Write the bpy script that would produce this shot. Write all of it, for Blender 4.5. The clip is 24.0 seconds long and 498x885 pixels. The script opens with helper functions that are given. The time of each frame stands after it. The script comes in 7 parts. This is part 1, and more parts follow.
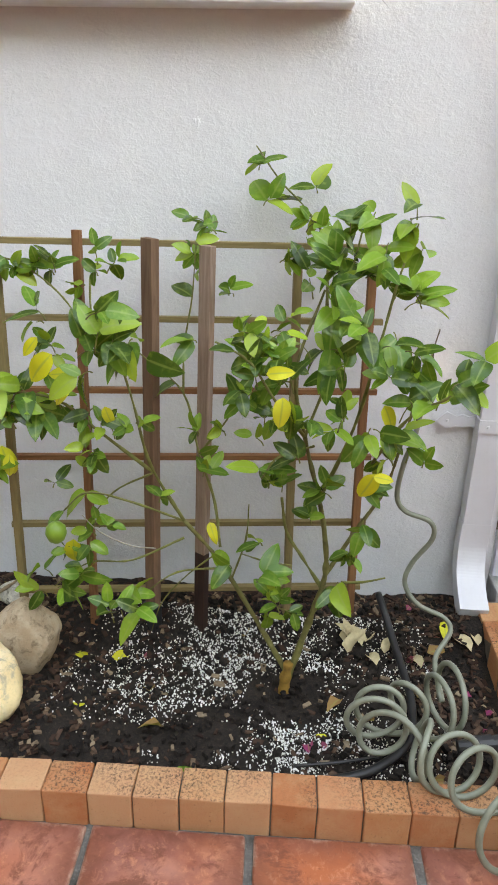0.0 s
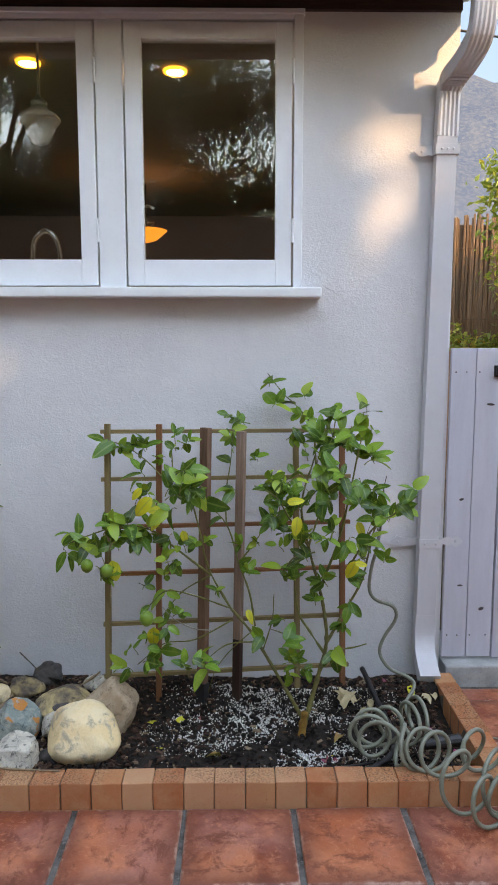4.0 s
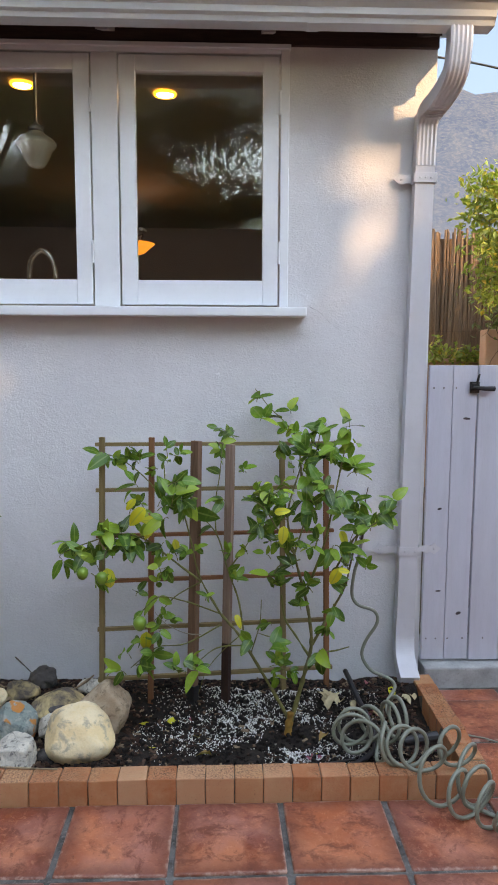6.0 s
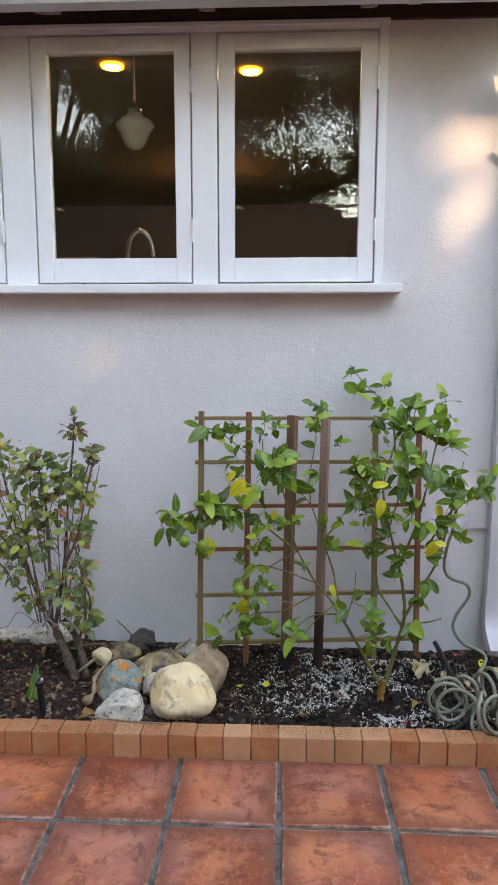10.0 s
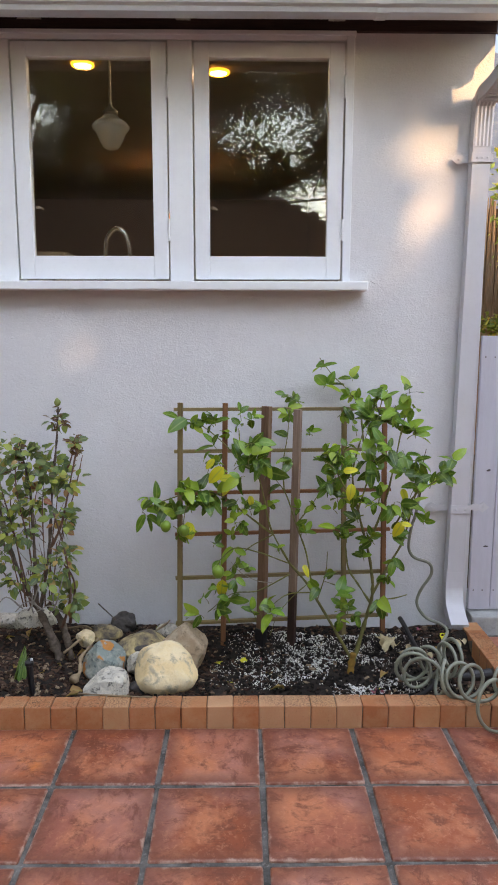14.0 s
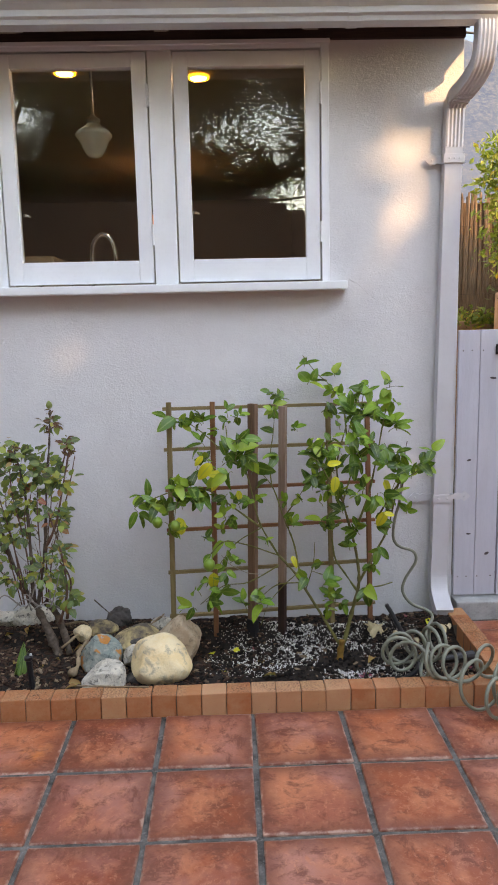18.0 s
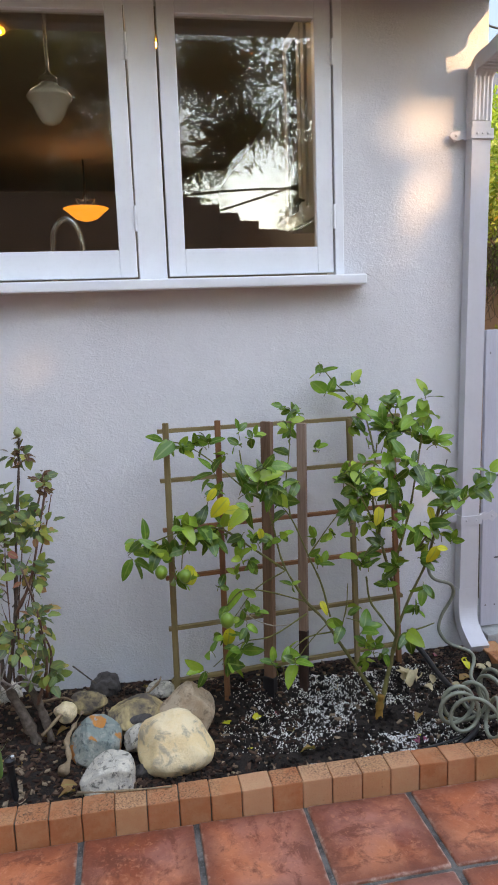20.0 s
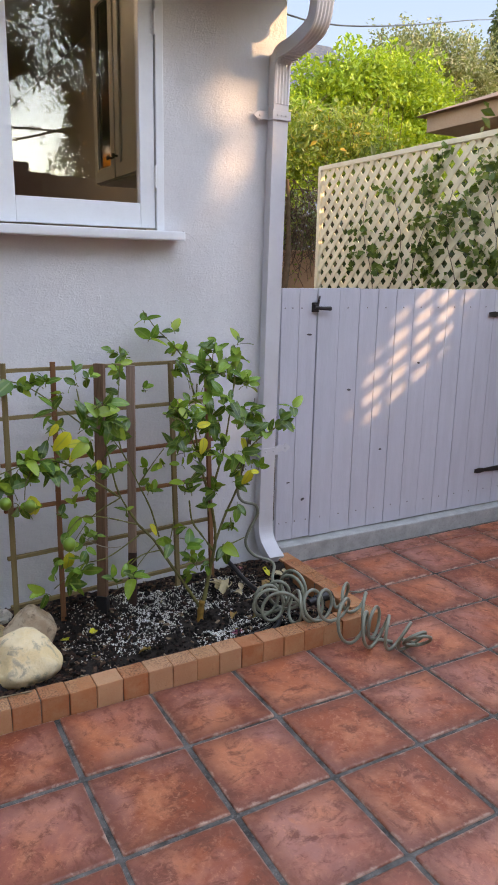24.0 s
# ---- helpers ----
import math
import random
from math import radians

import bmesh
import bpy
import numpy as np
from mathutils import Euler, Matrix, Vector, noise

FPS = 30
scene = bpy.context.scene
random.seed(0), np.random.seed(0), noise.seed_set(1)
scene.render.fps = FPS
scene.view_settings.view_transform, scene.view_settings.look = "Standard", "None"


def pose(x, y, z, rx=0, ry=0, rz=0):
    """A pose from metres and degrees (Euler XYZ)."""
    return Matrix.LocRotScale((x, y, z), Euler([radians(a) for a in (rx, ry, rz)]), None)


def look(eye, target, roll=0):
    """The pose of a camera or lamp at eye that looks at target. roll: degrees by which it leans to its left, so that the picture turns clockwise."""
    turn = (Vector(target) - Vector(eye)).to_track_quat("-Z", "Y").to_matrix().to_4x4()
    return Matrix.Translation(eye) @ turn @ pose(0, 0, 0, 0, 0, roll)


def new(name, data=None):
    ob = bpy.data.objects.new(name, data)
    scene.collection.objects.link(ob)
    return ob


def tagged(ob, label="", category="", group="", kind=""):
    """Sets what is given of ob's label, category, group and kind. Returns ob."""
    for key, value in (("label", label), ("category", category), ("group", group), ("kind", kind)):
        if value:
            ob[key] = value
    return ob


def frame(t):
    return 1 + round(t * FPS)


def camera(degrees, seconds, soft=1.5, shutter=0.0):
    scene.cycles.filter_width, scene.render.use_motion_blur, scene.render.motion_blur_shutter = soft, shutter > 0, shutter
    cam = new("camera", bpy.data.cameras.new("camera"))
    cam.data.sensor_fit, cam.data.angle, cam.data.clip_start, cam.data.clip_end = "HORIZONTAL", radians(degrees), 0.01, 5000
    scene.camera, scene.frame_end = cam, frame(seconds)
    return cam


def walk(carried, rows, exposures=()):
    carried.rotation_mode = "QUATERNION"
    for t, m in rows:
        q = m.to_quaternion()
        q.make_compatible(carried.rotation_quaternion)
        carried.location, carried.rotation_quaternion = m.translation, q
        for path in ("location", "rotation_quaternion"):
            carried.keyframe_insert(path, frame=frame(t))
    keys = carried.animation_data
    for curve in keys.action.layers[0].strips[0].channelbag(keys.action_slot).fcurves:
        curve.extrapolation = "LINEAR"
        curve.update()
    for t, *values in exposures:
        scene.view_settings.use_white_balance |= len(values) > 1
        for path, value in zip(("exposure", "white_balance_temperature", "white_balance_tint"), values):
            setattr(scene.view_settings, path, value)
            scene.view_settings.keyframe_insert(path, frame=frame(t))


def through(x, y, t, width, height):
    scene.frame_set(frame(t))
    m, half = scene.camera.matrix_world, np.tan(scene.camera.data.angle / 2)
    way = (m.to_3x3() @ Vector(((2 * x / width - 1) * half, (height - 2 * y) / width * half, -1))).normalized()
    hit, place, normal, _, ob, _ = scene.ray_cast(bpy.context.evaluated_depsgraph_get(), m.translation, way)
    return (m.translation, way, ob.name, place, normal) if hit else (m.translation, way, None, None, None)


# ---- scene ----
cam = camera(38.7, 24.0, soft=1.8)
PATH = [
    (0, (0.032, -1.873, 1.274), (-0.058, -0.03, 0.504), 1.2),
    (0.5, (0.056, -1.848, 1.281), (-0.045, 0.003, 0.53), 0.8),
    (1, (0.04, -1.92, 1.284), (-0.054, -0.054, 0.571), 0.5),
    (1.5, (0.036, -2.072, 1.294), (-0.075, -0.189, 0.631), -0.2),
    (2, (0.008, -2.268, 1.328), (-0.089, -0.363, 0.728), -0.6),
    (2.5, (-0.051, -2.409, 1.337), (-0.111, -0.467, 0.862), -0.6),
    (4.5, (-0.164, -2.936, 1.363), (-0.123, -0.949, 1.139), 0.0),
    (5, (-0.155, -2.983, 1.372), (-0.101, -0.994, 1.161), -0.1),
    (5.5, (-0.156, -2.972, 1.377), (-0.089, -0.984, 1.16), 0.0),
    (6, (-0.177, -2.957, 1.39), (-0.106, -0.972, 1.159), 0.2),
    (6.5, (-0.172, -2.97, 1.387), (-0.107, -0.984, 1.159), 0.3),
    (7, (-0.17, -2.973, 1.38), (-0.092, -0.985, 1.176), 0.4),
    (7.5, (-0.179, -2.971, 1.386), (-0.086, -0.983, 1.19), 0.6),
    (8, (-0.181, -2.974, 1.385), (-0.089, -0.986, 1.185), 0.8),
    (8.5, (-0.182, -2.977, 1.39), (-0.113, -0.991, 1.165), 1.0),
    (9, (-0.184, -2.982, 1.397), (-0.173, -1.001, 1.128), 0.9),
    (9.5, (-0.241, -2.994, 1.398), (-0.301, -1.017, 1.1), 0.4),
    (10, (-0.321, -3.029, 1.387), (-0.416, -1.053, 1.092), -0.0),
    (10.5, (-0.364, -3.084, 1.399), (-0.457, -1.108, 1.105), -0.3),
    (12.5, (-0.392, -3.142, 1.404), (-0.4, -1.164, 1.11), 0.2),
    (13, (-0.396, -3.156, 1.406), (-0.376, -1.179, 1.107), 0.1),
    (13.5, (-0.392, -3.169, 1.404), (-0.354, -1.192, 1.104), 0.0),
    (14, (-0.393, -3.188, 1.397), (-0.369, -1.213, 1.082), 0.1),
    (14.5, (-0.363, -3.216, 1.393), (-0.371, -1.245, 1.058), 0.2),
    (15, (-0.29, -3.27, 1.403), (-0.311, -1.299, 1.061), -0.0),
    (15.5, (-0.3, -3.252, 1.402), (-0.31, -1.282, 1.057), -0.2),
    (16, (-0.329, -3.205, 1.403), (-0.369, -1.237, 1.044), -0.5),
    (16.5, (-0.304, -3.232, 1.393), (-0.4, -1.267, 1.03), -0.9),
    (17, (-0.293, -3.259, 1.389), (-0.382, -1.29, 1.046), -1.3),
    (17.5, (-0.342, -3.263, 1.402), (-0.364, -1.291, 1.07), -1.5),
    (18, (-0.371, -3.285, 1.408), (-0.326, -1.312, 1.086), -1.3),
    (18.5, (-0.437, -3.264, 1.404), (-0.385, -1.292, 1.077), -0.9),
    (20.5, (-0.909, -2.638, 1.451), (-0.401, -0.734, 1.108), -1.8),
    (21, (-1.061, -2.645, 1.463), (-0.38, -0.8, 1.096), -0.9),
    (21.5, (-1.213, -2.766, 1.441), (-0.463, -0.958, 1.028), -1.0),
    (22, (-1.348, -2.806, 1.463), (-0.505, -1.041, 1.045), -1.2),
    (22.5, (-1.503, -2.837, 1.444), (-0.574, -1.117, 1.023), -1.3),
    (23, (-1.51, -2.876, 1.437), (-0.531, -1.186, 1.007), -0.3),
    (23.5, (-1.302, -2.961, 1.446), (-0.337, -1.268, 0.994), 1.0),
    (24, (-1.107, -2.955, 1.432), (-0.165, -1.252, 0.97), 1.1),
]
EXPOSURES = [(0.0, 4.03, 16500, 19), (1.0, 4.05, 16000, 19), (2.5, 3.68, 14200, 19), (4.5, 3.40, 11600, 21), (8.5, 3.40, 11700, 21), (10.2, 3.56, 12600, 23), (12.5, 3.47, 12800, 24), (16.5, 3.50, 13600, 25), (18.5, 3.49, 13400, 24), (20.5, 3.50, 11800, 23), (24.0, 3.33, 12000, 25)]
walk(cam, [(t, look(eye, target, roll)) for t, eye, target, roll in PATH], EXPOSURES)

# ---------------------------------------------------------------- sky and sun
TO_SUN = Vector((0.272, -0.333, 0.182)).normalized()
world = bpy.data.worlds.new("sky")
scene.world = world
world.use_nodes = True
wn = world.node_tree.nodes
sky = wn.new("ShaderNodeTexSky")
sky.sky_type = "NISHITA"
sky.sun_disc = False
sky.sun_elevation = math.asin(TO_SUN.z)
sky.sun_rotation = math.atan2(TO_SUN.x, TO_SUN.y)
sky.air_density, sky.dust_density, sky.ozone_density = 1.0, 0.0, 1.5
world.node_tree.links.new(sky.outputs[0], wn["Background"].inputs[0])
wn["Background"].inputs[1].default_value = 0.15
sun = new("sun", bpy.data.lights.new("sun", "SUN"))
sun.data.energy, sun.data.angle, sun.data.color = 0.52, radians(0.53), (1.0, 0.84, 0.62)
sun.matrix_world = look(TO_SUN * 30, (0, 0, 0))


# ---------------------------------------------------------------- materials
class Net:
    """A small helper to write node materials."""

    def __init__(self, name, rough=0.6, metal=0.0, spec=0.5):
        self.m = bpy.data.materials.new(name)
        self.m.use_nodes = True
        self.t = self.m.node_tree
        self.b = self.t.nodes["Principled BSDF"]
        self.b.inputs["Roughness"].default_value = rough
        self.b.inputs["Metallic"].default_value = metal
        self.b.inputs["Specular IOR Level"].default_value = spec
        self.co = None

    def add(self, kind, **values):
        n = self.t.nodes.new(kind)
        for key, value in values.items():
            n.inputs[key.replace("_", " ")].default_value = value
        return n

    def link(self, a, b):
        self.t.links.new(a, b)

    def coords(self, scale=(1, 1, 1), shift=False):
        """World-sized coordinates of the object, shifted per object where shift is set."""
        tc = self.add("ShaderNodeTexCoord")
        mp = self.add("ShaderNodeMapping")
        mp.inputs["Scale"].default_value = scale
        self.link(tc.outputs["Object"], mp.inputs["Vector"])
        if shift:
            info = self.add("ShaderNodeObjectInfo")
            mul = self.add("ShaderNodeMath")
            mul.operation = "MULTIPLY"
            mul.inputs[1].default_value = 37.0
            self.link(info.outputs["Random"], mul.inputs[0])
            self.link(mul.outputs[0], mp.inputs["Location"])
        self.co = mp.outputs[0]
        return self.co

    def noise(self, scale, detail=5.0, rough=0.6, distort=0.0, co=None):
        n = self.add("ShaderNodeTexNoise", Scale=scale, Detail=detail, Roughness=rough, Distortion=distort)
        self.link(co or self.co, n.inputs["Vector"])
        return n.outputs["Fac"]

    def stretched(self, co, scale):
        mp = self.add("ShaderNodeMapping")
        mp.inputs["Scale"].default_value = scale
        self.link(co, mp.inputs["Vector"])
        return mp.outputs[0]

    def shifted(self, co, by):
        mp = self.add("ShaderNodeMapping")
        mp.inputs["Location"].default_value = (by, by, by)
        self.link(co, mp.inputs["Vector"])
        return mp.outputs[0]

    def voronoi(self, scale, feature="F1", rand=1.0):
        n = self.add("ShaderNodeTexVoronoi", Scale=scale, Randomness=rand)
        n.feature = feature
        self.link(self.co, n.inputs["Vector"])
        return n.outputs["Distance"]

    def ramp(self, fac, *stops):
        n = self.add("ShaderNodeValToRGB")
        e = n.color_ramp.elements
        while len(e) < len(stops):
            e.new(0.5)
        for el, (pos, col) in zip(e, stops):
            el.position = pos
            el.color = (*col, 1) if isinstance(col, tuple) else (col, col, col, 1)
        self.link(fac, n.inputs[0])
        return n.outputs[0]

    def mix(self, fac, a, b, how="MIX"):
        n = self.add("ShaderNodeMix")
        n.data_type = "RGBA"
        n.blend_type = how
        for k, v in ((0, fac), (6, a), (7, b)):
            if isinstance(v, (int, float)):
                n.inputs[k].default_value = v if k == 0 else (v, v, v, 1)
            elif isinstance(v, tuple):
                n.inputs[k].default_value = (*v, 1)
            else:
                self.link(v, n.inputs[k])
        return n.outputs[2]

    def random(self):
        return self.add("ShaderNodeObjectInfo").outputs["Random"]

    def island(self):
        return self.add("ShaderNodeNewGeometry").outputs["Random Per Island"]

    def color(self, c):
        if isinstance(c, tuple):
            self.b.inputs["Base Color"].default_value = (*c, 1)
        else:
            self.link(c, self.b.inputs["Base Color"])

    def rough(self, c):
        self.link(c, self.b.inputs["Roughness"])

    def bump(self, height, strength=0.5, dist=0.01):
        n = self.add("ShaderNodeBump", Strength=strength, Distance=dist)
        self.link(height, n.inputs["Height"])
        if self.b.inputs["Normal"].is_linked:
            self.link(self.b.inputs["Normal"].links[0].from_socket, n.inputs["Normal"])
        self.link(n.outputs[0], self.b.inputs["Normal"])


def stucco_material():
    n = Net("stucco", 0.85, spec=0.25)
    n.coords()
    blotch = n.noise(1.7, 6, 0.65)
    streak = n.noise(9, 4, 0.6)
    col = n.mix(n.ramp(blotch, (0.3, 0.0), (0.7, 1.0)), (0.655, 0.655, 0.672), (0.735, 0.735, 0.748))
    col = n.mix(n.ramp(streak, (0.45, 0.0), (0.8, 0.5)), col, (0.63, 0.625, 0.64))
    n.color(col)
    plain = n.co
    trowel = n.stretched(plain, (0.8, 1.0, 1.2))
    lace = n.noise(135, 4, 0.62, 0.5, trowel)
    worm = n.noise(34, 4, 0.6, 1.0, trowel)
    knob = n.noise(70, 3, 0.5, 0.3, n.shifted(plain, 5.0))
    patch = n.ramp(n.noise(2.6, 3, 0.5, 0.3, n.shifted(plain, 3.0)), (0.36, 0.55), (0.62, 1.0))
    rough = n.mix(patch, 0.5, n.ramp(lace, (0.33, 0.0), (0.68, 1.0)))
    broad = n.noise(5, 4, 0.55)
    n.bump(n.ramp(worm, (0.42, 0.0), (0.62, 1.0)), 0.12, 0.006)
    n.bump(n.ramp(knob, (0.45, 0.0), (0.66, 1.0)), 0.09, 0.0035)
    n.bump(rough, 0.29, 0.003)
    n.bump(broad, 0.22, 0.02)
    # filled nicks and chips in the paint
    nick = n.noise(7.5, 6, 0.72, 1.1, n.shifted(plain, 11.0))
    n.bump(n.ramp(nick, (0.70, 0.0), (0.74, 1.0)), 0.5, 0.006)
    return n.m


def paint_material(name, base, dirt, rough=0.45, scale=1.0, grain=(1, 1, 1), wear=0.35, bump=0.12):
    n = Net(name, rough)
    n.coords(grain, True)
    a = n.noise(5 * scale, 6, 0.65)
    b = n.noise(60 * scale, 4, 0.6)
    col = n.mix(n.ramp(a, (0.42, 0.0), (0.75, wear)), base, dirt)
    col = n.mix(n.ramp(b, (0.55, 0.0), (0.8, wear * 0.8)), col, dirt)
    n.color(col)
    n.rough(n.ramp(b, (0.3, rough * 0.8), (0.7, min(1.0, rough * 1.3))))
    n.bump(b, bump, 0.003)
    return n.m


def wood_material(name, light, dark, rough=0.75, along=(30, 30, 2.5), bump=0.35):
    n = Net(name, rough, spec=0.25)
    n.coords(along, True)
    g = n.noise(1.6, 6, 0.65, 0.8)
    fine = n.noise(6, 4, 0.7)
    col = n.ramp(g, (0.28, dark), (0.68, light))
    col = n.mix(n.ramp(fine, (0.45, 0.0), (0.75, 0.55)), col, dark)
    hue = n.random()
    col = n.mix(n.ramp(hue, (0.0, 0.0), (1.0, 0.3)), col, tuple(0.6 * c for c in dark))
    n.color(col)
    n.bump(g, bump, 0.002)
    n.bump(fine, bump * 0.6, 0.001)
    return n.m


def brick_material():
    n = Net("brick_clay", 0.85, spec=0.2)
    n.coords((1, 1, 1), True)
    hue = n.random()
    base = n.ramp(hue, (0.0, (0.43, 0.140, 0.062)), (0.35, (0.49, 0.190, 0.087)), (0.6, (0.52, 0.240, 0.126)), (0.8, (0.45, 0.126, 0.050)), (1.0, (0.55, 0.275, 0.155)))
    cloud = n.noise(14, 6, 0.7)
    col = n.mix(n.ramp(cloud, (0.42, 0.0), (0.75, 0.5)), base, (0.56, 0.34, 0.19))
    pit = n.noise(160, 3, 0.7)
    col = n.mix(n.ramp(pit, (0.62, 0.0), (0.72, 0.5)), col, (0.16, 0.07, 0.035))
    soot = n.noise(170, 5, 0.8, 0.15)
    up = n.add("ShaderNodeNewGeometry")
    sep = n.add("ShaderNodeSeparateXYZ")
    n.link(up.outputs["Normal"], sep.inputs[0])
    crust = n.mix(1.0, n.ramp(soot, (0.48, 0.0), (0.60, 0.85)), n.ramp(sep.outputs[2], (0.3, 0.0), (0.8, 1.0)), "MULTIPLY")
    crust = n.mix(1.0, crust, n.ramp(n.noise(3.0, 2, 0.5), (0.44, 0.15), (0.56, 1.0)), "MULTIPLY")
    col = n.mix(crust, col, (0.06, 0.04, 0.03))
    n.color(col)
    n.bump(pit, 0.5, 0.002)
    n.bump(soot, 0.35, 0.003)
    return n.m


def tile_material():
    n = Net("terracotta", 0.6, spec=0.4)
    n.coords((1, 1, 1), True)
    plain = n.co
    hue = n.random()
    base = n.ramp(hue, (0.0, (0.22, 0.044, 0.022)), (0.25, (0.40, 0.090, 0.036)), (0.5, (0.28, 0.056, 0.027)), (0.75, (0.45, 0.112, 0.046)), (1.0, (0.36, 0.098, 0.064)))
    worn = n.noise(4.2, 6, 0.66, 0.3)
    col = n.mix(n.ramp(worn, (0.47, 0.0), (0.60, 0.8)), base, (0.60, 0.19, 0.095))
    pink = n.noise(2.6, 4, 0.6, 0.2, n.shifted(plain, 9.0))
    col = n.mix(n.ramp(pink, (0.48, 0.0), (0.62, 0.6)), col, (0.43, 0.185, 0.155))
    burn = n.noise(3.6, 4, 0.6, 0.3, n.shifted(plain, 5.0))
    col = n.mix(n.ramp(burn, (0.66, 0.0), (0.74, 0.8)), col, (0.74, 0.21, 0.05))
    smear = n.noise(1.0, 8, 0.74, 0.5, n.stretched(plain, (12, 17, 12)))
    col = n.mix(n.ramp(smear, (0.50, 0.0), (0.61, 0.75)), col, (0.16, 0.040, 0.022))
    wipe = n.noise(1.0, 8, 0.78, 0.5, n.stretched(plain, (62, 48, 40)))
    col = n.mix(n.ramp(wipe, (0.53, 0.0), (0.63, 0.55)), col, (0.66, 0.25, 0.145))
    tc = n.add("ShaderNodeTexCoord")
    sep = n.add("ShaderNodeSeparateXYZ")
    n.link(tc.outputs["Object"], sep.inputs[0])
    far = []
    for k in (0, 1):
        ab = n.add("ShaderNodeMath")
        ab.operation = "ABSOLUTE"
        n.link(sep.outputs[k], ab.inputs[0])
        far.append(ab.outputs[0])
    mx = n.add("ShaderNodeMath")
    mx.operation = "MAXIMUM"
    n.link(far[0], mx.inputs[0])
    n.link(far[1], mx.inputs[1])
    rim = n.add("ShaderNodeMath")
    rim.operation = "MULTIPLY_ADD"
    n.link(n.noise(22, 6, 0.75, 0.3, plain), rim.inputs[0])
    rim.inputs[1].default_value = 0.055
    n.link(mx.outputs[0], rim.inputs[2])
    col = n.mix(n.ramp(rim.outputs[0], (0.118, 0.0), (0.170, 0.7)), col, (0.17, 0.048, 0.030))
    col = n.mix(n.ramp(rim.outputs[0], (0.178, 0.0), (0.187, 0.7)), col, (0.56, 0.34, 0.26))
    speck = n.noise(75, 5, 0.75, 0.2, plain)
    col = n.mix(n.ramp(speck, (0.60, 0.0), (0.70, 0.5)), col, (0.09, 0.035, 0.028))
    n.color(col)
    n.rough(n.ramp(smear, (0.35, 0.36), (0.7, 0.62)))
    n.bump(worn, 0.4, 0.008)
    n.bump(smear, 0.4, 0.003)
    n.bump(speck, 0.3, 0.0015)
    return n.m


def ground_material(name, dark, mid, pale, scale=1.0, rough=0.9, relief=0.8):
    n = Net(name, rough, spec=0.2)
    n.coords()
    a = n.noise(9 * scale, 6, 0.7)
    b = n.noise(70 * scale, 5, 0.7)
    col = n.mix(n.ramp(a, (0.35, 0.0), (0.7, 1.0)), dark, mid)
    col = n.mix(n.ramp(b, (0.55, 0.0), (0.75, 0.6)), col, pale)
    n.color(col)
    n.bump(a, relief, 0.012)
    n.bump(b, relief, 0.005)
    return n.m


def leaf_material(name, stops, rough=0.38, through=0.3, island=False, vein=True):
    """Leaf: hue per leaf, light through the blade."""
    n = Net(name, rough, spec=0.45)
    n.coords((1, 1, 1), not island)
    hue = n.island() if island else n.random()
    col = n.ramp(hue, *stops)
    if vein:
        spot = n.noise(45, 4, 0.6)
        col = n.mix(n.ramp(spot, (0.5, 0.0), (0.75, 0.3)), col, tuple(min(1, 1.5 * c + 0.02) for c in stops[-1][1]))
        n.bump(n.noise(120, 3), 0.15, 0.002)
        rib = n.add("ShaderNodeAttribute")
        rib.attribute_name = "midrib"
        col = n.mix(n.ramp(rib.outputs["Fac"], (0.84, 0.0), (0.95, 0.55)), col, (0.30, 0.40, 0.10))
    n.color(col)
    thin = n.add("ShaderNodeBsdfTranslucent")
    bright = n.mix(0.65, col, (0.30, 0.42, 0.03))
    n.link(bright, thin.inputs[0])
    both = n.add("ShaderNodeMixShader")
    both.inputs[0].default_value = through
    n.link(n.b.outputs[0], both.inputs[1])
    n.link(thin.outputs[0], both.inputs[2])
    n.link(both.outputs[0], n.t.nodes["Material Output"].inputs[0])
    return n.m


def plain_material(name, base, rough=0.5, metal=0.0, vary=0.25, scale=25, bump=0.1, spec=0.5):
    n = Net(name, rough, metal, spec)
    n.coords((1, 1, 1), True)
    a = n.noise(scale, 5, 0.65)
    n.color(n.mix(n.ramp(a, (0.35, 0.0), (0.75, 1.0)), base, tuple(c * (1 - vary) for c in base)))
    n.bump(a, bump, 0.003)
    return n.m


def stone_material(name, base, second, vein, rust=None, scale=9.0):
    n = Net(name, 0.8, spec=0.25)
    n.coords()
    a = n.noise(scale, 7, 0.65, 0.7)
    b = n.noise(scale * 2.6, 6, 0.7, 0.4)
    col = n.mix(n.ramp(a, (0.43, 0.0), (0.57, 1.0)), base, second)
    col = n.mix(n.ramp(b, (0.53, 0.0), (0.62, 0.85)), col, vein)
    if rust:
        c = n.noise(scale * 1.3, 3, 0.5, 0.2)
        col = n.mix(n.ramp(c, (0.58, 0.0), (0.61, 0.9)), col, rust)
    g = n.noise(180, 4, 0.7)
    col = n.mix(n.ramp(g, (0.5, 0.0), (0.75, 0.25)), col, tuple(0.45 * k for k in base))
    n.color(col)
    n.bump(a, 0.5, 0.010)
    n.bump(b, 0.8, 0.008)
    n.bump(g, 0.6, 0.003)
    return n.m


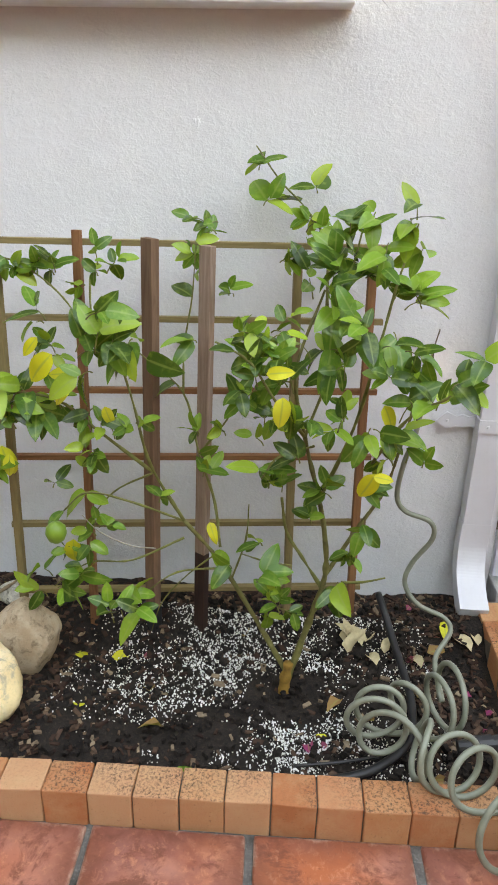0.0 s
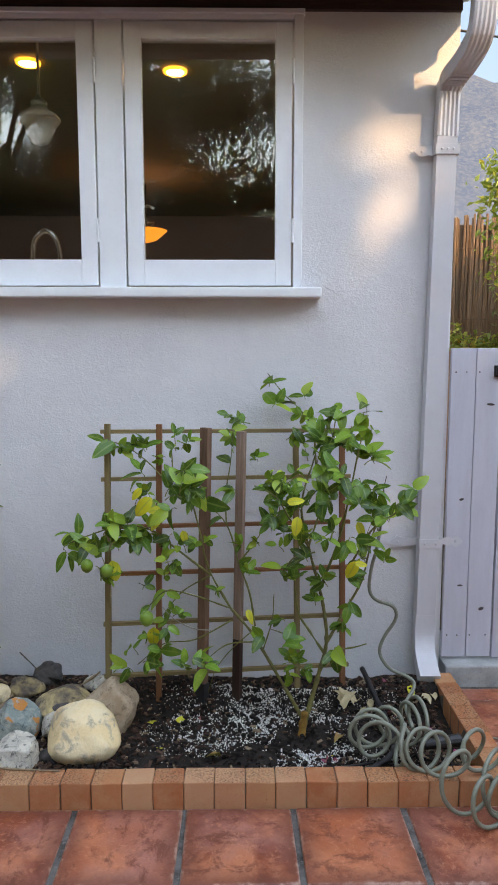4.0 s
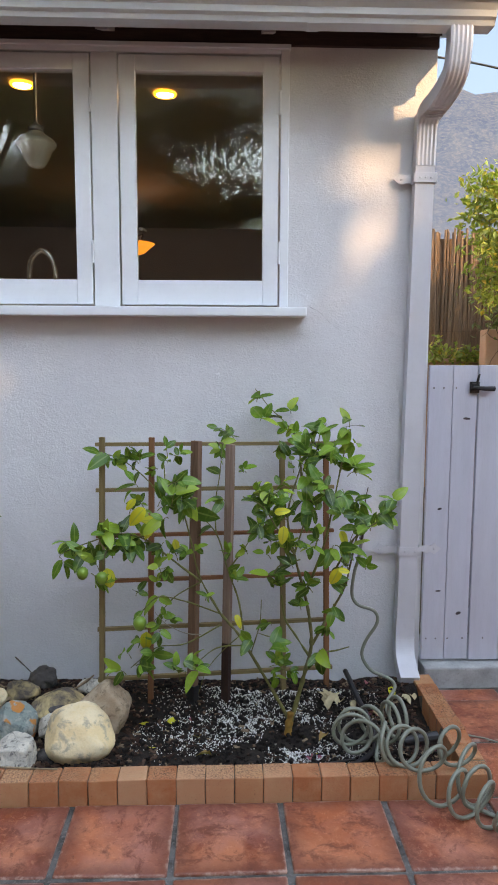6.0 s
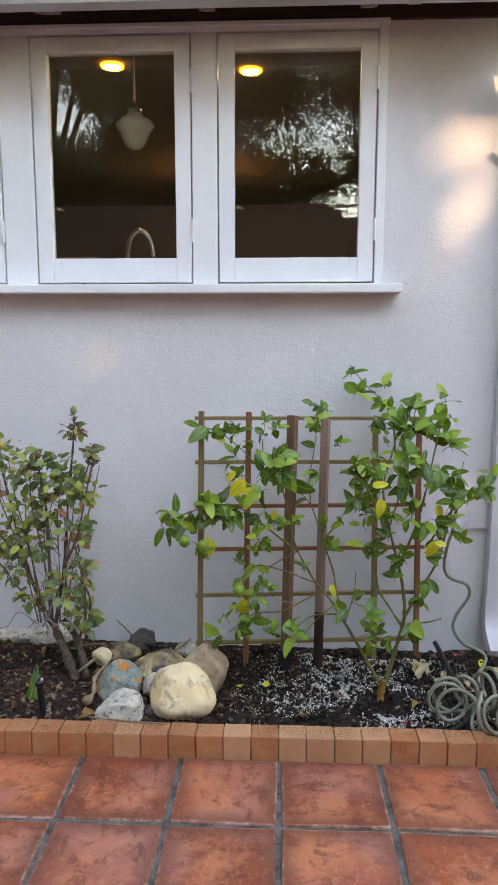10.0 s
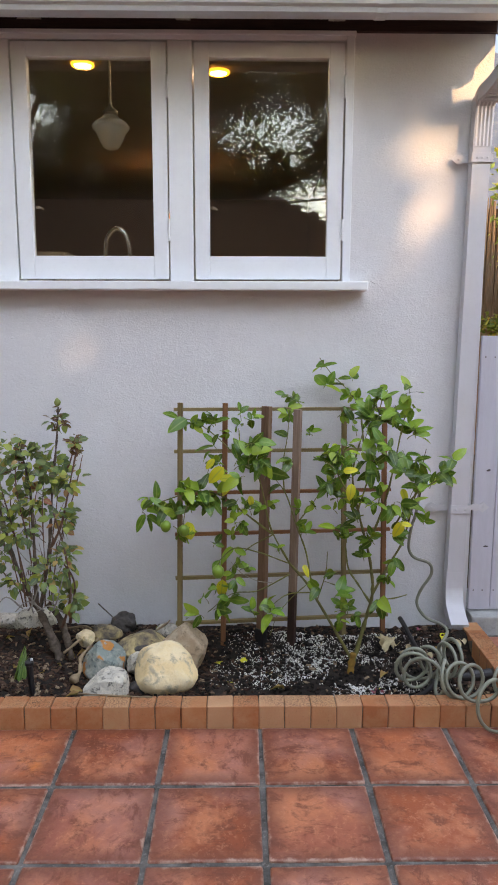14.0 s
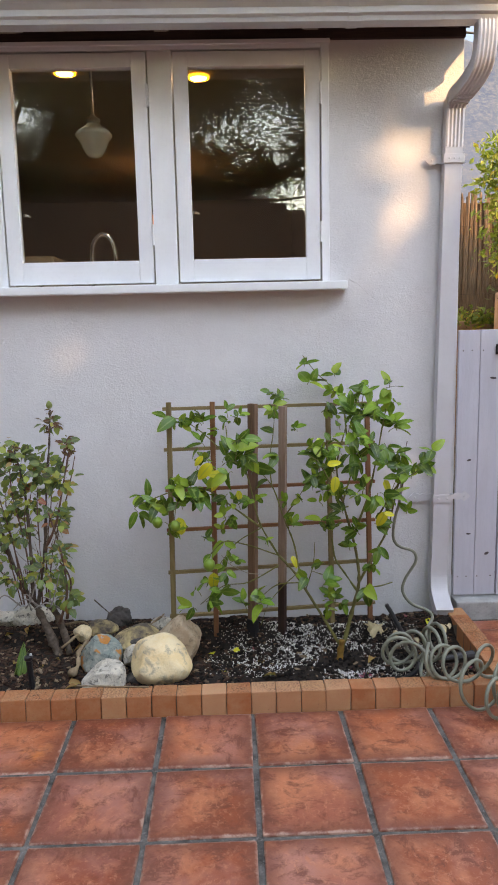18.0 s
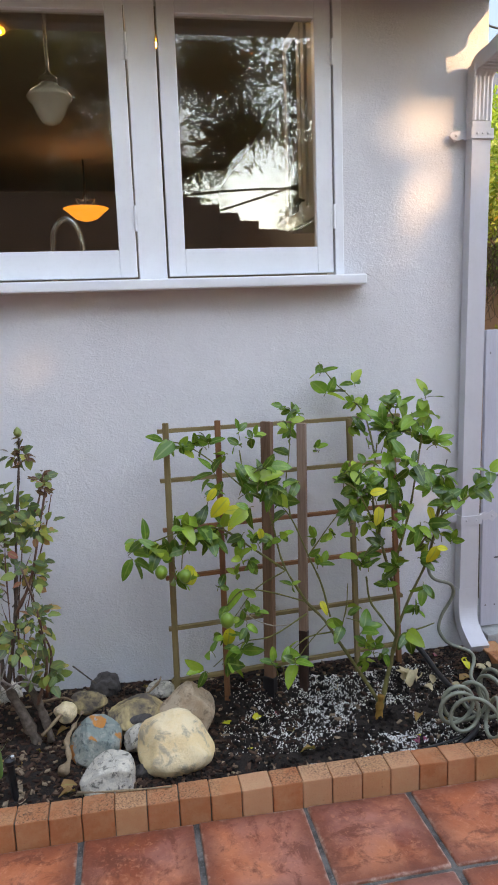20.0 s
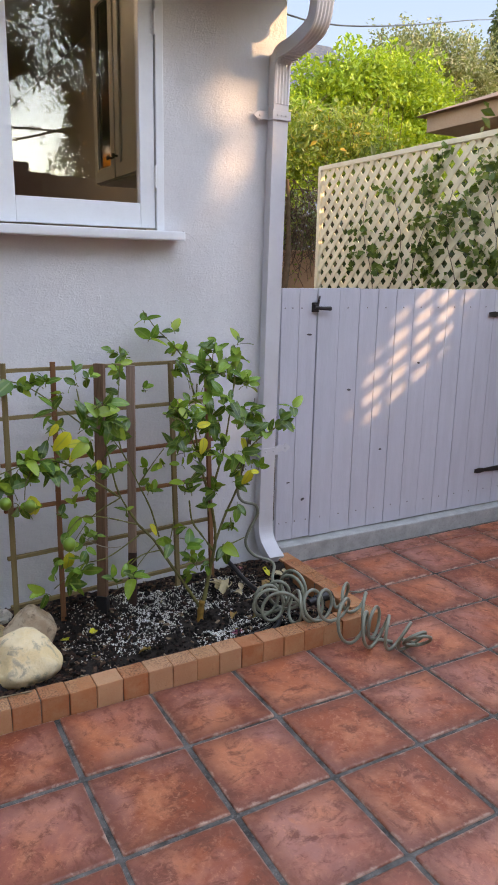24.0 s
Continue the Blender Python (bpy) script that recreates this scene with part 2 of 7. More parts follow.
def glass_material():
    n = Net("window_glass")
    clear = n.add("ShaderNodeBsdfTransparent")
    clear.inputs[0].default_value = (0.93, 0.95, 0.94, 1)
    gloss = n.add("ShaderNodeBsdfGlossy")
    gloss.inputs["Roughness"].default_value = 0.0
    fres = n.add("ShaderNodeFresnel", IOR=1.5)
    twice = n.add("ShaderNodeMath")
    twice.operation = "MULTIPLY_ADD"
    twice.inputs[1].default_value = 1.9
    twice.inputs[2].default_value = 0.0
    n.link(fres.outputs[0], twice.inputs[0])
    both = n.add("ShaderNodeMixShader")
    n.link(twice.outputs[0], both.inputs[0])
    n.link(clear.outputs[0], both.inputs[1])
    n.link(gloss.outputs[0], both.inputs[2])
    n.coords()
    ripple = n.add("ShaderNodeBump", Strength=0.0015, Distance=0.02)
    n.link(n.noise(5, 2, 0.4), ripple.inputs["Height"])
    n.link(ripple.outputs[0], gloss.inputs["Normal"])
    n.link(both.outputs[0], n.t.nodes["Material Output"].inputs[0])
    return n.m


def glow_material(name, colour, strength):
    n = Net(name)
    n.b.inputs["Emission Color"].default_value = (*colour, 1)
    n.b.inputs["Emission Strength"].default_value = strength
    n.color(colour)
    return n.m


STUCCO = stucco_material()
TRIM = paint_material("white_trim_paint", (0.80, 0.835, 0.86), (0.60, 0.62, 0.63), 0.4, 1.0, wear=0.22)
GUTTER = paint_material("gutter_enamel", (0.54, 0.565, 0.58), (0.40, 0.40, 0.39), 0.35, 0.6, wear=0.4, bump=0.05)
SPOUT = paint_material("downspout_paint", (0.60, 0.60, 0.63), (0.48, 0.475, 0.495), 0.42, 0.8, wear=0.4, bump=0.06)
GATE = paint_material("gate_paint", (0.55, 0.56, 0.625), (0.45, 0.46, 0.515), 0.6, 1.0, (4, 4, 0.5), wear=0.6, bump=0.3)
EAVE = wood_material("eave_brown", (0.085, 0.055, 0.05), (0.045, 0.028, 0.026), 0.7, (3, 25, 25))
OLIVE = wood_material("trellis_tan", (0.34, 0.245, 0.115), (0.165, 0.115, 0.05))
REDWOOD = wood_material("trellis_red", (0.36, 0.155, 0.07), (0.175, 0.07, 0.033))
BROWN = wood_material("post_brown", (0.34, 0.19, 0.125), (0.14, 0.072, 0.046))
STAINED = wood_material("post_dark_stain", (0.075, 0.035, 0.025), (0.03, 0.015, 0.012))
BLACK = plain_material("black_plastic", (0.014, 0.014, 0.016), 0.45)
IRON = plain_material("black_iron", (0.016, 0.016, 0.017), 0.5, 0.0)
BRICK = brick_material()
TILE = tile_material()
GROUT = ground_material("grout_grey", (0.05, 0.045, 0.04), (0.19, 0.175, 0.16), (0.36, 0.34, 0.32), 1.3, 0.9, 0.6)
CONCRETE = ground_material("curb_concrete", (0.30, 0.31, 0.30), (0.46, 0.47, 0.46), (0.20, 0.19, 0.18), 1.2, 0.85, 0.3)
SOIL = ground_material("dark_soil", (0.014, 0.010, 0.009), (0.034, 0.025, 0.021), (0.085, 0.062, 0.048), 1.6, 0.95, 1.0)
GLASS = glass_material()
LEMON_STOPS = ((0.0, (0.014, 0.058, 0.014)), (0.3, (0.032, 0.12, 0.020)), (0.58, (0.075, 0.225, 0.030)), (0.82, (0.18, 0.36, 0.045)), (1.0, (0.34, 0.47, 0.06)))
LEMON_LEAF = leaf_material("lemon_leaf", LEMON_STOPS, 0.24, 0.26)
YELLOW_LEAF = leaf_material("yellow_leaf", ((0.0, (0.72, 0.64, 0.04)), (0.6, (0.76, 0.74, 0.08)), (1.0, (0.74, 0.66, 0.05))), 0.45)
ROSE_STOPS = ((0.0, (0.035, 0.085, 0.05)), (0.35, (0.085, 0.165, 0.08)), (0.62, (0.20, 0.30, 0.085)), (0.84, (0.44, 0.48, 0.09)), (0.95, (0.55, 0.24, 0.13)), (1.0, (0.30, 0.05, 0.05)))
ROSE_LEAF = leaf_material("rose_leaf", ROSE_STOPS, 0.42)
WINE_LEAF = leaf_material("wine_leaf", ((0.0, (0.09, 0.018, 0.022)), (1.0, (0.17, 0.03, 0.035))), 0.5, 0.2)
GREEN_BARK = plain_material("green_bark", (0.20, 0.20, 0.062), 0.75, 0, 0.5, 60, 0.4, 0.2)
GREY_BARK = plain_material("grey_bark", (0.17, 0.13, 0.105), 0.9, 0, 0.75, 45, 1.0, 0.1)
RED_BARK = plain_material("reddish_cane", (0.20, 0.11, 0.075), 0.7, 0, 0.5, 60, 0.4, 0.3)
HOSE = plain_material("sage_hose", (0.22, 0.235, 0.18), 0.38, 0, 0.25, 40, 0.05)


# ---------------------------------------------------------------- shaping helpers
def thing(name, label, category, at=(0, 0, 0), group="", kind=""):
    ob = new(name)
    ob.location = at
    return tagged(ob, label, category, group, kind)


def link_mesh(name, me, material, parent=None, label=""):
    ob = new(name, me)
    if material and not me.materials:
        me.materials.append(material)
    if parent:
        ob.parent = parent
        top = Vector((0, 0, 0))
        p = parent
        while p:
            top += p.location
            p = p.parent
        ob.location = -top
    return tagged(ob, label)


def part(name, bm, material, parent=None, label="", smooth=False):
    me = bpy.data.meshes.new(name)
    if smooth:
        for f in bm.faces:
            f.smooth = True
    bm.to_mesh(me)
    bm.free()
    return link_mesh(name, me, material, parent, label)


def box(bm, a, b, bevel=0.0, m=None):
    """A block between two corners, its edges rounded by bevel."""
    lo, hi = [min(p, q) for p, q in zip(a, b)], [max(p, q) for p, q in zip(a, b)]
    got = bmesh.ops.create_cube(bm, size=1)["verts"]
    for v in got:
        v.co = Vector([l + (c + 0.5) * (h - l) for c, l, h in zip(v.co, lo, hi)])
    if bevel:
        edges = {e for v in got for e in v.link_edges}
        out = bmesh.ops.bevel(bm, geom=list(edges), offset=bevel, segments=2, profile=0.6, affect="EDGES")
        got = list({v for f in out["faces"] for v in f.verts} | {v for v in got if v.is_valid})
        seen, stack = set(got), list(got)
        while stack:
            for e in stack.pop().link_edges:
                for w in e.verts:
                    if w not in seen:
                        seen.add(w)
                        stack.append(w)
        got = list(seen)
    if m:
        bmesh.ops.transform(bm, matrix=m, verts=got)
    return got


def block(name, a, b, material, parent=None, bevel=0.0, label="", m=None):
    bm = bmesh.new()
    box(bm, a, b, bevel, m)
    return part(name, bm, material, parent, label)


def prism(bm, outline, x0, x1):
    """An outline in y and z, pulled along x."""
    rings = [[bm.verts.new((x, y, z)) for y, z in outline] for x in (x0, x1)]
    n = len(outline)
    for i in range(n):
        bm.faces.new((rings[0][i], rings[0][(i + 1) % n], rings[1][(i + 1) % n], rings[1][i]))
    bm.faces.new(rings[0])
    bm.faces.new(rings[1][::-1])
    bmesh.ops.recalc_face_normals(bm, faces=bm.faces[:])


def smooth_line(points, steps):
    """A Catmull-Rom line through the points."""
    pts = [Vector(p) for p in points]
    pts = [2 * pts[0] - pts[1]] + pts + [2 * pts[-1] - pts[-2]]
    out = []
    for i in range(1, len(pts) - 2):
        a, b, c, d = pts[i - 1 : i + 3]
        for k in range(steps):
            t = k / steps
            out.append(0.5 * (2 * b + (c - a) * t + (2 * a - 5 * b + 4 * c - d) * t * t + (3 * b - a - 3 * c + d) * t ** 3))
    return out + [pts[-2]]


def tube(bm, line, r0, r1, sides=8, wobble=0.0, flat=1.0):
    rings = []
    normal = Vector((0.3, 0.7, 0.2)).normalized()
    for i, p in enumerate(line):
        d = (line[min(i + 1, len(line) - 1)] - line[max(i - 1, 0)]).normalized()
        normal = (normal - d * normal.dot(d))
        normal = normal.normalized() if normal.length > 1e-4 else d.orthogonal().normalized()
        side = d.cross(normal)
        r = r0 + (r1 - r0) * i / max(1, len(line) - 1)
        r *= 1 + wobble * (noise.noise(p * 40) if wobble else 0)
        rings.append([bm.verts.new(p + r * (math.cos(a) * normal + flat * math.sin(a) * side)) for a in [math.tau * k / sides for k in range(sides)]])
    for a, b in zip(rings, rings[1:]):
        for k in range(sides):
            bm.faces.new((a[k], a[(k + 1) % sides], b[(k + 1) % sides], b[k]))
    bm.faces.new(rings[0][::-1])
    bm.faces.new(rings[-1])


def pipe(name, points, r0, r1, material, parent=None, steps=6, sides=8, wobble=0.0, label=""):
    bm = bmesh.new()
    tube(bm, smooth_line(points, steps), r0, r1, sides, wobble)
    return part(name, bm, material, parent, label, True)


def lathe(bm, profile, centre, sides=24):
    """Rings of (radius, height) round a point."""
    rings = [[bm.verts.new((centre[0] + r * math.cos(math.tau * k / sides), centre[1] + r * math.sin(math.tau * k / sides), centre[2] + z)) for k in range(sides)] for r, z in profile]
    for a, b in zip(rings, rings[1:]):
        for k in range(sides):
            bm.faces.new((a[k], a[(k + 1) % sides], b[(k + 1) % sides], b[k]))
    bm.faces.new(rings[0][::-1])
    bm.faces.new(rings[-1])
    bmesh.ops.recalc_face_normals(bm, faces=bm.faces[:])


def midrib(me):
    """Marks the middle row of points of a mesh of three-row blades."""
    rib = me.attributes.new("midrib", "FLOAT", "POINT")
    for i in range(1, len(me.vertices), 3):
        rib.data[i].value = 1.0


def leaf_mesh(name, length, width, fold, curl, material, steps=5, wave=0.0, tip=1.0):
    """One blade along +y, its midrib on the axis, its face towards +z."""
    verts, faces = [], []
    for i in range(steps + 1):
        t = i / steps
        w = width * 0.5 * (math.sin(math.pi * min(1.0, t ** (0.8 * tip))) ** 0.6 if 0 < t < 1 else 0.02)
        y, z = length * t, -curl * length * t * t
        up = fold * w
        ripple = wave * math.sin(9 * t)
        verts += [(-w, y, z + up + ripple * w), (0, y, z), (w, y, z + up - ripple * w)]
    for i in range(steps):
        a = 3 * i
        faces += [(a, a + 1, a + 4, a + 3), (a + 1, a + 2, a + 5, a + 4)]
    me = bpy.data.meshes.new(name)
    me.from_pydata(verts, [], faces)
    midrib(me)
    for p in me.polygons:
        p.use_smooth = True
    me.materials.append(material)
    return me


def leaf_cloud(name, blobs, count, size, material, parent=None, label="", shell=0.55, seed=1, keep=None, stretch=0.55):
    """Many small folded leaves in ellipsoids (centre, radii): one mesh."""
    rng = np.random.default_rng(seed)
    weight = np.array([r[0] * r[1] * r[2] for _, r in blobs]) ** (2 / 3)
    pick = rng.choice(len(blobs), count, p=weight / weight.sum())
    c = np.array([b[0] for b in blobs], float)[pick]
    r = np.array([b[1] for b in blobs], float)[pick]
    d = rng.normal(size=(count, 3))
    d /= np.linalg.norm(d, axis=1)[:, None]
    rad = shell + (1 - shell) * rng.random((count, 1))
    lump = 1 + 0.22 * np.sin(d[:, :1] * 7 + pick[:, None]) * np.sin(d[:, 1:2] * 6) + 0.15 * np.sin(d[:, 2:] * 11 + 2 * pick[:, None])
    p = c + d * r * rad * lump
    if keep is not None:
        ok = keep(p, rng)
        p, d = p[ok], d[ok]
        count = len(p)
    axis = rng.normal(size=(count, 3)) + 0.5 * d
    axis /= np.linalg.norm(axis, axis=1)[:, None]
    face = d + 0.9 * rng.normal(size=(count, 3)) + np.array([0, 0, 0.5])
    side = np.cross(axis, face)
    side /= np.linalg.norm(side, axis=1)[:, None]
    up = np.cross(side, axis)
    s = size * (0.6 + 0.8 * rng.random((count, 1)))
    a = p - axis * s * 0.5
    b = p + axis * s * 0.5
    v = np.stack([a, p + side * s * stretch * 0.5 + up * s * 0.12, b, p - side * s * stretch * 0.5 + up * s * 0.12], 1).reshape(-1, 3)
    i = np.arange(count)[:, None] * 4
    f = np.concatenate([i + [0, 1, 2], i + [0, 2, 3]], 0)
    me = bpy.data.meshes.new(name)
    me.from_pydata(v.tolist(), [], f.tolist())
    return link_mesh(name, me, material, parent, label)


# ---------------------------------------------------------------- house: wall, window, eave
bm = bmesh.new()
box(bm, (-6, 0, -0.3), (-2.134, 0.16, 2.8942))
box(bm, (-2.134, 0, -0.3), (0.071, 0.16, 1.5994))
box(bm, (-2.134, 0, 2.606), (0.071, 0.16, 2.8942))
box(bm, (0.071, 0, -0.3), (0.676, 0.16, 2.8942))
wall = part("wall_south", bm, STUCCO)
tagged(wall, "lavender-grey rough stucco house wall above planting bed", "wall", kind="structure")
# hairline crack beside the sill
CRACKED = plain_material("crack_filler", (0.34, 0.32, 0.33), 0.9)
crack = pipe("crack", [(0.176, 0.0015, 1.6096), (0.221, 0.0015, 1.5842), (0.256, 0.0015, 1.5486), (0.291, 0.0015, 1.5232), (0.331, 0.0015, 1.5151), (0.358, 0.0015, 1.507)], 0.0022, 0.0012, CRACKED, wall, 5, 5, 0.4, "thin dark hairline crack")
SIDE = block("wall_east", (0.516, 0.163, -0.3), (0.676, 6, 2.8942), STUCCO)
tagged(SIDE, "lavender-grey stucco side wall of the house", "wall", kind="structure")

window = thing("window_1", "white painted wooden window with three casements over the bed", "window", (-1.014, 0, 1.6045), kind="structure")
bm = bmesh.new()
box(bm, (0.049, -0.026, 1.6025), (0.084, 0.1, 2.5995), 0.004)
box(bm, (-2.154, -0.026, 1.6025), (-2.11, 0.1, 2.5995), 0.004)
part("jamb", bm, TRIM, window)
bm = bmesh.new()
box(bm, (-2.109, -0.022, 2.583), (0.0485, 0.1, 2.5995), 0.003)
box(bm, (-2.164, -0.034, 2.600), (0.088, 0.1, 2.617), 0.003)
part("head", bm, TRIM, window, "white head casing with a drip cap")
for x0, x1 in ((-0.698, -0.595), (-1.488, -1.355)):
    block("mullion", (x0, -0.018, 1.6025), (x1, 0.10, 2.5825), TRIM, window, 0.004)
bm = bmesh.new()
box(bm, (-2.234, -0.085, 1.5639), (0.156, 0.1, 1.6014), 0.006)
part("window_sill", bm, TRIM, window, "white projecting sill")
for x0, x1 in ((-0.588, 0.043), (-1.348, -0.704), (-2.104, -1.494)):
    bm = bmesh.new()
    z0, z1, g = 1.6125, 2.5755, 0.063
    box(bm, (x0, -0.020, z0), (x0 + g, 0.025, z1), 0.003)
    box(bm, (x1 - g, -0.020, z0), (x1, 0.025, z1), 0.003)
    box(bm, (x0 + g, -0.0195, z0), (x1 - g, 0.025, z0 + 0.098), 0.003)
    box(bm, (x0 + g, -0.0195, z1 - 0.0605), (x1 - g, 0.025, z1), 0.003)
    sash = part("sash", bm, TRIM, window, "white casement sash, closed")
    pane = block("pane", (x0 + g - 0.004, 0.006, z0 + 0.09), (x1 - g + 0.004, 0.0065, z1 - 0.056), GLASS, sash, label="clear window pane reflecting trees")
    pane.visible_shadow = False
    for z in (1.82, 2.40):
        bm = bmesh.new()
        tube(bm, [Vector((x1 + 0.003, -0.024, z - 0.045)), Vector((x1 + 0.003, -0.024, z + 0.045))], 0.0055, 0.0055, 8)
        box(bm, (x1 - 0.012, -0.0225, z - 0.043), (x1 + 0.002, -0.019, z + 0.043))
        part("hinge", bm, TRIM, sash, "painted butt hinge")
    bm = bmesh.new()
    tube(bm, smooth_line([(x0 + 0.07, 0.03, 1.92), (x0 + 0.078, 0.045, 1.922), (x0 + 0.095, 0.05, 1.915)], 4), 0.007, 0.005, 8)
    part("latch_handle", bm, TRIM, sash, "small white latch handle inside")

eave = thing("eave", "dark brown eave boards with grey rafter tails under the roof", "eave", (-1.014, -0.1, 2.6403), kind="structure")
bm = bmesh.new()
prism(bm, [(-0.240, 2.678), (-0.240, 2.698), (0.15, 2.849), (0.15, 2.829)], -6.0, 0.741)
part("soffit_boards", bm, EAVE, eave)
block("fascia", (-6, -0.238, 2.598), (0.741, -0.216, 2.6765), EAVE, eave)
bm = bmesh.new()
box(bm, (-6, -0.022, 2.6185), (0.676, -0.002, 2.7593))
part("frieze", bm, EAVE, eave)
RAFTER = paint_material("rafter_paint", (0.42, 0.39, 0.38), (0.2, 0.17, 0.16), 0.6)
for k in range(-8, 2):
    x = -0.007 + 0.614 * k
    bm = bmesh.new()
    prism(bm, [(-0.214, 2.580), (-0.214, 2.684), (-0.024, 2.758), (-0.024, 2.655)], x - 0.022, x + 0.022)
    part("rafter_tail", bm, RAFTER if k < 1 else EAVE, eave, "grey painted rafter tail")
block("rake_board", (0.743, -0.240, 2.5794), (0.764, 0.6, 2.7419), TRIM, eave, 0.002, m=Matrix.Translation((0, -0.262, 2.6606)) @ Matrix.Rotation(radians(21), 4, "X") @ Matrix.Translation((0, 0.262, -2.6606)))
ROOFING = ground_material("roof_shingle", (0.045, 0.05, 0.05), (0.08, 0.085, 0.08), (0.12, 0.12, 0.11), 1.0, 0.95, 0.6)
roof = thing("roof", "dark grey-green composition shingle roof above the gutter", "roof", (-1.014, 0, 2.7419), kind="structure")
for k in range(7):
    y = -0.30 + 0.14 * k
    z = 2.702 + 0.388 * (y + 0.240)
    bm = bmesh.new()
    prism(bm, [(y, z + 0.004), (y, z + 0.016), (y + 0.2, z + 0.085), (y + 0.2, z + 0.078)], -6.0, 0.79)
    part("shingle_course", bm, ROOFING, roof)
bm = bmesh.new()
prism(bm, [(0.55, 3.00), (0.55, 3.03), (3.4, 4.13), (6.2, 3.03), (6.2, 3.0), (3.4, 4.1)], -6.0, 0.79)
part("roof_slope", bm, ROOFING, roof)

gutter = thing("gutter", "white enamelled metal rain gutter along the eave", "gutter", (-1.014, -0.31, 2.5692))
bm = bmesh.new()
outer = [(-0.264, 2.618), (-0.264, 2.520), (-0.335, 2.518), (-0.341, 2.534), (-0.352, 2.542), (-0.356, 2.562), (-0.372, 2.580), (-0.384, 2.586), (-0.386, 2.608), (-0.378, 2.612)]
inner = [(-0.376, 2.604), (-0.376, 2.592), (-0.364, 2.584), (-0.350, 2.566), (-0.344, 2.545), (-0.330, 2.526), (-0.270, 2.526), (-0.270, 2.618)]
outer, inner = [[(y + 0.024, z + 0.056) for y, z in line] for line in (outer, inner)]
prism(bm, outer + inner, -6.0, 0.781)
part("trough", bm, GUTTER, gutter)
bm = bmesh.new()
prism(bm, outer, 0.7815, 0.788)
part("end_cap", bm, GUTTER, gutter)
bm = bmesh.new()
prism(bm, [(y - 0.003 * (y < -0.3), z - 0.003) for y, z in outer[1:9]] + [(y, z) for y, z in outer[8:0:-1]], 0.12, 0.165)
part("seam_band", bm, GUTTER, gutter, "overlapping seam of the gutter")


def rect_duct(bm, line, w, d, ribs=5, flute=0.003):
    """A flat duct whose wide front has shallow flutes, along a line in the y-z plane or tilted in x."""
    outline = []
    for k in range(ribs * 2 + 1):
        outline.append((-w / 2 + w * k / (ribs * 2), -d / 2 - (flute if k % 2 else 0)))
    outline += [(w / 2, d / 2), (-w / 2, d / 2)]
    rings = []
    for i, p in enumerate(line):
        t = (line[min(i + 1, len(line) - 1)] - line[max(i - 1, 0)]).normalized()
        right = Vector((1, 0, 0)) - t * t.x
        right.normalize()
        back = t.cross(right)
        back = back if back.y > 0 or (abs(back.y) < 0.2 and back.z > 0) else -back
        rings.append([bm.verts.new(p + right * a + back * b) for a, b in outline])
    n = len(outline)
    for a, b in zip(rings, rings[1:]):
        for k in range(n):
            bm.faces.new((a[k], a[(k + 1) % n], b[(k + 1) % n], b[k]))
    bm.faces.new(rings[0])
    bm.faces.new(rings[-1][::-1])
    bmesh.ops.recalc_face_normals(bm, faces=bm.faces[:])


spout = thing("downspout", "grey painted fluted metal downspout at the house corner", "downspout", (0.616, -0.06, 0.1))
bm = bmesh.new()
rect_duct(bm, smooth_line([(0.672, -0.282, 2.590), (0.672, -0.28, 2.51), (0.668, -0.25, 2.430), (0.652, -0.15, 2.385), (0.636, -0.065, 2.365), (0.629, -0.034, 2.33)], 6), 0.080, 0.056)
part("upper_elbow", bm, SPOUT, spout, "curved fluted elbow under the gutter")
for k in range(5):
    f = k / 4
    block("crimp", (-0.036, -0.004, -0.003), (0.036, 0.004, 0.003), SPOUT, spout, 0.0015, "crimped rib under the elbow", Matrix.Translation((0.650 - 0.012 * f, -0.150 + 0.066 * f, 2.3555 - 0.024 * f)) @ Matrix.Rotation(radians(-20 - 20 * f), 4, "X"))
bm = bmesh.new()
rect_duct(bm, [Vector((0.6285, -0.034, 2.362)), Vector((0.624, -0.034, 2.160))], 0.079, 0.053)
rect_duct(bm, [Vector((0.624, -0.034, 2.159)), Vector((0.611, -0.035, 1.2386)), Vector((0.599, -0.036, 0.27))], 0.076, 0.052, 5, 0.0)
part("pipe", bm, SPOUT, spout)
bm = bmesh.new()
rect_duct(bm, smooth_line([(0.599, -0.036, 0.29), (0.597, -0.040, 0.2), (0.594, -0.07, 0.135), (0.592, -0.125, 0.095), (0.591, -0.18, 0.068)], 6), 0.080, 0.053, 5, 0.0)
part("outlet_shoe", bm, SPOUT, spout, "pale outlet shoe kicked out over the soil")
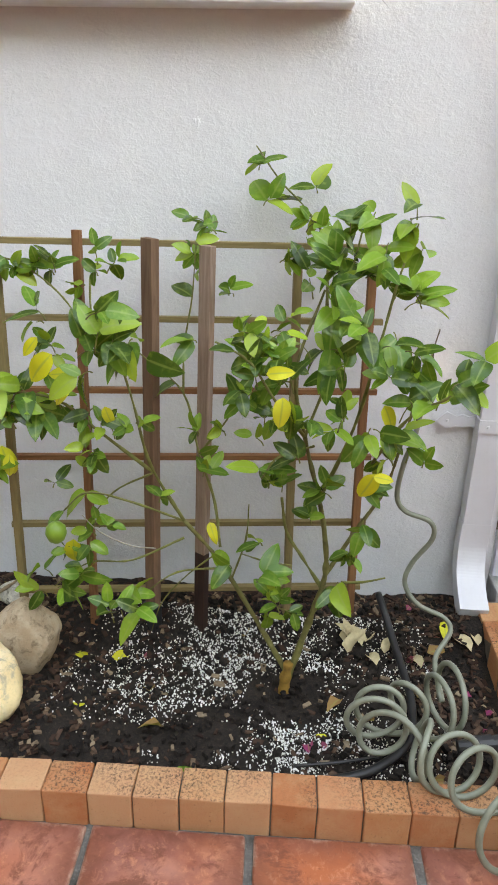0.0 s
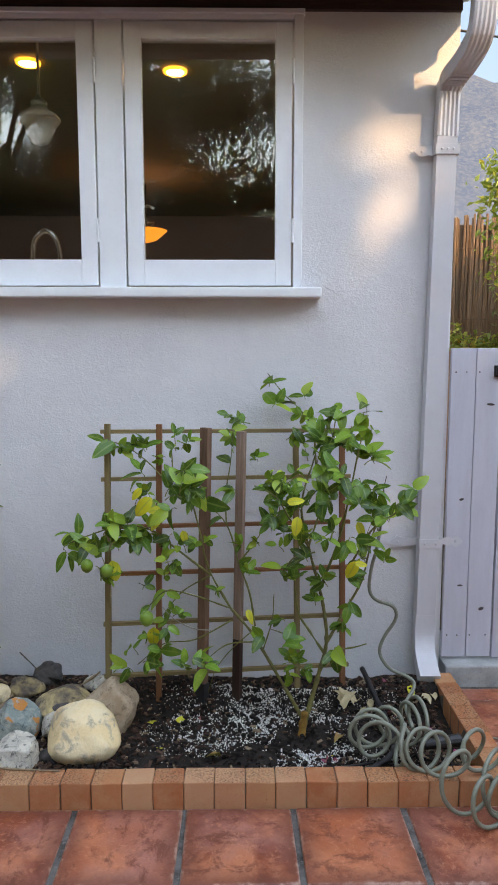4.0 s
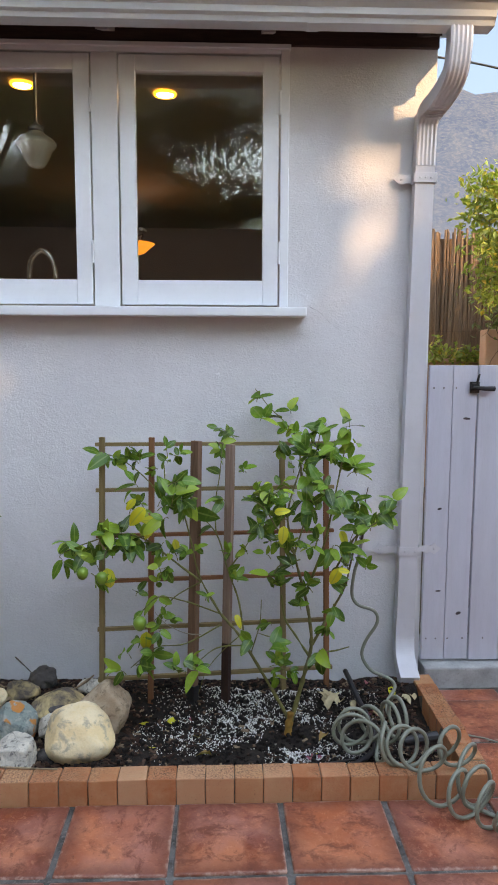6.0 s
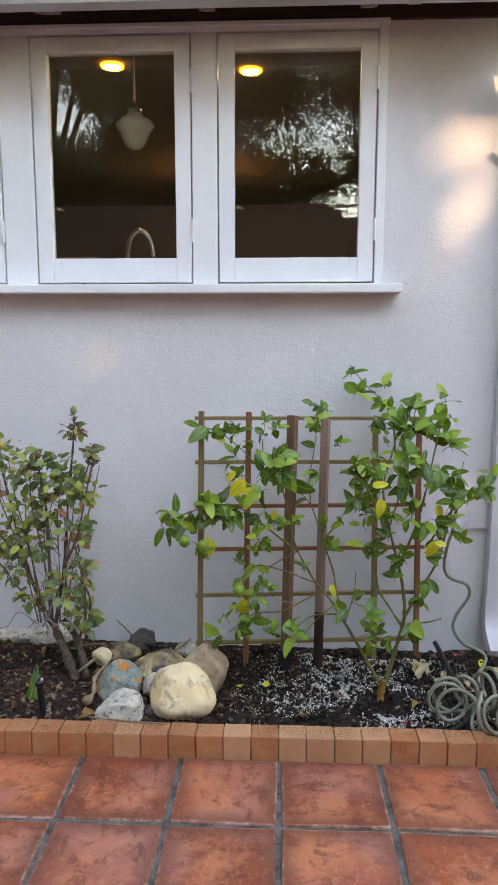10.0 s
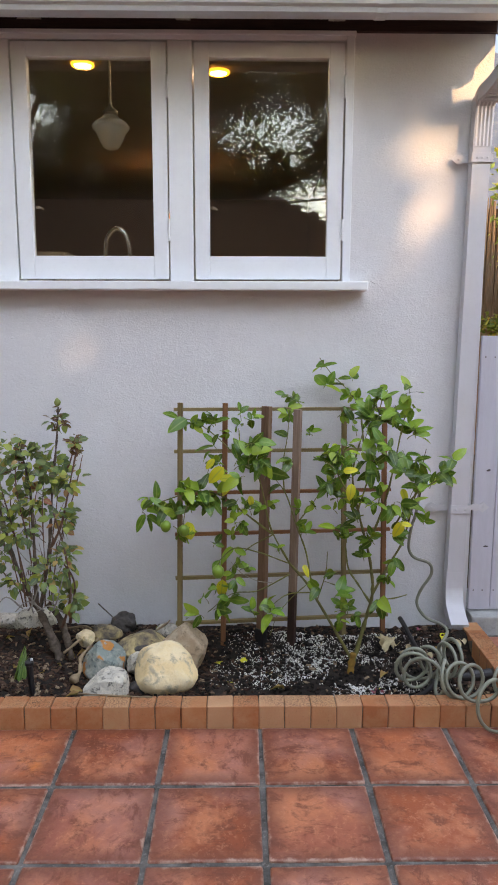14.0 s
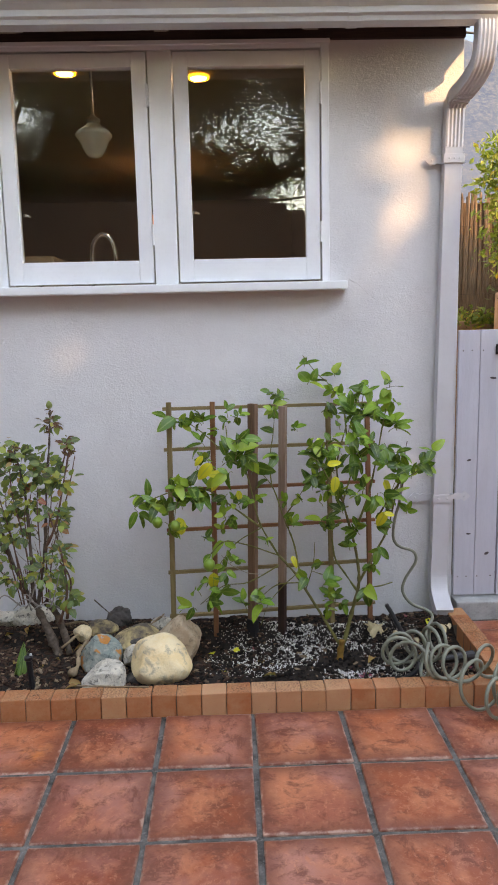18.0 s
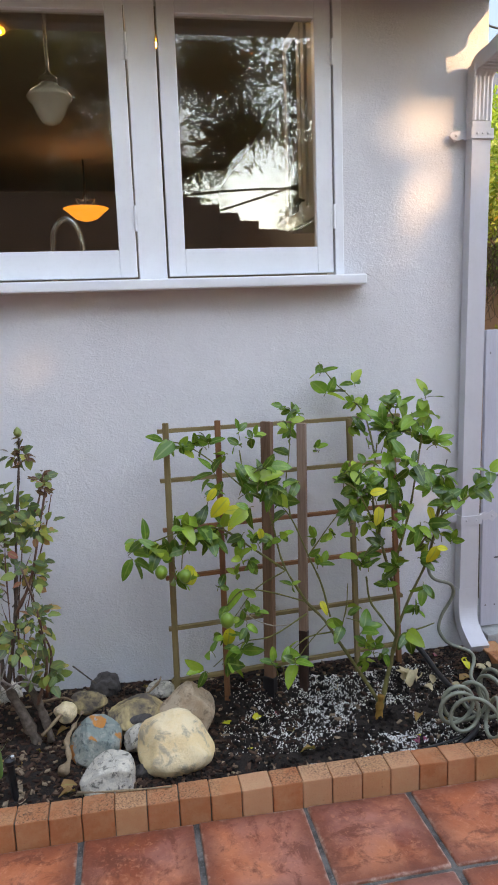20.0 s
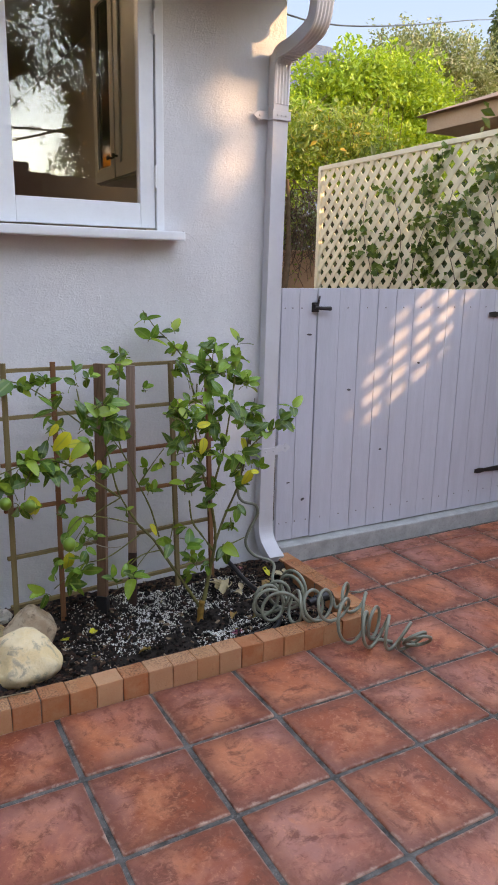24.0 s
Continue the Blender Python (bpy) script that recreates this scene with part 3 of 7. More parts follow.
for z, left, right in ((0.590, 0.455, 0.752), (2.113, 0.508, 0.660)):
    bm = bmesh.new()
    mid = 0.604 + 0.0115 * (z - 0.3)
    box(bm, (mid - 0.042, -0.0665, z - 0.019), (mid + 0.042, -0.0625, z + 0.019), 0.001)
    box(bm, (mid - 0.046, -0.0665, z - 0.019), (mid - 0.042, -0.022, z + 0.019))
    box(bm, (mid + 0.042, -0.0665, z - 0.019), (mid + 0.046, -0.022, z + 0.019))
    for x0, x1 in ((left, mid - 0.043), (mid + 0.043, right)):
        if abs(x1 - x0) < 0.02:
            continue
        end, base = (x0, x1) if x0 < 0.57 else (x1, x0)
        s = 1 if end > base else -1
        line = [(base, 0.019), (base + s * 0.02, 0.012), (base + s * 0.038, 0.019), (base + s * 0.055, 0.013), (end - s * 0.028, 0.025), (end, 0.0)]
        up = [bm.verts.new((x, -0.018, z + h)) for x, h in line]
        down = [bm.verts.new((x, -0.018, z - h)) for x, h in line[:-1]]
        f = bm.faces.new(up + down[::-1])
        g = bmesh.ops.extrude_face_region(bm, geom=[f])["geom"]
        bmesh.ops.translate(bm, verts=[v for v in g if isinstance(v, bmesh.types.BMVert)], vec=(0, -0.006, 0))
        box(bm, (min(base, end) + 0.03, -0.018, z - 0.008), (min(base, end) + 0.05, -0.0005, z + 0.008))
    bmesh.ops.recalc_face_normals(bm, faces=bm.faces[:])
    strap = part("strap", bm, SPOUT, spout, "ornamental metal strap with pointed ears")
    for x in (mid - 0.022, mid + 0.022, left + 0.03, right - 0.03 if right > 0.7 else mid):
        bm = bmesh.new()
        lathe(bm, [(0.005, 0), (0.004, 0.003), (0.001, 0.004)], (0, 0, 0), 8)
        y = -0.0665 if 0.57 < x < 0.68 else -0.024
        bmesh.ops.transform(bm, matrix=Matrix.Translation((x, y, z)) @ Matrix.Rotation(radians(90), 4, "X"), verts=bm.verts[:])
        part("screw", bm, SPOUT, strap)

# ---------------------------------------------------------------- gate and curb
curb = block("curb", (0.681, -0.085, -0.1), (4.2, 0.3, 0.083), CONCRETE, None, 0.008)
tagged(curb, "weathered grey concrete curb under the gate", "curb", kind="structure")
gate = thing("gate", "lavender-grey painted board gate with black hardware", "gate", (1.486, 0, 0.08))
joints = [0.679, 0.780, 0.884, 1.018, 1.144, 1.26, 1.38, 1.50, 1.62, 1.74, 1.86, 1.98, 2.10, 2.22, 2.34]
rng = random.Random(4)
for k, (x0, x1) in enumerate(zip(joints, joints[1:])):
    bm = bmesh.new()
    gap = 0.010 if k == 2 else 0.0022
    box(bm, (x0 + gap * 0.6, -0.020 + rng.uniform(-0.002, 0.002), 0.092 + (0.004 if k < 2 else 0)), (x1 - 0.0012, 0.000, 1.373 + rng.uniform(-0.003, 0.003)), 0.0025)
    part("board", bm, GATE, gate)
for z in (0.25, 1.19):
    block("rail", (0.895, 0.0015, z - 0.05), (2.335, 0.045, z + 0.05), GATE, gate)
bm = bmesh.new()
box(bm, (2.342, -0.03, 0.084), (2.442, 0.08, 1.43), 0.004)
part("gate_post", bm, GATE, gate)
bm = bmesh.new()
box(bm, (0.851, -0.012, 1.2409), (0.891, -0.004, 1.2877), 0.002)
box(bm, (0.854, -0.03, 1.2511), (0.878, -0.012, 1.2816), 0.004)
tube(bm, smooth_line([(0.858, -0.026, 1.2643), (0.901, -0.03, 1.2602), (0.948, -0.03, 1.2592)], 4), 0.008, 0.011, 8)
tube(bm, smooth_line([(0.876, -0.024, 1.2775), (0.878, -0.03, 1.3049), (0.884, -0.026, 1.3181)], 4), 0.006, 0.004, 8)
bmesh.ops.translate(bm, verts=bm.verts[:], vec=(0, -0.014, 0.016))
part("latch", bm, IRON, gate, "black iron gate latch")
for z in (0.31, 1.235):
    bm = bmesh.new()
    line = [(2.06, 0.011), (2.10, 0.016), (2.14, 0.010), (2.346, 0.021)]
    ring = [bm.verts.new((x, -0.0235, z + h)) for x, h in line] + [bm.verts.new((x, -0.0235, z - h)) for x, h in line[::-1]]
    f = bm.faces.new(ring)
    g = bmesh.ops.extrude_face_region(bm, geom=[f])["geom"]
    bmesh.ops.translate(bm, verts=[v for v in g if isinstance(v, bmesh.types.BMVert)], vec=(0, -0.005, 0))
    tube(bm, [Vector((2.352, -0.040, z - 0.05)), Vector((2.352, -0.040, z + 0.05))], 0.009, 0.009, 8)
    part("strap_hinge", bm, IRON, gate, "black strap hinge")

KNOT = plain_material("knot_dark", (0.07, 0.06, 0.065), 0.8)
NAIL = plain_material("rusty_nail", (0.13, 0.10, 0.10), 0.7)
for x, z, rx, rz, spin in ((0.843, 1.149, 0.016, 0.005, 5), (0.741, 0.763, 0.010, 0.005, -15), (0.747, 0.403, 0.012, 0.004, 0), (0.838, 0.303, 0.012, 0.007, -20), (1.10, 0.86, 0.012, 0.006, 10), (1.33, 0.52, 0.010, 0.005, 0), (1.56, 0.98, 0.010, 0.006, 15)):
    bm = bmesh.new()
    lathe(bm, [(1.0, 0), (0.9, 0.5), (0.2, 0.8)], (0, 0, 0), 12)
    bmesh.ops.transform(bm, matrix=Matrix.Translation((x, -0.0215, z)) @ Matrix.Rotation(radians(spin), 4, "Y") @ Matrix.Diagonal((rx, 0.002, rz, 1)) @ Matrix.Rotation(radians(90), 4, "X"), verts=bm.verts[:])
    part("knot", bm, KNOT, gate, "dark knot in the board")
for x in [0.70, 0.742, 0.794, 0.86] + [0.95 + 0.12 * k for k in range(12)]:
    for z in (1.277, 0.19):
        bm = bmesh.new()
        lathe(bm, [(0.0035, 0), (0.003, 0.0015), (0.001, 0.002)], (0, 0, 0), 8)
        bmesh.ops.transform(bm, matrix=Matrix.Translation((x, -0.0215, z)) @ Matrix.Rotation(radians(90), 4, "X"), verts=bm.verts[:])
        part("nail_head", bm, NAIL, gate)

# ---------------------------------------------------------------- planting bed
def soil_height(x, y):
    s = min(1.0, max(0.0, (y + 0.32) / 0.11)) * min(1.0, max(0.15, (0.0 - y) / 0.22))
    z = 0.002 + 0.058 * s * s * (3 - 2 * s)
    z += 0.022 * noise.noise((x * 4.1, y * 4.1, 0.3)) + 0.010 * noise.noise((x * 13, y * 13, 2.0)) + 0.005 * noise.noise((x * 41, y * 41, 5.0))
    s = min(1.0, max(0.0, (-0.95 - x) / 0.25))
    return z + 0.02 * s


bm = bmesh.new()
nx, ny = 230, 60
rows = [[bm.verts.new((-2.6 + 3.21 * i / nx, -0.79 + 0.79 * j / ny, soil_height(-2.6 + 3.21 * i / nx, -0.79 + 0.79 * j / ny))) for i in range(nx + 1)] for j in range(ny + 1)]
for j in range(ny):
    for i in range(nx):
        bm.faces.new((rows[j][i], rows[j][i + 1], rows[j + 1][i + 1], rows[j + 1][i]))
soil = part("soil", bm, SOIL, None, smooth=True)
tagged(soil, "dark damp planting soil filling the raised bed", "soil", kind="structure")


def chips(name, spots, label, category, material, seed):
    """Loose scraps lying on the soil: one mesh of small bent plates (x, y, length, width, thickness)."""
    rng = np.random.default_rng(seed)
    verts, faces = [], []
    for x, y, l, w, h in spots:
        a = rng.uniform(0, math.tau)
        tilt = rng.normal(0, 0.25)
        z = soil_height(x, y) + h * 0.3
        n = len(verts)
        for sx, sy, sz in ((-1, -1, 0), (1, -0.7, 0), (0.8, 1, 0), (-0.9, 0.8, 0), (-0.8, -0.8, 1), (0.9, -0.6, 1), (0.7, 0.8, 1), (-0.8, 0.7, 1)):
            u, v = sx * l / 2 * rng.uniform(0.8, 1.2), sy * w / 2 * rng.uniform(0.8, 1.2)
            verts.append((x + u * math.cos(a) - v * math.sin(a), y + u * math.sin(a) + v * math.cos(a), z + sz * h + tilt * u))
        faces += [(n + 4, n + 5, n + 6, n + 7), (n, n + 1, n + 5, n + 4), (n + 1, n + 2, n + 6, n + 5), (n + 2, n + 3, n + 7, n + 6), (n + 3, n, n + 4, n + 7)]
    me = bpy.data.meshes.new(name)
    me.from_pydata(verts, [], faces)
    ob = link_mesh(name, me, material)
    return tagged(ob, label, category, kind="stuff")


rng = random.Random(11)
spots = []
while len(spots) < 9500:
    x, y = rng.gauss(-0.02, 0.26), rng.uniform(-0.76, -0.20)
    if not -0.52 < x < 0.46:
        continue
    d = noise.noise((x * 7 + 3, y * 7, 1.7)) + 0.5 * noise.noise((x * 19, y * 19, 4.0))
    ring = math.hypot(x - 0.06, (y + 0.46) * 1.1)
    if d + 0.35 * (ring > 0.12) - 0.45 * (ring < 0.09) - 0.6 * (y < -0.59 and x < 0.05) - 0.1 * (y < -0.53) - 0.2 * (x < -0.40) < rng.uniform(-0.25, 0.6):
        continue
    s = rng.choice((rng.uniform(0.0014, 0.0028), rng.uniform(0.0022, 0.0048)))
    spots.append((x, y, s, s * rng.uniform(0.6, 1), s * 0.7))
PERLITE = plain_material("perlite_white", (0.80, 0.79, 0.76), 0.9, 0, 0.15, 80)
chips("perlite", spots, "white perlite grains scattered on the soil", "perlite", PERLITE, 3)

n = Net("bark_mulch", 0.9, spec=0.15)
n.coords()
hue = n.island()
n.color(n.mix(n.ramp(n.noise(60, 4), (0.4, 0.0), (0.7, 0.6)), n.ramp(hue, (0.0, (0.026, 0.013, 0.010)), (0.5, (0.068, 0.035, 0.025)), (0.82, (0.13, 0.075, 0.052)), (1.0, (0.34, 0.25, 0.17))), (0.02, 0.012, 0.01)))
MULCH = n.m
spots = []
while len(spots) < 7500:
    x, y = rng.uniform(-2.3, 0.59), rng.uniform(-0.77, -0.01)
    dense = 1.0 if x < -0.5 or x > 0.40 or y > -0.2 else 0.16
    if x > -0.5 and x < -0.25:
        dense = 0.35
    if rng.random() > dense:
        continue
    l = rng.uniform(0.008, 0.032)
    spots.append((x, y, l, l * rng.uniform(0.25, 0.7), rng.uniform(0.002, 0.006)))
chips("bark_mulch", spots, "brown bark mulch and crumbs on the soil", "mulch", MULCH, 5)
spots = [(rng.uniform(-0.9, 0.57), rng.uniform(-0.77, -0.05), s, s * 0.8, s * 0.6) for s in [rng.uniform(0.006, 0.02) for _ in range(1500)]]
chips("soil_crumbs", spots, "dark crumbs of potting soil", "soil crumbs", SOIL, 6)


# ---------------------------------------------------------------- posts and trellis
def beam(name, a, b, w, d, material, parent, bevel=0.0015, label="", yaw=0.0):
    """A straight bar with its own axis along z, from a to b."""
    a, b = Vector(a), Vector(b)
    bm = bmesh.new()
    box(bm, (-w / 2, -d / 2, 0), (w / 2, d / 2, (b - a).length), bevel)
    ob = part(name, bm, material, parent, label)
    q = (b - a).to_track_quat("Z", "Y")
    spin = Matrix.Rotation(radians(yaw), 4, "Z")
    base = ob.location.copy()
    ob.matrix_basis = Matrix.Translation(base + a) @ q.to_matrix().to_4x4() @ spin
    return ob


trellis = thing("trellis", "wooden garden trellis of tan and redwood laths against wall", "trellis", (-0.212, -0.1718, 0.0813))
ZS = ((1.064, OLIVE), (0.886, OLIVE), (0.706, REDWOOD), (0.527, REDWOOD), (0.335, OLIVE), (0.133, OLIVE))


def on_trellis(x, z, out=0.0):
    return Vector((x, -0.232 + 0.105 * (x + 0.65) / 0.9 - out - 0.045 * (1 - z), z))


for x, top, material in ((-0.645, 1.094, OLIVE), (-0.457, 1.090, REDWOOD), (0.055, 1.060, OLIVE), (0.235, 1.050, REDWOOD)):
    beam("upright_lath", on_trellis(x + 0.012 * (1 if x > 0 else -1), 0.02), on_trellis(x, top), 0.021, 0.014, material, trellis)
for z, material in ZS:
    beam("cross_lath", on_trellis(-0.674, z, -0.0145), on_trellis(0.272, z - 0.008, -0.0145), 0.014, 0.018, material, trellis, yaw=90)
REST = wood_material("post_faded", (0.42, 0.29, 0.225), (0.20, 0.12, 0.09))
post = thing("wooden_post", "brown weathered wooden stake with a black foot sleeve", "post", (-0.302, -0.2635, 0), "two stakes")
beam("shaft", (-0.305, -0.2592, -0.05), (-0.282, -0.2356, 1.0795), 0.042, 0.022, BROWN, post)
beam("foot_sleeve", (-0.3065, -0.2618, -0.05), (-0.3035, -0.2585, 0.1067), 0.048, 0.030, BLACK, post, 0.003, "black plastic foot sleeve")
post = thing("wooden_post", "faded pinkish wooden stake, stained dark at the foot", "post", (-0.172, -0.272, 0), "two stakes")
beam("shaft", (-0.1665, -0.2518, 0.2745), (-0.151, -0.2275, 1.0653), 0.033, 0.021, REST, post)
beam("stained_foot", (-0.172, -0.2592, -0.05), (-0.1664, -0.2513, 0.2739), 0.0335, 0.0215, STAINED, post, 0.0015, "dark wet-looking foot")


# ---------------------------------------------------------------- lemon tree
def leaf_set(name, material, sizes, seed, fold=0.25):
    r = random.Random(seed)
    return [leaf_mesh(name, l, l * r.uniform(0.46, 0.58), r.uniform(0.08, fold), r.uniform(0.0, 0.6), material, 8, r.uniform(0.0, 0.15), r.uniform(0.85, 1.1)) for l in sizes]


LEMON_LEAVES = leaf_set("leaf", LEMON_LEAF, (0.044, 0.052, 0.060, 0.072, 0.082, 0.092), 2, 0.45)
YELLOW_LEAVES = leaf_set("leaf", YELLOW_LEAF, (0.060, 0.067, 0.074), 3)


LEAF_COUNT, SPARE = {}, {}


def put_leaf(parent, meshes, r, at, out, droop=0.0, scale=1.0, loose=0.75, face=None):
    """One leaf whose stalk is at a point, pointing outwards. Past 300 on a plant they are gathered for one mesh."""
    d = (Vector(out) + Vector((r.gauss(0, loose), r.gauss(0, 0.55 * loose), r.gauss(0, 0.47 * loose) - droop))).normalized()
    up = Vector((r.gauss(0, 0.5), -0.7 + r.gauss(0, 0.45), 0.9 + r.gauss(0, 0.4)))
    if face:
        up = Vector(face)
    x = d.cross(up).normalized()
    z = x.cross(d)
    m = Matrix((x, d, z)).transposed().to_4x4()
    m = Matrix.Translation(Vector(at) - parent.location) @ m @ Matrix.Scale(scale * r.uniform(0.85, 1.15), 4)
    me = r.choice(meshes)
    LEAF_COUNT[parent.name] = LEAF_COUNT.get(parent.name, 0) + 1
    if LEAF_COUNT[parent.name] > 300:
        SPARE.setdefault(parent.name, []).append((me, m))
        return
    ob = new("leaf", me)
    ob.parent = parent
    ob.matrix_basis = m


def gather_leaves(parent, material):
    """The rest of a plant's leaves as one mesh."""
    verts, faces = [], []
    for me, m in SPARE.get(parent.name, []):
        n = len(verts)
        verts += [tuple(m @ v.co) for v in me.vertices]
        faces += [tuple(n + i for i in p.vertices) for p in me.polygons]
    me = bpy.data.meshes.new("foliage")
    me.from_pydata(verts, [], faces)
    midrib(me)
    for p in me.polygons:
        p.use_smooth = True
    me.materials.append(material)
    ob = new("foliage", me)
    ob.parent = parent
    tagged(ob, kind="stuff")


lemon = thing("lemon_tree", "young lemon tree with glossy leaves trained on the trellis", "lemon tree", (0.066, -0.433, 0))
STUMP = plain_material("stump_ochre", (0.33, 0.17, 0.04), 0.8, 0, 0.6, 40, 0.5, 0.2)
pipe("trunk", [(0.064, -0.435, -0.04), (0.066, -0.4351, 0.0203), (0.071, -0.4351, 0.0559), (0.073, -0.4342, 0.0762)], 0.0145, 0.012, STUMP, lemon, 5, 10, 0.5, "ochre stump of the trunk")
tree_rng = random.Random(21)


def yellow(at, out, scale=1.0, droop=0.6, loose=0.3, face=(0.1, -1.0, 0.5)):
    put_leaf(lemon, YELLOW_LEAVES, tree_rng, at, out, droop, scale, loose, face)


yellow((0.224, -0.570, 0.672), (-0.40, -0.1, -0.8), 0.85, 0, 0.05)
yellow((0.220, -0.575, 0.668), (0.9, -0.1, -0.15), 0.8, 0, 0.05)
yellow((0.248, -0.4397, 0.7725), (0.4, -0.3, -0.5))
yellow((-0.497, -0.4173, 0.8894), (-0.7, -0.3, -0.5), 1.0)
yellow((-0.412, -0.423, 0.8132), (-0.9, -0.2, 0.1), 1.0, 0)
yellow((-0.607, -0.4093, 0.6302), (0.15, -0.2, -1.0), 1.0)
yellow((-0.357, -0.4288, 0.742), (0.2, -0.2, -1.0), 0.8)
yellow((-0.467, -0.3834, 0.3761), (0.1, -0.3, -1.0), 1.25)
yellow((-0.132, -0.3773, 0.4371), (0.6, -0.4, -0.2), 0.75)
yellow((0.033, -0.53, 0.8132), (0.3, -0.4, -0.8), 0.9)
yellow((-0.002, -0.5428, 0.864), (0.9, -0.3, 0.1), 1.05, 0)
yellow((-0.43, -0.43, 0.80), (-0.5, -0.3, -0.7), 0.9)
yellow((-0.46, -0.44, 0.86), (-0.8, -0.3, -0.4), 1.05)
yellow((-0.585, -0.42, 0.615), (0.3, -0.2, -1.0), 1.1)


def limb(r0, r1, *points):
    pipe("branch", points, r0, r1, GREEN_BARK if r0 < 0.0055 else GREY_GREEN, lemon, 6, 7, 0.5)
    line = smooth_line(points, 5)
    if r0 < 0.0045 and len(points) > 3:
        for k in range(3):
            p = tree_rng.choice(line[len(line) // 2 :])
            put_leaf(lemon, LEMON_LEAVES, tree_rng, p, (line[-1] - line[0]).normalized() * 0.4 + Vector((0, -0.3, 0)), 0.1)


def tuft(at, radius, count, size):
    """Short shoots from one core, each with leaves set round it in turn."""
    at = Vector(at)
    meshes = LEMON_LEAVES[2:] if size == "large" else LEMON_LEAVES[:3]
    left = round(count * (1.3 if size == "large" else 1.9))
    turn = tree_rng.uniform(0, math.tau)
    while left > 0:
        n = min(left, tree_rng.randint(3, 6))
        left -= n
        d = Vector((tree_rng.gauss(0, 0.8), tree_rng.gauss(-0.2, 0.5), tree_rng.gauss(0.4, 0.7))).normalized()
        start = at + Vector((tree_rng.gauss(0, 0.4), tree_rng.gauss(0, 0.4), tree_rng.gauss(-0.2, 0.4))) * radius
        reach = radius * tree_rng.uniform(0.5, 1.0)
        pipe("twig", [start - d * reach * 0.35 + Vector((0, 0, -0.006)), start, start + d * reach * 0.6], 0.0018, 0.001, GREEN_BARK, lemon, 3, 5)
        side = d.orthogonal().normalized()
        other = d.cross(side)
        for k in range(n):
            turn += 2.4
            f = (k + 1) / n
            round_to = side * math.cos(turn) + other * math.sin(turn)
            out = round_to * (1.1 - 0.6 * f) + d * (0.35 + 0.75 * f)
            put_leaf(lemon, meshes, tree_rng, start + d * reach * f, out, 0.2, 0.98 - 0.2 * f, 0.45)


GREY_GREEN = plain_material("olive_bark", (0.18, 0.165, 0.06), 0.8, 0, 0.55, 45, 0.6, 0.2)
limb(0.0075, 0.0045, (0.075, -0.4318, 0.0325), (0.006, -0.4162, 0.1535), (-0.076, -0.397, 0.2907), (-0.125, -0.401, 0.372), (-0.191, -0.3958, 0.4483))
limb(0.0045, 0.0022, (-0.191, -0.3958, 0.4483), (-0.268, -0.3937, 0.5926), (-0.301, -0.3913, 0.737), (-0.334, -0.3975, 0.8711))
limb(0.0085, 0.006, (0.075, -0.4318, 0.0325), (0.119, -0.4092, 0.186), (0.152, -0.3983, 0.3171), (0.144, -0.3949, 0.429), (0.127, -0.3901, 0.5174))
limb(0.006, 0.003, (0.127, -0.3901, 0.5174), (0.085, -0.3883, 0.6729), (0.059, -0.3956, 0.8295), (0.116, -0.2877, 0.984))
limb(0.006, 0.003, (0.152, -0.3983, 0.3171), (0.217, -0.3584, 0.4147), (0.281, -0.3451, 0.5245), (0.304, -0.3686, 0.6465), (0.334, -0.3557, 0.7766))
limb(0.004, 0.002, (0.192, -0.3882, 0.2907), (0.246, -0.3884, 0.2958), (0.299, -0.3891, 0.311))
limb(0.005, 0.003, (0.15, -0.396, 0.2704), (0.094, -0.3824, 0.3548), (0.054, -0.3765, 0.4198), (0.039, -0.3809, 0.5133))
limb(0.005, 0.002, (0.127, -0.3901, 0.5174), (0.195, -0.3706, 0.6912), (0.235, -0.3594, 0.8661), (0.267, -0.3368, 1.0155), (0.305, -0.2925, 1.1303))
limb(0.004, 0.002, (0.085, -0.3883, 0.6729), (0.143, -0.3394, 0.8386), (0.159, -0.3158, 0.9677), (0.187, -0.2918, 1.108))
limb(0.004, 0.002, (0.085, -0.3883, 0.6729), (0.017, -0.4684, 0.7837), (-0.039, -0.4934, 0.8742), (-0.109, -0.4752, 0.9077))
limb(0.003, 0.002, (0.107, -0.3872, 0.6506), (0.028, -0.4611, 0.6526), (-0.008, -0.458, 0.5967))
limb(0.004, 0.002, (0.237, -0.3852, 0.6069), (0.296, -0.4667, 0.7542), (0.36, -0.5205, 0.8213), (0.429, -0.5339, 0.8833))
limb(0.004, 0.0015, (0.126, -0.2382, 0.9291), (0.12, -0.1452, 1.0653), (0.067, -0.1172, 1.1436), (0.007, -0.1081, 1.2015), (-0.051, -0.109, 1.2767))
limb(0.004, 0.002, (-0.104, -0.4016, 0.3842), (-0.123, -0.3618, 0.492), (-0.162, -0.3297, 0.5947), (-0.208, -0.2604, 0.7227), (-0.305, -0.3207, 0.8417))
limb(0.003, 0.0015, (-0.208, -0.2604, 0.7227), (-0.211, -0.2071, 0.8264), (-0.193, -0.1908, 0.9413), (-0.182, -0.1937, 1.0704))
limb(0.003, 0.0015, (-0.162, -0.3297, 0.5947), (-0.102, -0.3329, 0.676), (-0.068, -0.373, 0.7451))
limb(0.004, 0.002, (-0.334, -0.3975, 0.8711), (-0.388, -0.3616, 0.9179), (-0.4, -0.3266, 0.9992))
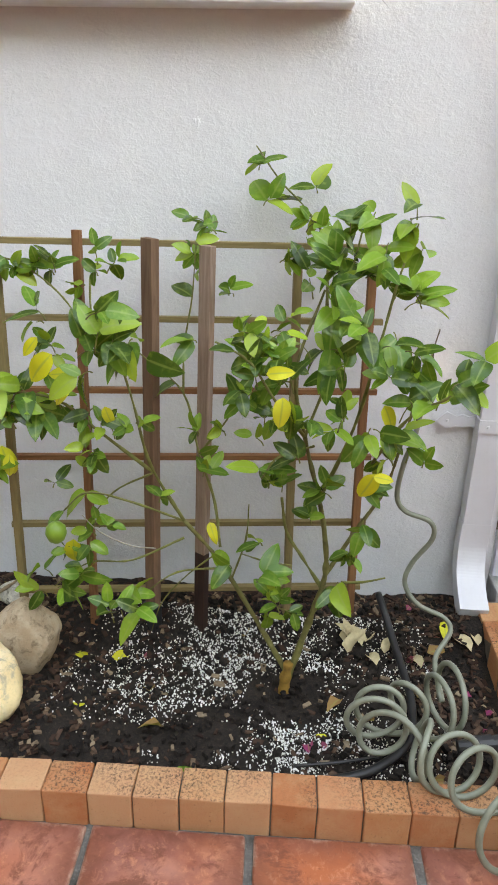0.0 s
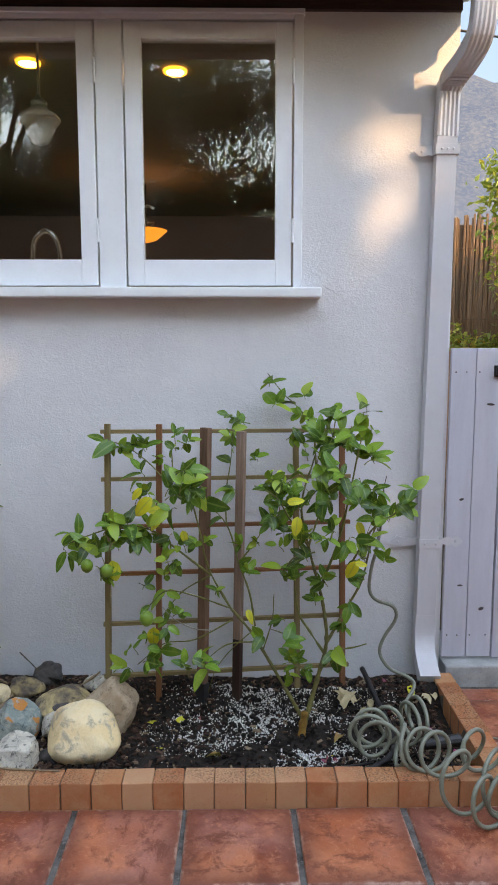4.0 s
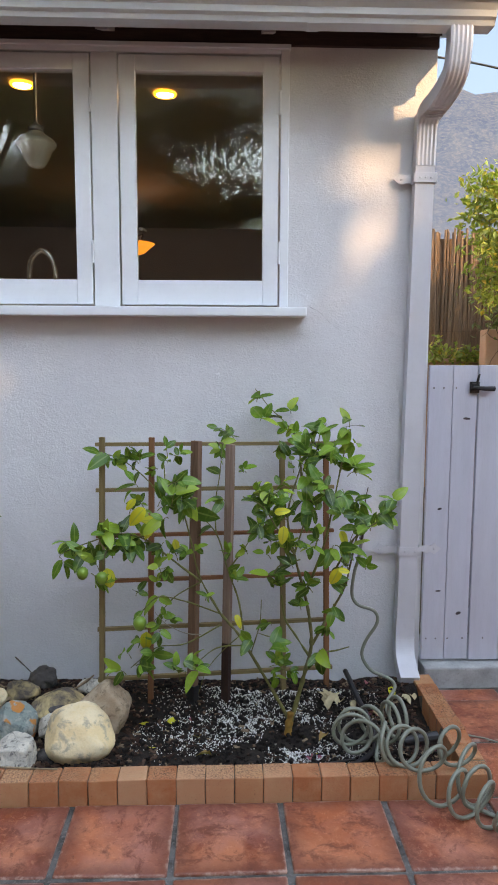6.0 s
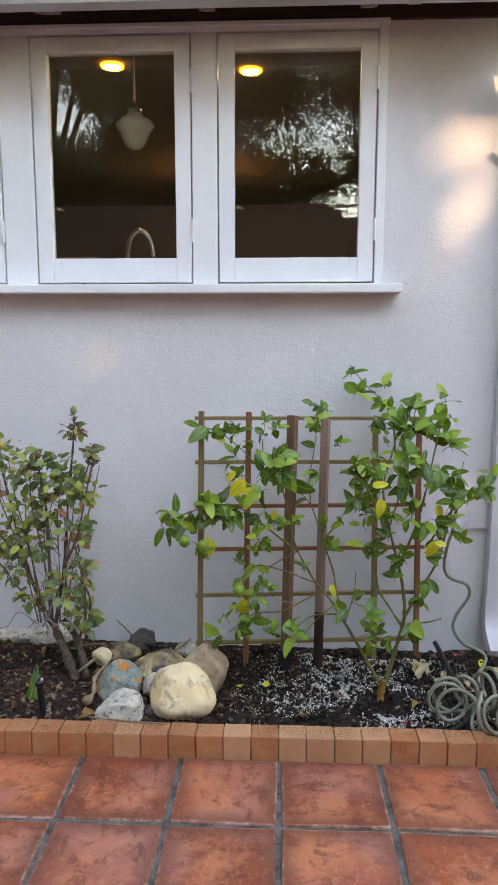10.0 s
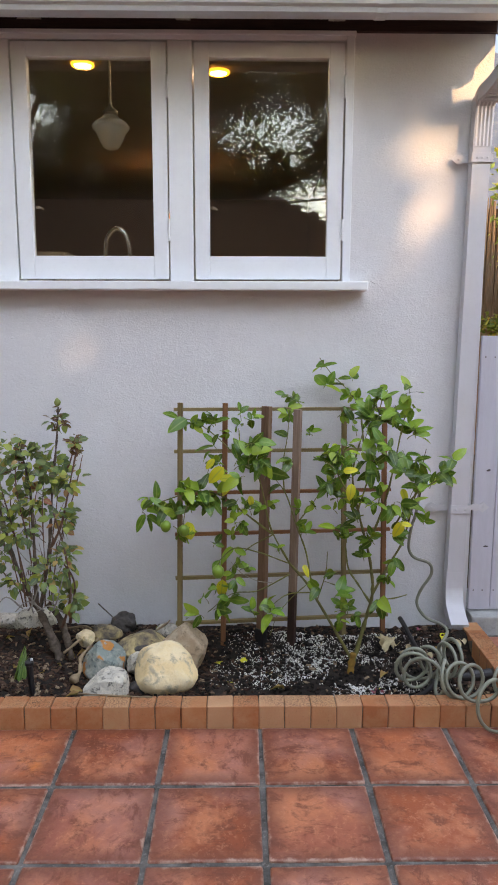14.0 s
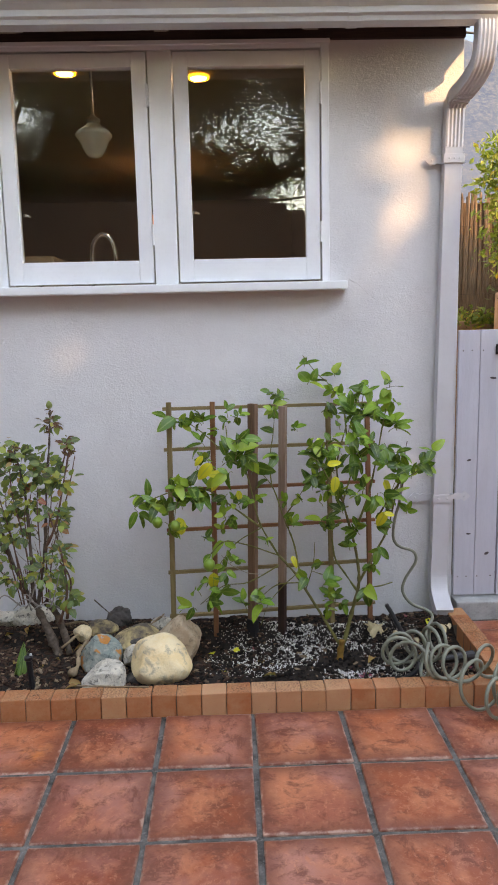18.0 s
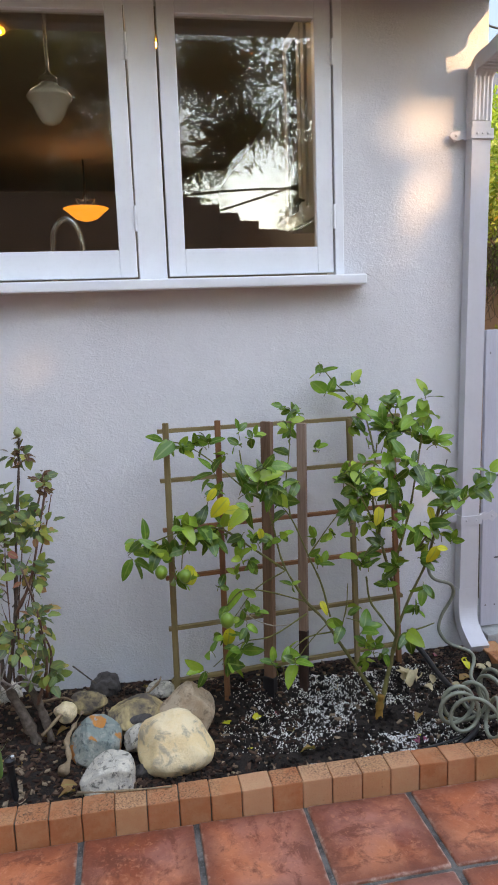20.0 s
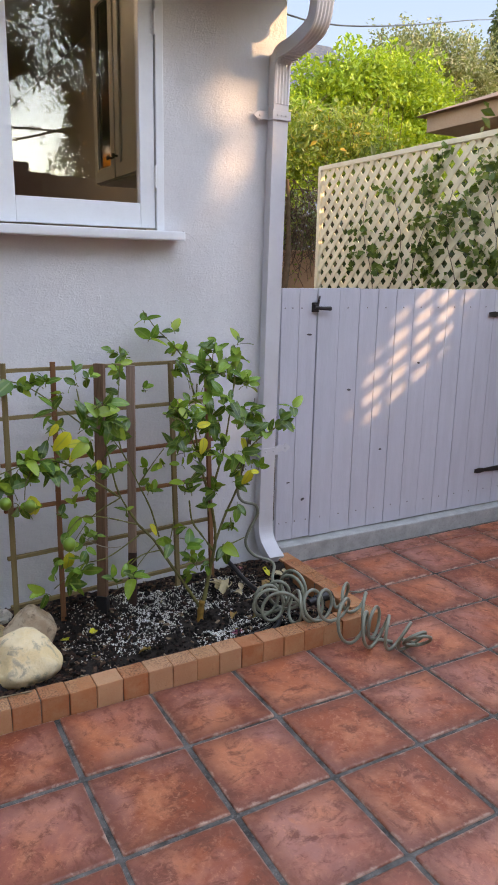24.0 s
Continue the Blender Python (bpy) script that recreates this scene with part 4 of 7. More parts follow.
limb(0.003, 0.0015, (-0.37, -0.3965, 0.8488), (-0.479, -0.2672, 0.9433), (-0.581, -0.2405, 1.0135), (-0.674, -0.2218, 1.0338))
limb(0.004, 0.002, (-0.261, -0.3926, 0.5703), (-0.387, -0.3881, 0.6689), (-0.474, -0.3723, 0.7298), (-0.572, -0.3731, 0.7471), (-0.685, -0.3435, 0.7085), (-0.804, -0.2951, 0.6526))
limb(0.003, 0.0015, (-0.572, -0.3731, 0.7471), (-0.614, -0.3885, 0.678), (-0.625, -0.3946, 0.6119))
limb(0.003, 0.002, (-0.191, -0.3958, 0.4483), (-0.321, -0.4075, 0.5011), (-0.418, -0.4083, 0.5184), (-0.477, -0.4057, 0.4666))
limb(0.003, 0.0015, (-0.191, -0.4027, 0.4056), (-0.32, -0.3992, 0.3344), (-0.429, -0.3984, 0.3202), (-0.529, -0.3765, 0.2318))
limb(0.003, 0.0015, (-0.104, -0.4078, 0.3293), (-0.203, -0.4435, 0.3344), (-0.278, -0.4607, 0.2846))
limb(0.003, 0.0015, (-0.261, -0.3926, 0.5703), (-0.364, -0.3622, 0.5011), (-0.441, -0.358, 0.4056))
limb(0.003, 0.0015, (0.07, -0.3994, 0.3395), (0.013, -0.4182, 0.3588), (-0.053, -0.4285, 0.3853))
limb(0.003, 0.0015, (-0.076, -0.397, 0.2907), (-0.043, -0.3937, 0.4036), (-0.037, -0.3984, 0.5011))
limb(0.0025, 0.0012, (0.321, -0.3721, 0.7258), (0.348, -0.3566, 0.8), (0.356, -0.3412, 0.8844))
tuft((-0.595, -0.240, 1.028), 0.020, 3, "small")
tuft((-0.544, -0.240, 1.025), 0.020, 4, "small")
tuft((-0.497, -0.250, 1.011), 0.022, 4, "small")
tuft((-0.420, -0.270, 0.976), 0.020, 2, "small")
tuft((-0.370, -0.300, 1.015), 0.035, 7, "small")
tuft((-0.359, -0.420, 0.931), 0.055, 9, "large")
tuft((-0.316, -0.430, 0.884), 0.045, 6, "large")
tuft((-0.399, -0.420, 0.892), 0.050, 6, "large")
tuft((-0.490, -0.380, 0.932), 0.030, 3, "large")
tuft((-0.496, -0.380, 0.866), 0.030, 6, "small")
tuft((-0.398, -0.440, 0.833), 0.030, 2, "large")
tuft((-0.596, -0.360, 0.742), 0.050, 7, "large")
tuft((-0.522, -0.380, 0.737), 0.040, 5, "large")
tuft((-0.442, -0.400, 0.739), 0.040, 5, "large")
tuft((-0.371, -0.410, 0.682), 0.045, 7, "small")
tuft((-0.289, -0.420, 0.695), 0.020, 4, "small")
tuft((-0.399, -0.400, 0.613), 0.028, 5, "small")
tuft((-0.246, -0.410, 0.511), 0.014, 2, "small")
tuft((-0.513, -0.380, 0.541), 0.020, 2, "large")
tuft((-0.427, -0.360, 0.549), 0.015, 2, "small")
tuft((-0.405, -0.400, 0.423), 0.028, 7, "small")
tuft((-0.494, -0.380, 0.352), 0.022, 3, "small")
tuft((-0.510, -0.420, 0.278), 0.045, 6, "large")
tuft((-0.443, -0.420, 0.313), 0.020, 2, "large")
tuft((-0.558, -0.400, 0.220), 0.030, 3, "large")
tuft((-0.320, -0.560, 0.301), 0.035, 4, "large")
tuft((-0.272, -0.570, 0.295), 0.035, 3, "large")
tuft((-0.300, -0.520, 0.329), 0.020, 2, "large")
tuft((-0.163, -0.160, 1.111), 0.040, 7, "small")
tuft((-0.191, -0.170, 1.045), 0.025, 4, "small")
tuft((-0.096, -0.240, 0.963), 0.014, 2, "small")
tuft((-0.176, -0.260, 0.856), 0.014, 2, "large")
tuft((-0.156, -0.400, 0.682), 0.010, 2, "small")
tuft((-0.132, -0.390, 0.573), 0.016, 3, "small")
tuft((-0.061, -0.450, 0.895), 0.045, 10, "small")
tuft((-0.001, -0.440, 0.906), 0.050, 11, "small")
tuft((-0.036, -0.460, 0.835), 0.050, 9, "small")
tuft((0.037, -0.440, 0.844), 0.050, 9, "small")
tuft((0.029, -0.420, 0.914), 0.035, 6, "small")
tuft((-0.061, -0.450, 0.754), 0.030, 3, "large")
tuft((-0.004, -0.460, 0.746), 0.028, 4, "small")
tuft((0.088, -0.470, 0.752), 0.030, 3, "large")
tuft((0.051, -0.480, 0.787), 0.020, 2, "large")
tuft((0.073, -0.460, 0.647), 0.014, 2, "large")
tuft((-0.022, -0.440, 0.607), 0.014, 2, "large")
tuft((-0.094, -0.430, 0.698), 0.012, 2, "small")
tuft((-0.023, -0.440, 0.697), 0.025, 4, "small")
tuft((-0.051, -0.110, 1.224), 0.012, 2, "large")
tuft((-0.015, -0.120, 1.162), 0.020, 3, "large")
tuft((0.087, -0.110, 1.191), 0.012, 2, "large")
tuft((0.075, -0.130, 1.124), 0.030, 6, "small")
tuft((0.097, -0.150, 1.080), 0.025, 4, "small")
tuft((0.161, -0.270, 1.126), 0.030, 6, "small")
tuft((0.216, -0.280, 1.140), 0.030, 5, "large")
tuft((0.284, -0.280, 1.140), 0.040, 6, "large")
tuft((0.325, -0.280, 1.098), 0.020, 2, "large")
tuft((0.231, -0.310, 1.058), 0.050, 10, "large")
tuft((0.290, -0.330, 0.987), 0.045, 8, "large")
tuft((0.107, -0.300, 1.023), 0.045, 8, "large")
tuft((0.116, -0.330, 0.946), 0.045, 7, "large")
tuft((0.037, -0.240, 1.034), 0.020, 4, "small")
tuft((0.183, -0.320, 1.002), 0.040, 6, "large")
tuft((0.206, -0.400, 0.925), 0.050, 9, "large")
tuft((0.259, -0.380, 0.896), 0.045, 8, "large")
tuft((0.116, -0.400, 0.873), 0.030, 4, "large")
tuft((0.172, -0.420, 0.841), 0.045, 6, "large")
tuft((0.235, -0.420, 0.830), 0.040, 6, "large")
tuft((0.312, -0.400, 0.825), 0.025, 3, "small")
tuft((0.290, -0.420, 0.746), 0.045, 7, "large")
tuft((0.222, -0.440, 0.718), 0.045, 7, "large")
tuft((0.129, -0.440, 0.702), 0.035, 4, "large")
tuft((0.285, -0.420, 0.657), 0.040, 7, "small")
tuft((0.352, -0.400, 0.629), 0.014, 2, "small")
tuft((0.362, -0.550, 0.873), 0.025, 4, "large")
tuft((0.412, -0.580, 0.908), 0.020, 2, "large")
tuft((0.344, -0.480, 0.794), 0.018, 3, "small")
tuft((0.031, -0.410, 0.543), 0.025, 5, "small")
tuft((0.129, -0.420, 0.574), 0.040, 6, "small")
tuft((0.093, -0.410, 0.486), 0.022, 3, "small")
tuft((0.215, -0.440, 0.514), 0.025, 3, "large")
tuft((0.223, -0.440, 0.593), 0.030, 4, "large")
tuft((-0.009, -0.440, 0.430), 0.020, 2, "large")
tuft((-0.073, -0.450, 0.372), 0.014, 2, "large")
tuft((-0.016, -0.450, 0.334), 0.025, 3, "large")
tuft((0.030, -0.440, 0.273), 0.040, 9, "small")
tuft((0.010, -0.440, 0.223), 0.030, 3, "large")
tuft((0.184, -0.420, 0.395), 0.030, 5, "small")
tuft((0.181, -0.420, 0.324), 0.020, 3, "large")
tuft((0.170, -0.440, 0.756), 0.040, 6, "small")
tuft((-0.793, -0.295, 0.654), 0.030, 5, "large")
tuft((-0.700, -0.334, 0.700), 0.045, 7, "large")
tuft((-0.640, -0.360, 0.740), 0.045, 6, "large")
tuft((-0.660, -0.386, 0.620), 0.045, 6, "large")
tuft((-0.590, -0.372, 0.690), 0.040, 5, "large")
pipe("branch", [(0.348, -0.3343, 0.7115), (0.363, -0.338, 0.803), (0.36, -0.331, 0.864), (0.368, -0.3329, 0.9148)], 0.003, 0.0015, GREY_BARK, lemon, 5, 6, 0.4, "bare dead twig")
pipe("branch", [(-0.262, -0.3918, 0.3659), (-0.322, -0.4012, 0.3761), (-0.392, -0.4122, 0.4168), (-0.432, -0.4145, 0.4625)], 0.0018, 0.0012, plain_material("pale_twig", (0.34, 0.31, 0.25), 0.8), lemon, 5, 6, 0.3, "pale dry twig")
pipe("branch", [(-0.112, -0.4191, 0.3761), (-0.182, -0.4247, 0.3151), (-0.242, -0.4385, 0.244), (-0.272, -0.4334, 0.1525)], 0.0022, 0.0012, GREEN_BARK, lemon, 5, 6, 0.3)


SPARE_LEMON = leaf_material("lemon_leaf_crowd", LEMON_STOPS, 0.24, 0.26, island=True)
gather_leaves(lemon, SPARE_LEMON)
FRUIT = plain_material("green_lemon", (0.16, 0.30, 0.035), 0.42, 0, 0.35, 18, 0.15)
for at, r in (((-0.483, -0.455, 0.436), 0.025), ((-0.618, -0.45, 0.605), 0.022), ((-0.695, -0.41, 0.612), 0.022)):
    bm = bmesh.new()
    lathe(bm, [(0.002, -1.2 * r), (0.35 * r, -1.08 * r), (0.75 * r, -0.75 * r), (r, -0.1 * r), (0.9 * r, 0.5 * r), (0.55 * r, 0.9 * r), (0.15 * r, 1.05 * r), (0.05 * r, 1.15 * r)], at, 18)
    part("lemon_fruit", bm, FRUIT, lemon, "unripe green lemon", True)

# ---------------------------------------------------------------- rose bush
rose = thing("rose_bush", "leggy rose bush with green and wine-red leaves in mulch", "rose bush", (-1.152, -0.357, 0))
ROSE_LEAVES = [leaf_mesh("leaf", l, l * 0.64, 0.18, 0.2, ROSE_LEAF, 4, 0.08, 0.9) for l in (0.022, 0.030, 0.036, 0.046)]
WINE_LEAVES = [leaf_mesh("leaf", l, l * 0.45, 0.3, 0.3, WINE_LEAF, 4, 0.1, 0.9) for l in (0.022, 0.03)]
tree_rng = random.Random(5)
DRY_TWIG = plain_material("bleached_twig", (0.40, 0.36, 0.33), 0.85, 0, 0.4, 40, 0.4, 0.2)


def limb(r0, r1, *points):
    pipe("cane", points, r0, r1, GREY_BARK if r0 > 0.0075 else RED_BARK, rose, 6, 7, 0.7)


def tuft(at, radius, count):
    at = Vector(at)
    for k in range(round(count * 5.0)):
        d = Vector((tree_rng.gauss(0, 1), tree_rng.gauss(0, 0.9), tree_rng.gauss(0, 1))).normalized()
        kind = WINE_LEAVES if at.z > 0.92 and tree_rng.random() < 0.6 else ROSE_LEAVES
        put_leaf(rose, kind, tree_rng, at + d * radius * tree_rng.uniform(0.2, 1.05), d + Vector((0, -0.2, 0)), 0.1)


limb(0.020, 0.012, (-1.152, -0.3571, 0.003), (-1.198, -0.3457, 0.1281), (-1.245, -0.3326, 0.2287), (-1.281, -0.3172, 0.2806))
limb(0.008, 0.003, (-1.239, -0.3321, 0.2165), (-1.194, -0.325, 0.4757), (-1.169, -0.3174, 0.7542), (-1.146, -0.3147, 0.9372), (-1.131, -0.3201, 1.0846))
limb(0.008, 0.003, (-1.253, -0.3336, 0.2531), (-1.253, -0.3269, 0.5235), (-1.264, -0.3173, 0.7532), (-1.298, -0.3147, 0.9362))
limb(0.008, 0.003, (-1.277, -0.3167, 0.2684), (-1.354, -0.3066, 0.4666), (-1.402, -0.3062, 0.7024), (-1.432, -0.3018, 0.8406), (-1.444, -0.3075, 1.0023))
limb(0.006, 0.003, (-1.194, -0.325, 0.4757), (-1.131, -0.3483, 0.6018), (-1.09, -0.3552, 0.7654), (-1.056, -0.3427, 0.9209))
limb(0.006, 0.003, (-1.144, -0.3468, 0.1535), (-1.098, -0.3714, 0.309), (-1.113, -0.3802, 0.4991), (-1.15, -0.3877, 0.6607))
limb(0.006, 0.003, (-1.354, -0.3066, 0.4666), (-1.421, -0.3287, 0.5692), (-1.503, -0.3343, 0.7095), (-1.511, -0.3435, 0.9403))
limb(0.005, 0.002, (-1.169, -0.3174, 0.7542), (-1.092, -0.3399, 0.8518), (-1.061, -0.3445, 0.9657))
limb(0.005, 0.002, (-1.277, -0.3167, 0.2684), (-1.371, -0.3574, 0.3934), (-1.434, -0.3616, 0.4879), (-1.518, -0.3657, 0.5814))
limb(0.006, 0.003, (-1.115, -0.3301, 0.1687), (-1.084, -0.3554, 0.3487), (-1.142, -0.3607, 0.4676))
limb(0.018, 0.010, (-1.105, -0.37, 0.02), (-1.125, -0.35, 0.10), (-1.16, -0.33, 0.19), (-1.21, -0.325, 0.25))
for k in range(9):
    x = -1.13 - 0.022 * k
    pipe("dead_twig", [(x, -0.35, 0.22 + 0.01 * (k % 3)), (x - 0.05 + 0.03 * (k % 4), -0.40, 0.27 + 0.02 * (k % 3)), (x - 0.10 + 0.06 * (k % 4), -0.41, 0.25 + 0.05 * (k % 4))], 0.004, 0.002, DRY_TWIG, rose, 4, 5, 0.5, "pale dead twig")
for k in range(8):
    x = -1.20 - 0.016 * k + tree_rng.uniform(-0.02, 0.02)
    tx = -1.06 - 0.06 * k + tree_rng.uniform(-0.03, 0.03)
    top = tree_rng.uniform(0.62, 0.95)
    limb(0.0036, 0.0016, (x, -0.335, 0.24), (x + (tx - x) * 0.3, -0.33, 0.24 + top * 0.3), (x + (tx - x) * 0.75, -0.325 + tree_rng.uniform(-0.04, 0.03), 0.2 + top * 0.6), (tx, -0.32 + tree_rng.uniform(-0.05, 0.05), top))
for k in range(60):
    a = Vector((tree_rng.uniform(-1.44, -1.12), tree_rng.uniform(-0.38, -0.27), tree_rng.uniform(0.30, 0.85)))
    d = Vector((tree_rng.gauss(0, 0.025), tree_rng.gauss(0, 0.02), tree_rng.uniform(0.03, 0.10)))
    pipe("twig", [a, a + d * 0.5 + Vector((tree_rng.gauss(0, 0.012), 0, 0)), a + d], 0.0022, 0.001, tree_rng.choice((RED_BARK, GREY_BARK, DRY_TWIG)), rose, 3, 5, 0.5)
for top in ((-1.131, -0.320, 1.085), (-1.061, -0.345, 0.966), (-1.298, -0.315, 0.936), (-1.444, -0.3075, 1.002), (-1.511, -0.3435, 0.940)):
    for k in range(9):
        put_leaf(rose, WINE_LEAVES, tree_rng, Vector(top) + Vector((0, 0, -0.012 * k)), (tree_rng.gauss(0, 1), -0.4, 0.6), 0.0)
tuft((-1.138, -0.318, 1.0277), 0.035, 8)
tuft((-1.067, -0.3436, 0.9433), 0.03, 6)
tuft((-1.166, -0.32, 0.8234), 0.077, 14)
tuft((-1.254, -0.3217, 0.8691), 0.086, 16)
tuft((-1.342, -0.3225, 0.8915), 0.086, 14)
tuft((-1.452, -0.3243, 0.9372), 0.075, 12)
tuft((-1.092, -0.3467, 0.7858), 0.055, 9)
tuft((-1.236, -0.325, 0.7095), 0.086, 16)
tuft((-1.349, -0.3249, 0.7085), 0.086, 14)
tuft((-1.119, -0.3493, 0.6262), 0.055, 9)
tuft((-1.308, -0.3287, 0.5703), 0.075, 12)
tuft((-1.439, -0.3389, 0.5957), 0.085, 14)
tuft((-1.398, -0.3422, 0.4574), 0.059, 8)
tuft((-1.19, -0.3575, 0.3954), 0.076, 14)
tuft((-1.114, -0.3791, 0.4757), 0.058, 10)
tuft((-1.102, -0.3612, 0.2806), 0.059, 10)
tuft((-1.335, -0.3382, 0.3619), 0.051, 6)
SPARE_ROSE = leaf_material("rose_leaf_crowd", ROSE_STOPS, 0.5, island=True)
gather_leaves(rose, SPARE_ROSE)
for at, colour, name in (((-1.452, -0.3459, 1.0013), (0.62, 0.12, 0.14), "pink"), ((-1.412, -0.3543, 0.9708), (0.45, 0.36, 0.08), "straw"), ((-1.133, -0.3227, 1.1029), (0.22, 0.28, 0.08), "green")):
    bm = bmesh.new()
    lathe(bm, [(0.004, -0.014), (0.011, -0.008), (0.014, 0.002), (0.010, 0.012), (0.004, 0.018), (0.001, 0.021)], at, 12)
    part("rose_bud", bm, plain_material(name + "_petal", colour, 0.6), rose, name + " closed rose bud", True)


# ---------------------------------------------------------------- stones
def boulder(name, at, radii, material, label, seed, rough=0.16, cuts=6, turn=0.0, depth=0.84, faces=()):
    """A stone: a ball worn flat on given and on random sides, then roughened."""
    r = random.Random(seed)
    bm = bmesh.new()
    bmesh.ops.create_icosphere(bm, subdivisions=5, radius=1.0)
    planes = [(Vector((r.gauss(0, 1), r.gauss(0, 1), r.gauss(0, 0.8))).normalized(), r.uniform(depth - 0.1, depth + 0.12)) for _ in range(cuts)]
    planes += [(Vector(f[:3]).normalized(), f[3]) for f in faces]
    for v in bm.verts:
        d = v.co.normalized()
        p = d * (1.06 if faces else 1.0)
        for nrm, h in planes:
            over = p.dot(nrm) - h
            if over > 0:
                p -= nrm * over * 0.85
        p *= 1 + rough * noise.noise(d * 1.3 + Vector((seed, 0, 0))) + rough * 0.35 * noise.noise(d * 3.4 + Vector((0, seed, 0))) + 0.03 * noise.noise(d * 8 + Vector((seed, 0, 0))) + 0.012 * noise.noise(d * 24)
        v.co = Vector((p.x * radii[0], p.y * radii[1], p.z * radii[2]))
    for _ in range(12 if seed == 3 else 5 if name == "boulder" else 3):
        bmesh.ops.smooth_vert(bm, verts=bm.verts[:], factor=0.5, use_axis_x=True, use_axis_y=True, use_axis_z=True)
    for v in bm.verts:
        v.co *= 1 + 0.035 * noise.noise(v.co * 28) + 0.018 * noise.noise(v.co * 75) + 0.008 * noise.noise(v.co * 180)
    bmesh.ops.rotate(bm, verts=bm.verts[:], matrix=Matrix.Rotation(radians(turn), 3, "Y"))
    bmesh.ops.translate(bm, verts=bm.verts[:], vec=at)
    ob = part(name, bm, material, None, "", True)
    return tagged(ob, label, "stone", "stones in the bed")


CREAM = stone_material("cream_stone", (0.84, 0.61, 0.34), (0.88, 0.70, 0.46), (0.42, 0.34, 0.25), None, 6)
TAUPE = stone_material("taupe_stone", (0.47, 0.32, 0.21), (0.54, 0.41, 0.29), (0.26, 0.18, 0.12), None, 13)
OCHRE = stone_material("ochre_stone", (0.56, 0.41, 0.20), (0.12, 0.095, 0.08), (0.06, 0.05, 0.045), None, 8)
TEAL = stone_material("teal_stone", (0.20, 0.25, 0.23), (0.40, 0.40, 0.34), (0.07, 0.09, 0.09), (0.60, 0.20, 0.04), 15)
SPECKLED = stone_material("speckled_stone", (0.50, 0.46, 0.39), (0.66, 0.60, 0.50), (0.10, 0.095, 0.09), None, 22)
CHAR = stone_material("dark_stone", (0.05, 0.045, 0.045), (0.09, 0.08, 0.075), (0.03, 0.028, 0.028))
boulder("boulder", (-0.690, -0.570, 0.080), (0.128, 0.100, 0.102), CREAM, "large pale cream boulder with a smooth rounded top", 3, 0.12, 2, 0, 0.92, ((0.75, -0.25, 0.75, 0.66), (0.05, -0.85, 0.45, 0.74), (-0.9, -0.3, 0.45, 0.72), (-0.2, -0.2, 1.0, 0.86)))
boulder("boulder", (-0.620, -0.392, 0.084), (0.106, 0.075, 0.105), TAUPE, "taupe-brown angular stone leaning behind the cream boulder", 8, 0.10, 3, 0, 0.9, ((0.75, -0.1, 0.65, 0.62), (-0.6, -0.2, 0.75, 0.60), (-0.1, -1.0, 0.15, 0.60), (1.0, -0.2, -0.35, 0.72)))
boulder("boulder", (-0.812, -0.362, 0.070), (0.120, 0.080, 0.072), OCHRE, "ochre and charcoal flat stone in the mulch", 12, 0.12, 4, 0, 0.86, ((0.1, -0.7, 0.7, 0.55), (-0.6, 0.0, 0.8, 0.62), (0.8, -0.2, 0.5, 0.70)))
boulder("boulder", (-0.950, -0.470, 0.060), (0.086, 0.072, 0.080), TEAL, "grey-teal stone with rust-orange blotches", 18, 0.14, 4, 0, 0.86, ((0.35, -0.45, 0.85, 0.60), (-0.8, -0.4, 0.5, 0.66), (0.0, -1.0, 0.1, 0.72)))
boulder("boulder", (-0.893, -0.660, 0.052), (0.092, 0.072, 0.074), SPECKLED, "white and dark speckled rough stone at the brick edge", 23, 0.13, 4, 0, 0.86, ((0.05, -0.25, 1.0, 0.62), (0.0, -1.0, 0.15, 0.62), (1.0, -0.1, 0.1, 0.70), (-0.7, 0.0, 0.75, 0.66)))
boulder("small_stone", (-1.50, -0.10, 0.080), (0.16, 0.05, 0.035), SPECKLED, "long whitish stone along the wall foot", 73, 0.2)
boulder("small_stone", (-1.057, -0.3008, 0.0864), (0.040, 0.034, 0.038), CREAM, "small tan stone beside the rose", 31)
boulder("small_stone", (-0.925, -0.1289, 0.080), (0.055, 0.045, 0.05), CHAR, "lump of black stone at the wall", 36, 0.4)
boulder("small_stone", (-0.800, -0.485, 0.060), (0.058, 0.050, 0.052), SPECKLED, "small grey stone between the boulders", 41)
boulder("small_stone", (-0.797, -0.3906, 0.0762), (0.052, 0.035, 0.024), CHAR, "flat black pebble between stones", 45)
boulder("small_stone", (-0.797, -0.6162, 0.0224), (0.035, 0.03, 0.030), CHAR, "dark pebble at the foot of boulders", 48)
boulder("small_stone", (-0.712, -0.1887, 0.0712), (0.055, 0.045, 0.03), SPECKLED, "pale flat stone at the trellis foot", 52)
boulder("small_stone", (-1.33, -0.12, 0.085), (0.10, 0.05, 0.06), SPECKLED, "whitish stone at the wall behind rose", 57)
boulder("small_stone", (-0.992, -0.2142, 0.061), (0.075, 0.05, 0.045), OCHRE, "brown stone half sunk in the mulch", 61)

